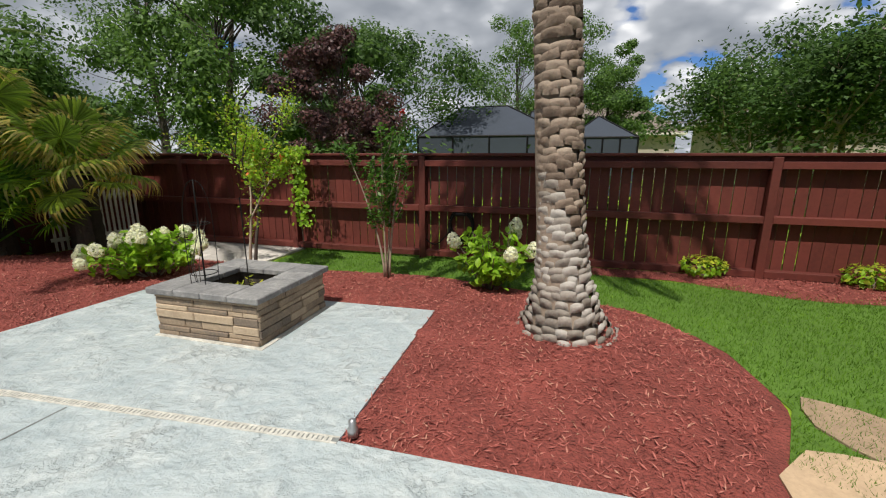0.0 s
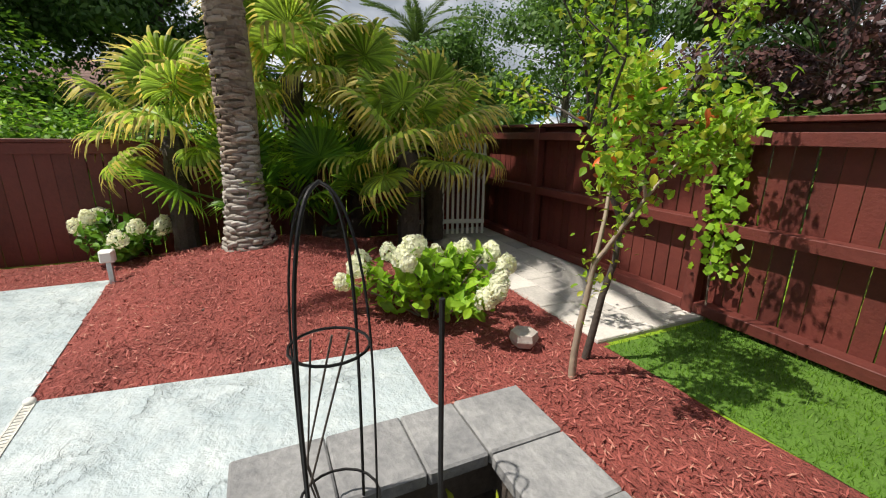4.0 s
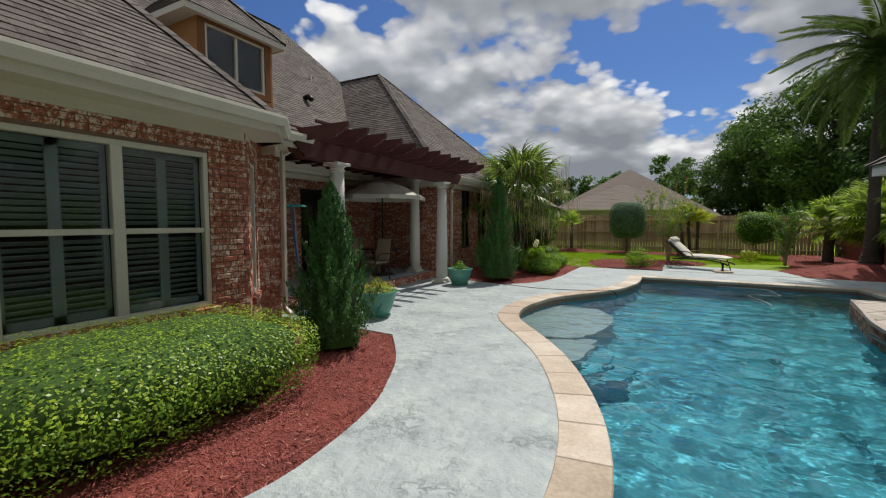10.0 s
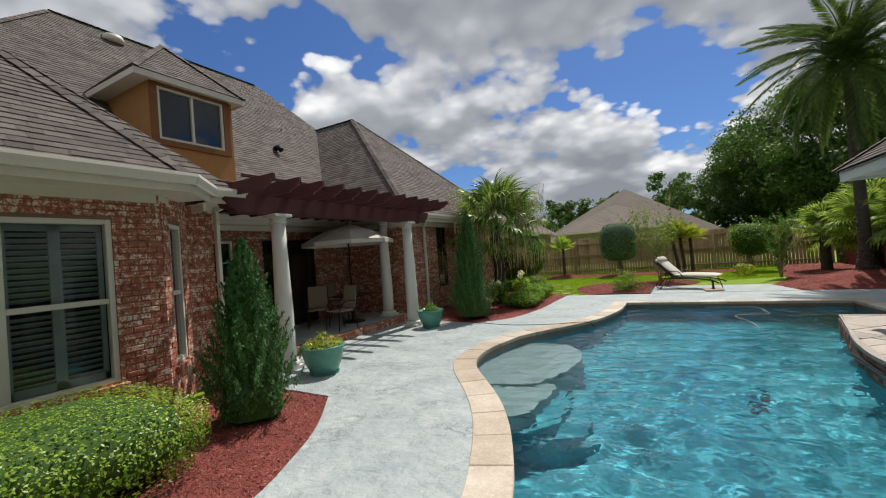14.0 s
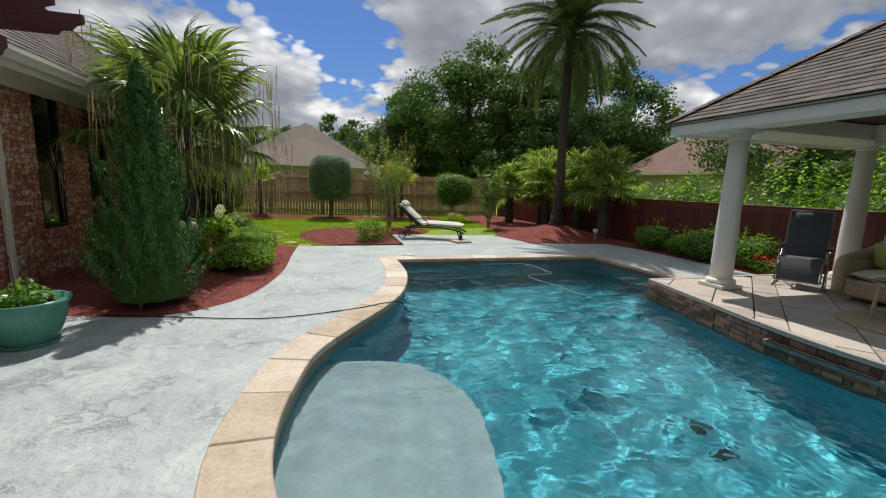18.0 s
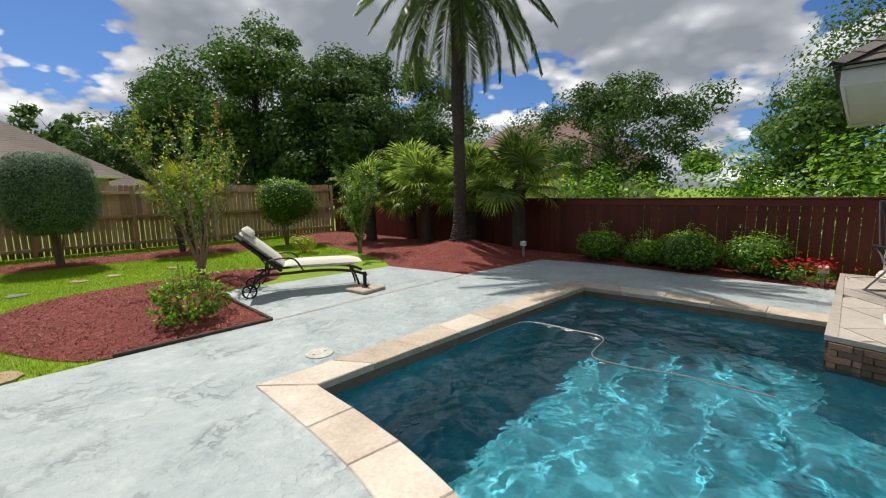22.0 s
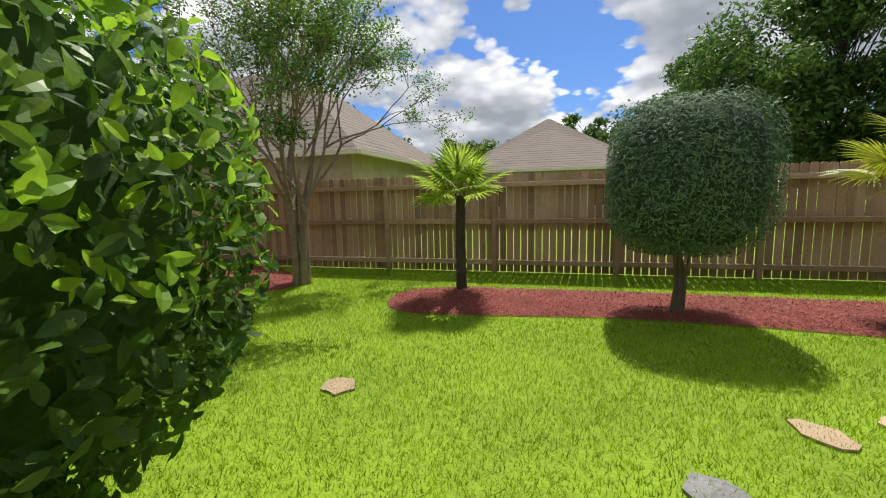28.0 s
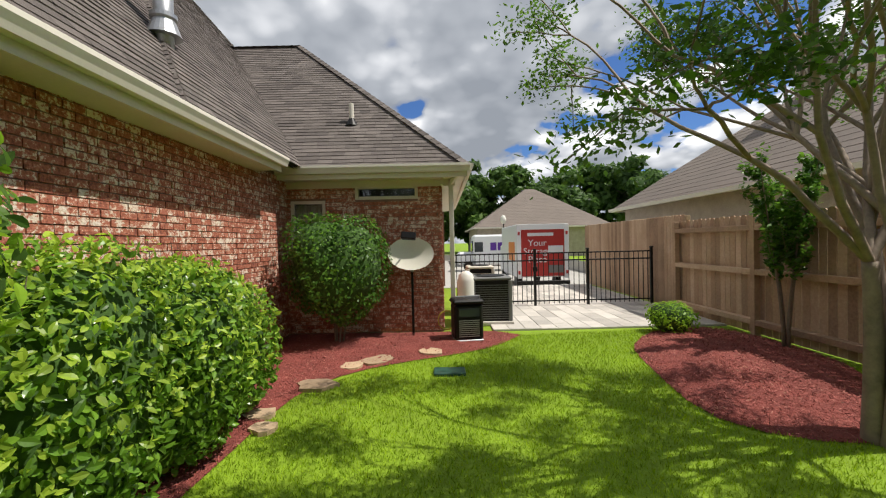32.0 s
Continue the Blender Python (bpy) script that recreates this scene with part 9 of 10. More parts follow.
part("tabletop", MB().lathe([(0.55, 0.70), (0.56, 0.71), (0.55, 0.725), (0.03, 0.725)], 32), M_BRONZE, dt_)
part("foot", MB().lathe([(0.3, 0.0), (0.28, 0.03), (0.06, 0.06), (0.05, 0.70)], 20), M_BRONZE, dt_)
pl_ = thing("table_plant", "leafy potted plant standing on the patio table", "plant", pose(-7.25, 11.3, 0.876))
part("pot", MB().lathe([(0.06, 0.0), (0.08, 0.1), (0.075, 0.1), (0.0, 0.09)], 14), M_CELADON, pl_)
part("foliage", MB().leaves(rng(581).normal(0, 1, (160, 3)) * (0.12, 0.12, 0.05) + (0, 0, 0.16), np.tile((0, 0, 1.0), (160, 1)), 0.06, 582), L_MID, pl_)


def patio_chair(x, y, rz):
    th = thing("patio_chair", "tan sling patio chair with a bronze frame", "chair", pose(x, y, 0.15, rz=rz), group="patio chairs")
    for s in (-0.25, 0.25):
        part("frame", MB().tube(smooth_line3([(s, -0.34, 1.0), (s, -0.22, 0.45), (s, 0.25, 0.42)]), 0.014, 8), M_BRONZE, th)
        part("leg", MB().tube([(s, 0.22, 0.42), (s, 0.27, 0.0)], 0.014, 8), M_BRONZE, th)
        part("leg", MB().tube([(s, -0.2, 0.44), (s, -0.27, 0.0)], 0.014, 8), M_BRONZE, th)
        part("armrest", MB().tube(smooth_line3([(s * 1.12, -0.27, 0.66), (s * 1.16, 0.1, 0.66), (s * 1.1, 0.26, 0.42)]), 0.015, 8), M_BRONZE, th)
    M_TAN = bpy.data.materials.get("tan_sling") or material("tan_sling", (0.36, 0.29, 0.20), 0.85, var=0.15, scale=8, fine=70, bump=0.3)
    part("backrest", MB().bbox((-0.24, -0.018, 0), (0.24, 0.018, 0.56), 0.01, pose(0, -0.235, 0.47, 12)), M_TAN, th)
    part("seat", MB().bbox((-0.24, -0.22, 0.43), (0.24, 0.25, 0.46), 0.01), M_TAN, th)
    return th


c1 = patio_chair(-7.0, 10.55, 170)
patio_chair(-7.95, 10.75, 225)
patio_chair(-8.2, 11.9, 290)
mat_ = thing("beach_mat", "red and white striped mat on the porch floor", "mat", pose(-6.95, 7.55, 0.15))
for i in range(6):
    part("stripe", MB().box((-0.3, -0.4 + i * 0.13, 0.0), (0.3, -0.4 + i * 0.13 + 0.128, 0.012)), material("mat_red", (0.55, 0.04, 0.03), 0.8) if i % 2 == 0 and i == 0 else (bpy.data.materials["mat_red"] if i % 2 == 0 else M_WHITE), mat_)
po = thing("pool_pole", "blue pool pole leaning against the brick wall", "pole", pose(-6.32, 7.32, 0.0))
part("pole", MB().tube([(0.16, 0.1, 0.0), (-0.0, 0.0, 1.9)], 0.015, 8), material("blue_metal", (0.03, 0.09, 0.28), 0.4, 0.3), po)
vac = thing("pool_brush", "teal mesh skimmer net propped by the downspout", "skimmer net", pose(-6.3, 7.45, 0.15))
part("handle", MB().tube([(0.05, 0.0, 0.0), (-0.12, 0.05, 1.7)], 0.012, 8), M_GALV, vac)
part("net", MB().lathe([(0.2, 0.0), (0.18, 0.03), (0.0, 0.05)], 16, (-0.14, 0.06, 1.72)), material("teal_net", (0.02, 0.28, 0.27), 0.7), vac)
ho = thing("pool_cable", "dark cable lying across the deck into the pool", "cable")
part("cable", MB().tube(smooth_line3([(-5.0, 12.52, 0.012), (-4.2, 12.3, 0.012), (-3.23, 12.08, 0.012), (-2.32, 12.25, 0.012), (-1.85, 12.42, 0.026), (-1.62, 12.5, 0.0), (-1.5, 12.55, -0.2), (-1.2, 12.7, -0.6)]), 0.0065, 6), M_METAL, ho)
vh = thing("pool_hose", "pale floating cleaner hose curving on the water", "hose")
part("hose", MB().tube(smooth_line3([(0.7, 15.5, -0.12), (1.35, 15.5, -0.12), (1.75, 15.4, -0.12), (1.82, 14.85, -0.12), (1.8, 14.45, -0.12), (1.25, 14.32, -0.12), (1.2, 14.0, -0.12), (1.35, 13.45, -0.12), (1.4, 12.85, -0.12)], 8), 0.008, 6), M_GALV, vh)
hc = thing("hose_coil", "loose coil of white hose on mulch by the brick wall", "garden hose", pose(-6.3, 18.8, 0.05))
part("hose", MB().tube([((0.2 + 0.025 * math.sin(t * 0.7)) * math.cos(t), (0.26 + 0.02 * math.cos(t * 0.9)) * math.sin(t), 0.014 + 0.005 * t / 3) for t in np.linspace(0, 18, 90)], 0.012, 6), M_WHITE, hc, smooth=True)
hg = thing("hose_hanger", "wrought metal hose hanger on the brick wall", "hose hanger", pose(-6.58, 18.05, 1.42))
part("arch", MB().tube([(0.05, 0.24 * math.cos(t), 0.17 * math.sin(t)) for t in np.linspace(0, math.pi * 2, 22)], 0.013, 6), M_METAL, hg)
part("hook", MB().tube([(0.0, 0, 0.17), (0.12, 0, 0.2), (0.14, 0, 0.12)], 0.01, 6), M_METAL, hg)
part("scroll", MB().tube([(0.04, 0.14 * math.cos(t), 0.1 * math.sin(t)) for t in np.linspace(0.3, 2.8, 14)], 0.009, 6), M_METAL, hg)
wl = thing("water_tap", "copper tap and pipe on the brick wall", "tap", pose(-6.55, 19.2, 0.35))
part("pipe", MB().tube([(0.0, 0, -0.4), (0.0, 0, 0.25), (0.06, 0, 0.28)], 0.011, 6), M_GALV, wl)
part("handle", MB().lathe([(0.028, 0.0), (0.028, 0.012), (0.0, 0.014)], 10, (0.06, 0, 0.3)), M_RED, wl)
fl_ = thing("floodlight", "twin almond floodlight under the eave", "lamp", pose(-6.74, 1.7, 2.66))
part("mount", MB().lathe([(0.05, 0), (0.05, 0.04), (0.0, 0.045)], 12), M_TRIM, fl_)
for s in (-1, 1):
    part("lamp_head", MB().lathe([(0.03, 0.0), (0.06, -0.09), (0.055, -0.1), (0.0, -0.07)], 14, (s * 0.09, 0, 0.0)), M_GALV, fl_)

# ---- service corner and gate ----
dish = thing("satellite_dish", "pale satellite dish on a dark pole beside the wall", "satellite dish", pose(-12.45, 22.86, 0.0))
part("pole", MB().tube([(0, 0, -0.03), (0, 0, 1.15)], 0.022, 10), M_METAL, dish)
dm = Matrix.Translation((0.08, 0.0, 1.42)) @ Matrix.Rotation(radians(-20), 4, "Z") @ Matrix.Rotation(radians(68), 4, "Y") @ Matrix.Rotation(radians(-14), 4, "X")
bowl = MB()
rings, sg = 5, 26
vs = [tuple(dm @ Vector((0, 0, 0)))]
for i in range(1, rings + 1):
    for j in range(sg):
        a = 2 * math.pi * j / sg
        r = i / rings
        vs.append(tuple(dm @ Vector((0.30 * r * math.cos(a), 0.40 * r * math.sin(a), 0.07 * r * r))))
fs = [(0, 1 + j, 1 + (j + 1) % sg) for j in range(sg)] + [(1 + (i - 1) * sg + j, 1 + i * sg + j, 1 + i * sg + (j + 1) % sg, 1 + (i - 1) * sg + (j + 1) % sg) for i in range(1, rings) for j in range(sg)]
bowl.add(vs, fs)
part("reflector", bowl, M_TRIM, dish, "pale grey oval reflector", True)
part("bracket", MB().tube([(0, 0, 1.12), (0.02, 0, 1.3), (0.06, 0, 1.4)], 0.03, 8), M_GALV, dish)
part("feed_arm", MB().tube([tuple(dm @ Vector((-0.28, 0, 0.05))), tuple(dm @ Vector((-0.2, 0, 0.42)))], 0.013, 6), M_METAL, dish)
part("feed_horn", MB().bbox((-0.06, -0.12, -0.04), (0.06, 0.12, 0.05), 0.012, dm @ Matrix.Translation((-0.17, 0, 0.45))), M_METAL, dish)


def condenser(x, y, s, h, label, mat):
    th = thing("air_conditioner", label, "air conditioner", pose(x, y, 0.0))
    part("pad", MB().bbox((-s / 2 - 0.06, -s / 2 - 0.06, -0.02), (s / 2 + 0.06, s / 2 + 0.06, 0.06), 0.01), M_PAVER, th)
    for sx in (-1, 1):
        for sy in (-1, 1):
            part("corner_post", MB().bbox((sx * s / 2 - 0.035, sy * s / 2 - 0.035, 0.06), (sx * s / 2 + 0.035, sy * s / 2 + 0.035, 0.06 + h), 0.012), mat, th)
    part("coil", MB().box((-s / 2 + 0.02, -s / 2 + 0.02, 0.06), (s / 2 - 0.02, s / 2 - 0.02, 0.04 + h)), M_DARK, th)
    for side in range(4):
        M = Matrix.Rotation(side * math.pi / 2, 4, "Z")
        for k in range(16):
            part("louvre", MB().box((-s / 2 + 0.035, -s / 2 - 0.008, 0.1 + k * (h - 0.1) / 16), (s / 2 - 0.035, -s / 2 + 0.006, 0.115 + k * (h - 0.1) / 16), M), mat, th)
    part("top_panel", MB().bbox((-s / 2 - 0.03, -s / 2 - 0.03, 0.06 + h), (s / 2 + 0.03, s / 2 + 0.03, 0.12 + h), 0.02), mat, th)
    part("fan_grille", MB().lathe([(s * 0.4, 0.12 + h), (s * 0.4, 0.135 + h), (s * 0.3, 0.14 + h), (0.06, 0.145 + h), (0.0, 0.145 + h)], 24), M_METAL, th)
    return th


M_ACGREY = material("grey_enamel", (0.17, 0.17, 0.165), 0.5, var=0.1, bump=0.05)
condenser(-13.62, 24.35, 0.72, 0.8, "dark grey air-conditioning condenser on a pad", M_ACGREY)
condenser(-14.7, 24.25, 0.55, 0.95, "pale beige air-conditioning unit by the wall", M_TRIM)
pw = thing("water_softener", "white rounded equipment tank beside the wall", "tank", pose(-13.3, 23.85, 0.0))
part("tank", MB().lathe([(0.16, 0.0), (0.17, 0.05), (0.17, 0.85), (0.14, 0.98), (0.06, 1.05), (0.0, 1.06)], 20), M_WHITE, pw, smooth=True)
bx = thing("pool_heater", "black boxy equipment unit with a grille standing on mulch", "equipment", pose(-12.1, 23.78, 0.0, rz=8))
part("body", MB().bbox((-0.2, -0.24, 0.02), (0.2, 0.24, 0.6), 0.035), M_METAL, bx)
part("lid", MB().bbox((-0.22, -0.26, 0.6), (0.22, 0.26, 0.68), 0.03), M_METAL, bx)
part("screen", MB().bbox((0.2, -0.17, 0.4), (0.208, 0.17, 0.54), 0.004), M_GLASS, bx)
for k in range(9):
    part("slat", MB().box((0.2, -0.17, 0.08 + k * 0.032), (0.209, 0.17, 0.092 + k * 0.032)), M_GALV, bx)
part("handle", MB().tube([(0.12, -0.2, 0.66), (0.12, -0.2, 0.73), (0.12, 0.2, 0.73), (0.12, 0.2, 0.66)], 0.012, 6), M_GALV, bx)
part("foot", MB().bbox((-0.22, -0.24, 0.0), (0.22, 0.24, 0.03), 0.01), M_GALV, bx)
hs = thing("garden_hose", "yellow hose coiled behind the black unit", "garden hose", pose(-12.25, 23.45, 0.3))
for k in range(4):
    part("coil", MB().tube([(0.02 * k, 0.15 * math.cos(t), 0.16 * math.sin(t)) for t in np.linspace(0, 6.283, 20)], 0.01, 6), material("yellow_hose", (0.5, 0.4, 0.05), 0.5) if k == 0 else bpy.data.materials["yellow_hose"], hs)

gate = thing("metal_gate", "black metal picket fence with a gate across the side yard", "gate", pose(-15.4, 23.62, 0.0, rz=90))
GL = 4.98
for u in (0.04, 2.06, 3.37, GL - 0.03):
    ps = part("post", MB().bbox((u - 0.03, -0.03, -0.05), (u + 0.03, 0.03, 1.38), 0.004), M_METAL, gate)
    part("post_cap", MB().bbox((u - 0.04, -0.04, 1.38), (u + 0.04, 0.04, 1.41), 0.01), M_METAL, ps)
for a, b in ((0.07, 2.03), (2.09, 3.34), (3.4, GL - 0.06)):
    for z in (0.12, 1.12, 1.3):
        part("rail", MB().bbox((a, -0.014, z - 0.016), (b, 0.014, z + 0.016), 0.003), M_METAL, gate)
    n = int((b - a) / 0.115)
    pm = MB().bbox((-0.008, -0.008, 0.05), (0.008, 0.008, 1.31), 0.002).mesh("picket", M_METAL)
    for i in range(n):
        o = part("picket", pm, M_METAL, gate)
        o.location = (a + (i + 0.5) * (b - a) / n, 0, 0)
part("latch", MB().bbox((2.0, -0.05, 0.85), (2.12, -0.02, 0.97), 0.008), M_METAL, gate)

# ---- vehicles beyond the gate ----
def vehicle_wheel(x, y, parent, r=0.42):
    t = part("tyre", MB().lathe([(r * 0.6, -0.12), (r * 0.95, -0.12), (r, -0.06), (r, 0.06), (r * 0.95, 0.12), (r * 0.6, 0.12)], 22).mesh("tyre", M_METAL), None, parent)
    t.matrix_local = pose(x, y, r, 90)
    rm_ = part("rim", MB().lathe([(0.05, -0.1), (r * 0.6, -0.12), (r * 0.62, 0.1), (0.05, 0.08)], 16), M_GALV, t)


truck = thing("box_truck", "white box truck with a red rear door and lettering", "truck", pose(-24.2, 28.05, -0.84))
M_VAN = material("white_van_paint", (0.72, 0.73, 0.74), 0.35, var=0.05, scale=2, bump=0.02)
M_REDP = material("red_panel", (0.42, 0.035, 0.03), 0.4, var=0.15, scale=3, bump=0.03)
M_ORANGE = material("orange_panel", (0.75, 0.20, 0.03), 0.4, var=0.1, bump=0.02)
part("box_body", MB().bbox((-4.6, -1.2, 0.75), (-0.06, 1.2, 3.2), 0.04), M_VAN, truck)
for a, b in (((-0.06, -1.2, 0.7), (0.04, -1.0, 3.2)), ((-0.06, 1.0, 0.7), (0.04, 1.2, 3.2)), ((-0.06, -1.0, 2.95), (0.04, 1.0, 3.2))):
    part("rear_frame", MB().bbox(a, b, 0.01), M_VAN, truck)
part("rear_door", MB().bbox((-0.04, -1.0, 0.8), (0.0, 1.0, 2.95), 0.01), M_REDP, truck, "red roll-up rear door")
for i in range(3):
    part("picture_block", MB().box((0.002, 0.25, 0.95 + i * 0.45), (0.008, 0.95, 1.3 + i * 0.45)), (M_ACGREY, M_REDP, M_VAN)[i], truck)
part("side_panel", MB().box((-2.2, -1.21, 1.5), (-0.5, -1.204, 2.4)), M_ORANGE, truck, "orange side panel")
part("bumper", MB().bbox((-0.02, -1.2, 0.42), (0.18, 1.2, 0.6), 0.02), M_METAL, truck)
part("cab", MB().bbox((-6.4, -1.05, 0.5), (-4.7, 1.05, 2.3), 0.18), M_VAN, truck)
for x, y in ((-1.2, -0.95), (-1.2, 0.95), (-5.4, -0.95), (-5.4, 0.95)):
    vehicle_wheel(x, y, truck)
for s in (-1.1, 1.1):
    for z in (0.9, 2.7):
        part("tail_light", MB().bbox((0.04, s - 0.05, z), (0.06, s + 0.05, z + 0.16), 0.008), M_REDP, truck, "red tail light")


def lettering(text, size, M, mat, parent, label=""):
    cu = bpy.data.curves.new("lettering", "FONT")
    cu.body, cu.size, cu.extrude = text, size, 0.004
    cu.align_x = "CENTER"
    cu.materials.append(mat)
    ob = new("lettering", cu)
    dep = bpy.context.evaluated_depsgraph_get()
    me = bpy.data.meshes.new_from_object(ob.evaluated_get(dep))
    bpy.data.objects.remove(ob)
    o = part("lettering", me, None, parent, label)
    o.matrix_local = M
    return o


for txt, z, s in (("Your", 2.2, 0.42), ("Storage", 1.82, 0.42), ("Place", 1.44, 0.42)):
    lettering(txt, s, Matrix.Translation((0.012, -0.25, z)) @ Matrix(((0, 0, 1, 0), (1, 0, 0, 0), (0, 1, 0, 0), (0, 0, 0, 1))), M_VAN, truck, "white letters")
part("name_bars", MB().box((0.004, -0.7, 2.65), (0.01, 0.5, 2.8)), M_VAN, truck)

van = thing("delivery_van", "white delivery van with purple and orange marks", "van", pose(-39.0, 29.0, -0.84))
part("body", MB().bbox((-2.0, -3.0, 0.5), (0.0, 2.6, 3.0), 0.15), M_VAN, van)
part("hood", MB().bbox((-1.9, -4.3, 0.5), (-0.1, -3.0, 1.6), 0.2), M_VAN, van)
part("windscreen", MB().bbox((-1.8, -3.08, 1.65), (-0.2, -2.98, 2.5), 0.03), M_GLASS, van)
part("side_window", MB().bbox((-0.01, -2.9, 1.6), (0.012, -2.2, 2.4), 0.004), M_GLASS, van)
M_PURPLE = material("purple_mark", (0.10, 0.03, 0.28), 0.4)
for i, (a, b) in enumerate(((-1.6, -1.1), (-1.0, -0.55), (-0.45, 0.0))):
    part("mark", MB().box((0.002, a, 1.7), (0.012, b, 2.35)), M_PURPLE, van)
for a, b in ((0.1, 0.55), (0.65, 1.1)):
    part("mark", MB().box((0.002, a, 1.7), (0.012, b, 2.35)), M_ORANGE, van)
for y in (-3.4, 1.4):
    w_ = part("wheel", MB().lathe([(0.25, -0.12), (0.4, -0.12), (0.42, 0.0), (0.4, 0.12), (0.25, 0.12)], 20).mesh("wheel", M_METAL), None, van)
    w_.matrix_local = pose(-0.1, y, 0.42, 0, 90, 0)
lp = thing("street_lamp", "green street lamp post with a white globe", "street lamp", pose(-33.0, 27.6, -0.84))
part("pole", MB().lathe([(0.1, 0.0), (0.07, 0.3), (0.045, 0.5), (0.04, 3.6)], 12), M_METAL, lp)
part("globe", MB().lathe([(0.06, 3.6), (0.18, 3.75), (0.2, 3.95), (0.12, 4.15), (0.0, 4.2)], 16), M_WHITE, lp, smooth=True)

# ---- neighbouring houses ----
M_NROOF = material("neighbour_shingles", (0.20, 0.165, 0.14), 0.9, var=0.18, scale=0.6, fine=12, bump=0.3, coords="World")
M_NROOF_R = material("reddish_shingles", (0.21, 0.13, 0.11), 0.9, var=0.2, scale=0.6, fine=12, bump=0.3, coords="World")
M_NBRICK = material("neighbour_brick", (0.42, 0.36, 0.30), 0.9, var=0.3, scale=3, fine=30, bump=0.4, coords="World")


def neighbour(label, x0, x1, y0, y1, eave_z, ridge_z, along="x", roof=None, hip=None, chimney=None, windows=2):
    th = thing("neighbour_house", label, "house")
    part("wall", MB().box((x0, y0, -0.9), (x1, y1, eave_z)), M_NBRICK, th)
    o = 0.5
    hip = (min(x1 - x0, y1 - y0) / 2 + o) if hip is None else hip
    c = [(x0 - o, y0 - o, eave_z - 0.1), (x1 + o, y0 - o, eave_z - 0.1), (x1 + o, y1 + o, eave_z - 0.1), (x0 - o, y1 + o, eave_z - 0.1)]
    if along == "x":
        ym = (y0 + y1) / 2
        a, b = (x0 - o + hip, ym, ridge_z), (x1 + o - hip, ym, ridge_z)
        faces = [[c[0], c[1], b, a], [c[1], c[2], b], [c[2], c[3], a, b], [c[3], c[0], a]]
    else:
        xm = (x0 + x1) / 2
        a, b = (xm, y0 - o + hip, ridge_z), (xm, y1 + o - hip, ridge_z)
        faces = [[c[0], c[1], a], [c[1], c[2], b, a], [c[2], c[3], b], [c[3], c[0], a, b]]
    rbm, rtm = MB(), MB()
    for i, f in enumerate(faces):
        shingle_face(rbm, rtm, f, 700 + i, exposure=0.3, tab=1.2, thick=0.008)
    part("roof", rbm, roof or M_NROOF, th)
    part("shingle_layer", rtm, roof or M_NROOF, th, kind="stuff")
    for i in range(4):
        p, q2 = Vector(c[i]), Vector(c[(i + 1) % 4])
        part("fascia", MB().tube([tuple(p), tuple(q2)], 0.09, 4), M_TRIM, th)
    if chimney:
        cx, cy, cz = chimney
        ck = part("chimney", MB().bbox((cx - 0.5, cy - 0.4, eave_z), (cx + 0.5, cy + 0.4, cz), 0.02), M_NBRICK, th)
        part("chimney_cap", MB().bbox((cx - 0.58, cy - 0.48, cz), (cx + 0.58, cy + 0.48, cz + 0.12), 0.03).bbox((cx - 0.3, cy - 0.25, cz + 0.12), (cx + 0.3, cy + 0.25, cz + 0.55), 0.03), M_GALV, ck)
    for i in range(windows):
        u = x0 + (x1 - x0) * (i + 0.5) / windows
        wn = part("window", MB().bbox((u - 0.5, y0 - 0.03, 0.9), (u + 0.5, y0 + 0.05, 2.2), 0.01), M_TRIM, th)
        part("pane", MB().box((u - 0.43, y0 - 0.035, 0.97), (u + 0.43, y0 - 0.031, 2.13)), M_GLASS, wn)
    return th


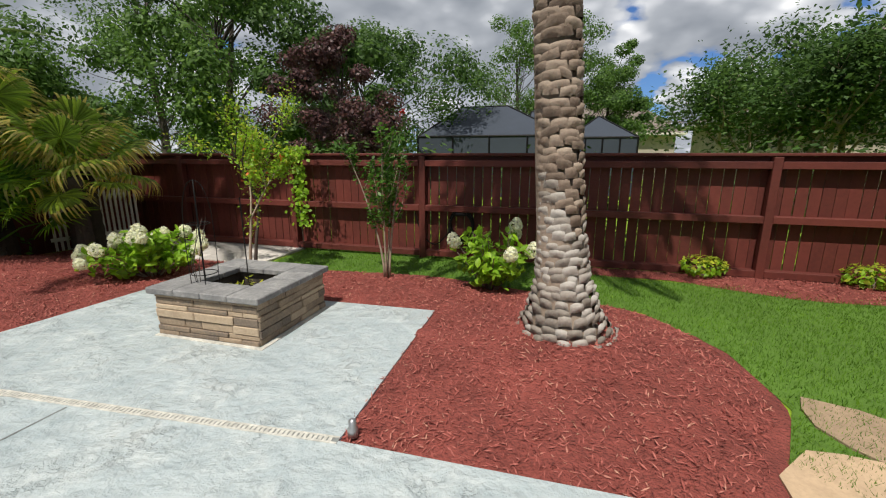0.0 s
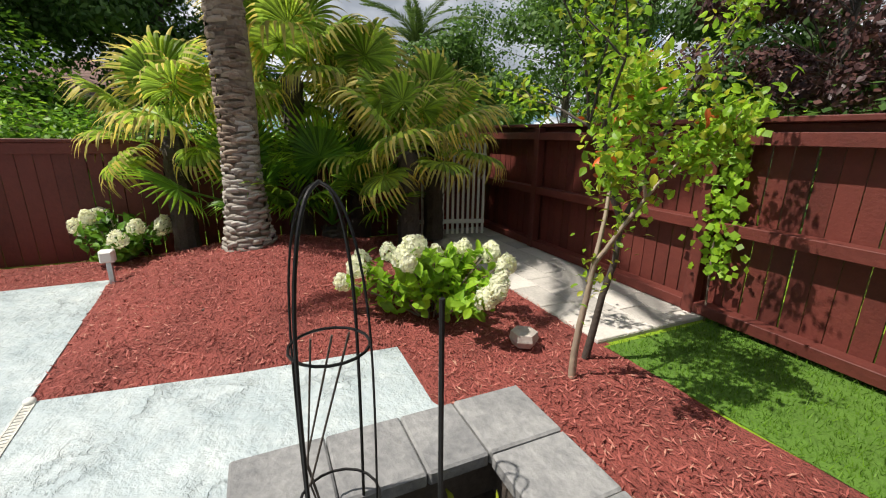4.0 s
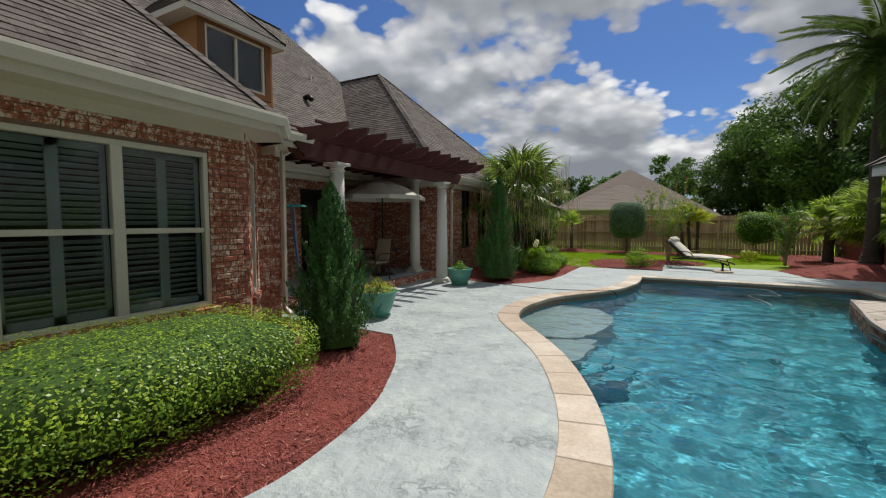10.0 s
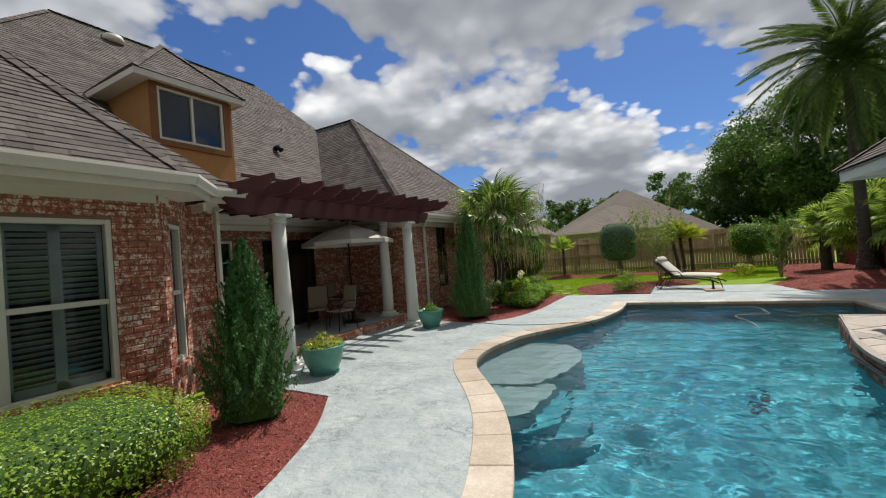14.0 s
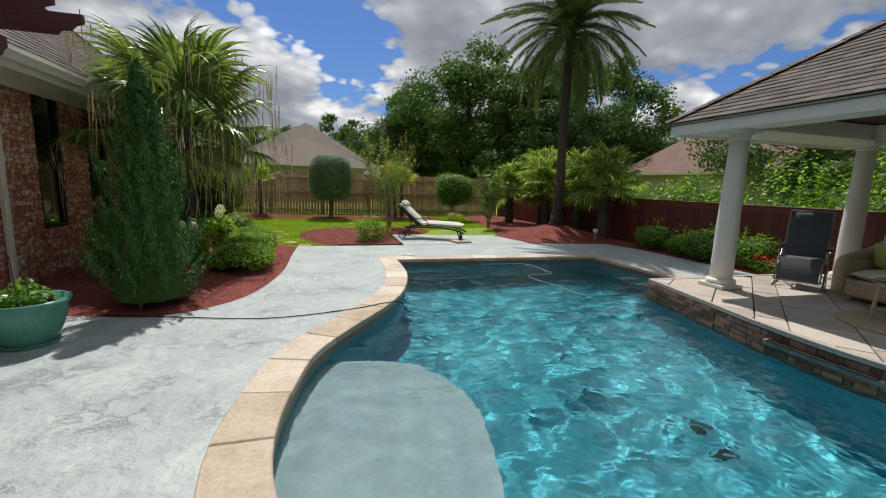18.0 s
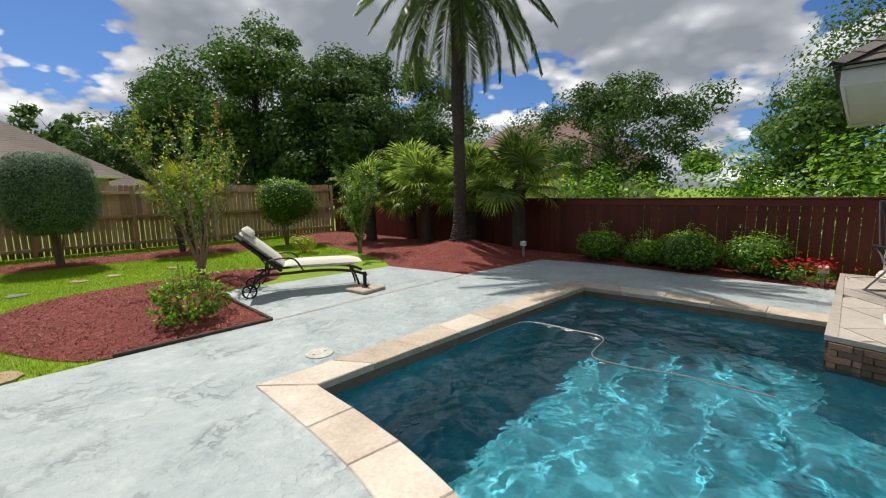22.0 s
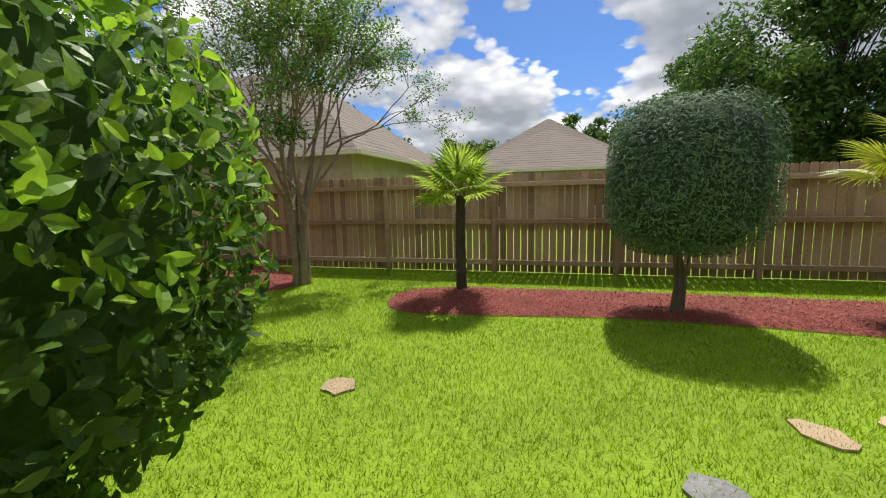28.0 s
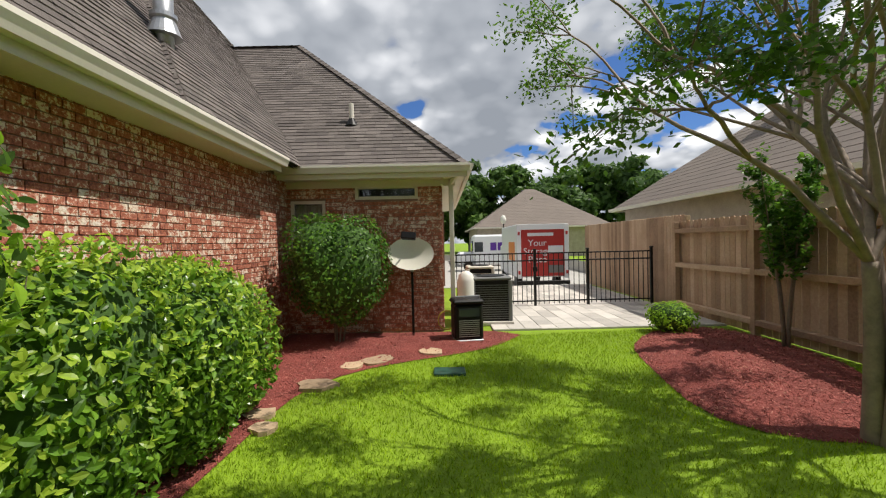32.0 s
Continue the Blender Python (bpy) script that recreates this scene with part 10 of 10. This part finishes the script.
neighbour("tan-roofed neighbour house beyond the wooden fence", -13.0, 4.0, 50.5, 67.0, 2.3, 8.1, "x", hip=8.9)
neighbour("neighbour house with a steep roof and chimney behind the fence", -24.0, -9.8, 31.8, 42.0, 3.0, 7.2, "x", chimney=(-18.9, 36.0, 7.75))
neighbour("low neighbour roof behind the wooden fence", -9.0, 0.5, 41.0, 50.0, 2.8, 5.2, "x")
neighbour("neighbour house with a reddish roof beyond the garden", 22.0, 34.0, 24.4, 37.8, 3.0, 7.1, "y", roof=M_NROOF_R, hip=3.5)
neighbour("white-gabled neighbour house behind the hedge", 22.0, 30.0, 4.0, 10.0, 2.8, 4.6, "x", roof=M_NROOF_R)
neighbour("brick neighbour house behind the south fence", -19.0, -7.6, -20.0, -10.5, 3.0, 6.4, "x")
neighbour("pale-roofed house far behind the south fence", -9.0, -1.0, -38.0, -29.0, 3.2, 6.8, "y")
neighbour("house across the street beyond the driveway", -58.0, -46.0, 27.0, 40.0, 3.0, 7.4, "y")

# ---- screened pool cage next door ----
cage = thing("pool_cage", "dark mesh pool enclosure with a hipped roof next door", "enclosure")
M_MESH = material("dark_screen_mesh", (0.04, 0.05, 0.068), 0.75, var=0.15, scale=2, fine=60, bump=0.1, coords="World")
for X0, X1, Y0, Y1, ze, xa, xb, zr in ((-1.63, 4.2, -18.0, -13.0, 2.33, 0.9, 2.93, 3.7), (-4.3, -1.7, -18.4, -14.6, 2.3, -3.0, -2.9, 3.25), (-1.66, 0.6, -22.0, -18.3, 2.3, -1.2, 0.2, 3.9)):
    part("wall_screen", MB().box((X0, Y0, 0.0), (X1, Y1, ze)), M_MESH, cage)
    ym = (Y0 + Y1) / 2
    lo_ = [(X0, Y0, ze + 0.01), (X1, Y0, ze + 0.01), (X1, Y1, ze + 0.01), (X0, Y1, ze + 0.01)]
    a_, b_ = (xa, ym, zr), (xb, ym, zr)
    part("roof_screen", MB().add(lo_ + [a_, b_], [(0, 1, 5, 4), (1, 2, 5), (2, 3, 4, 5), (3, 0, 4)]), M_MESH, cage)
    for p_, q_ in ((lo_[0], a_), (lo_[1], b_), (lo_[2], b_), (lo_[3], a_), (a_, b_), (lo_[2], lo_[3]), (lo_[1], lo_[2])):
        part("frame_bar", MB().tube([p_, q_], 0.04, 6), M_METAL, cage)
    for x_ in np.linspace(X0, X1, 5):
        part("frame_bar", MB().tube([(x_, Y1 + 0.03, 0.0), (x_, Y1 + 0.03, ze)], 0.035, 6), M_METAL, cage)
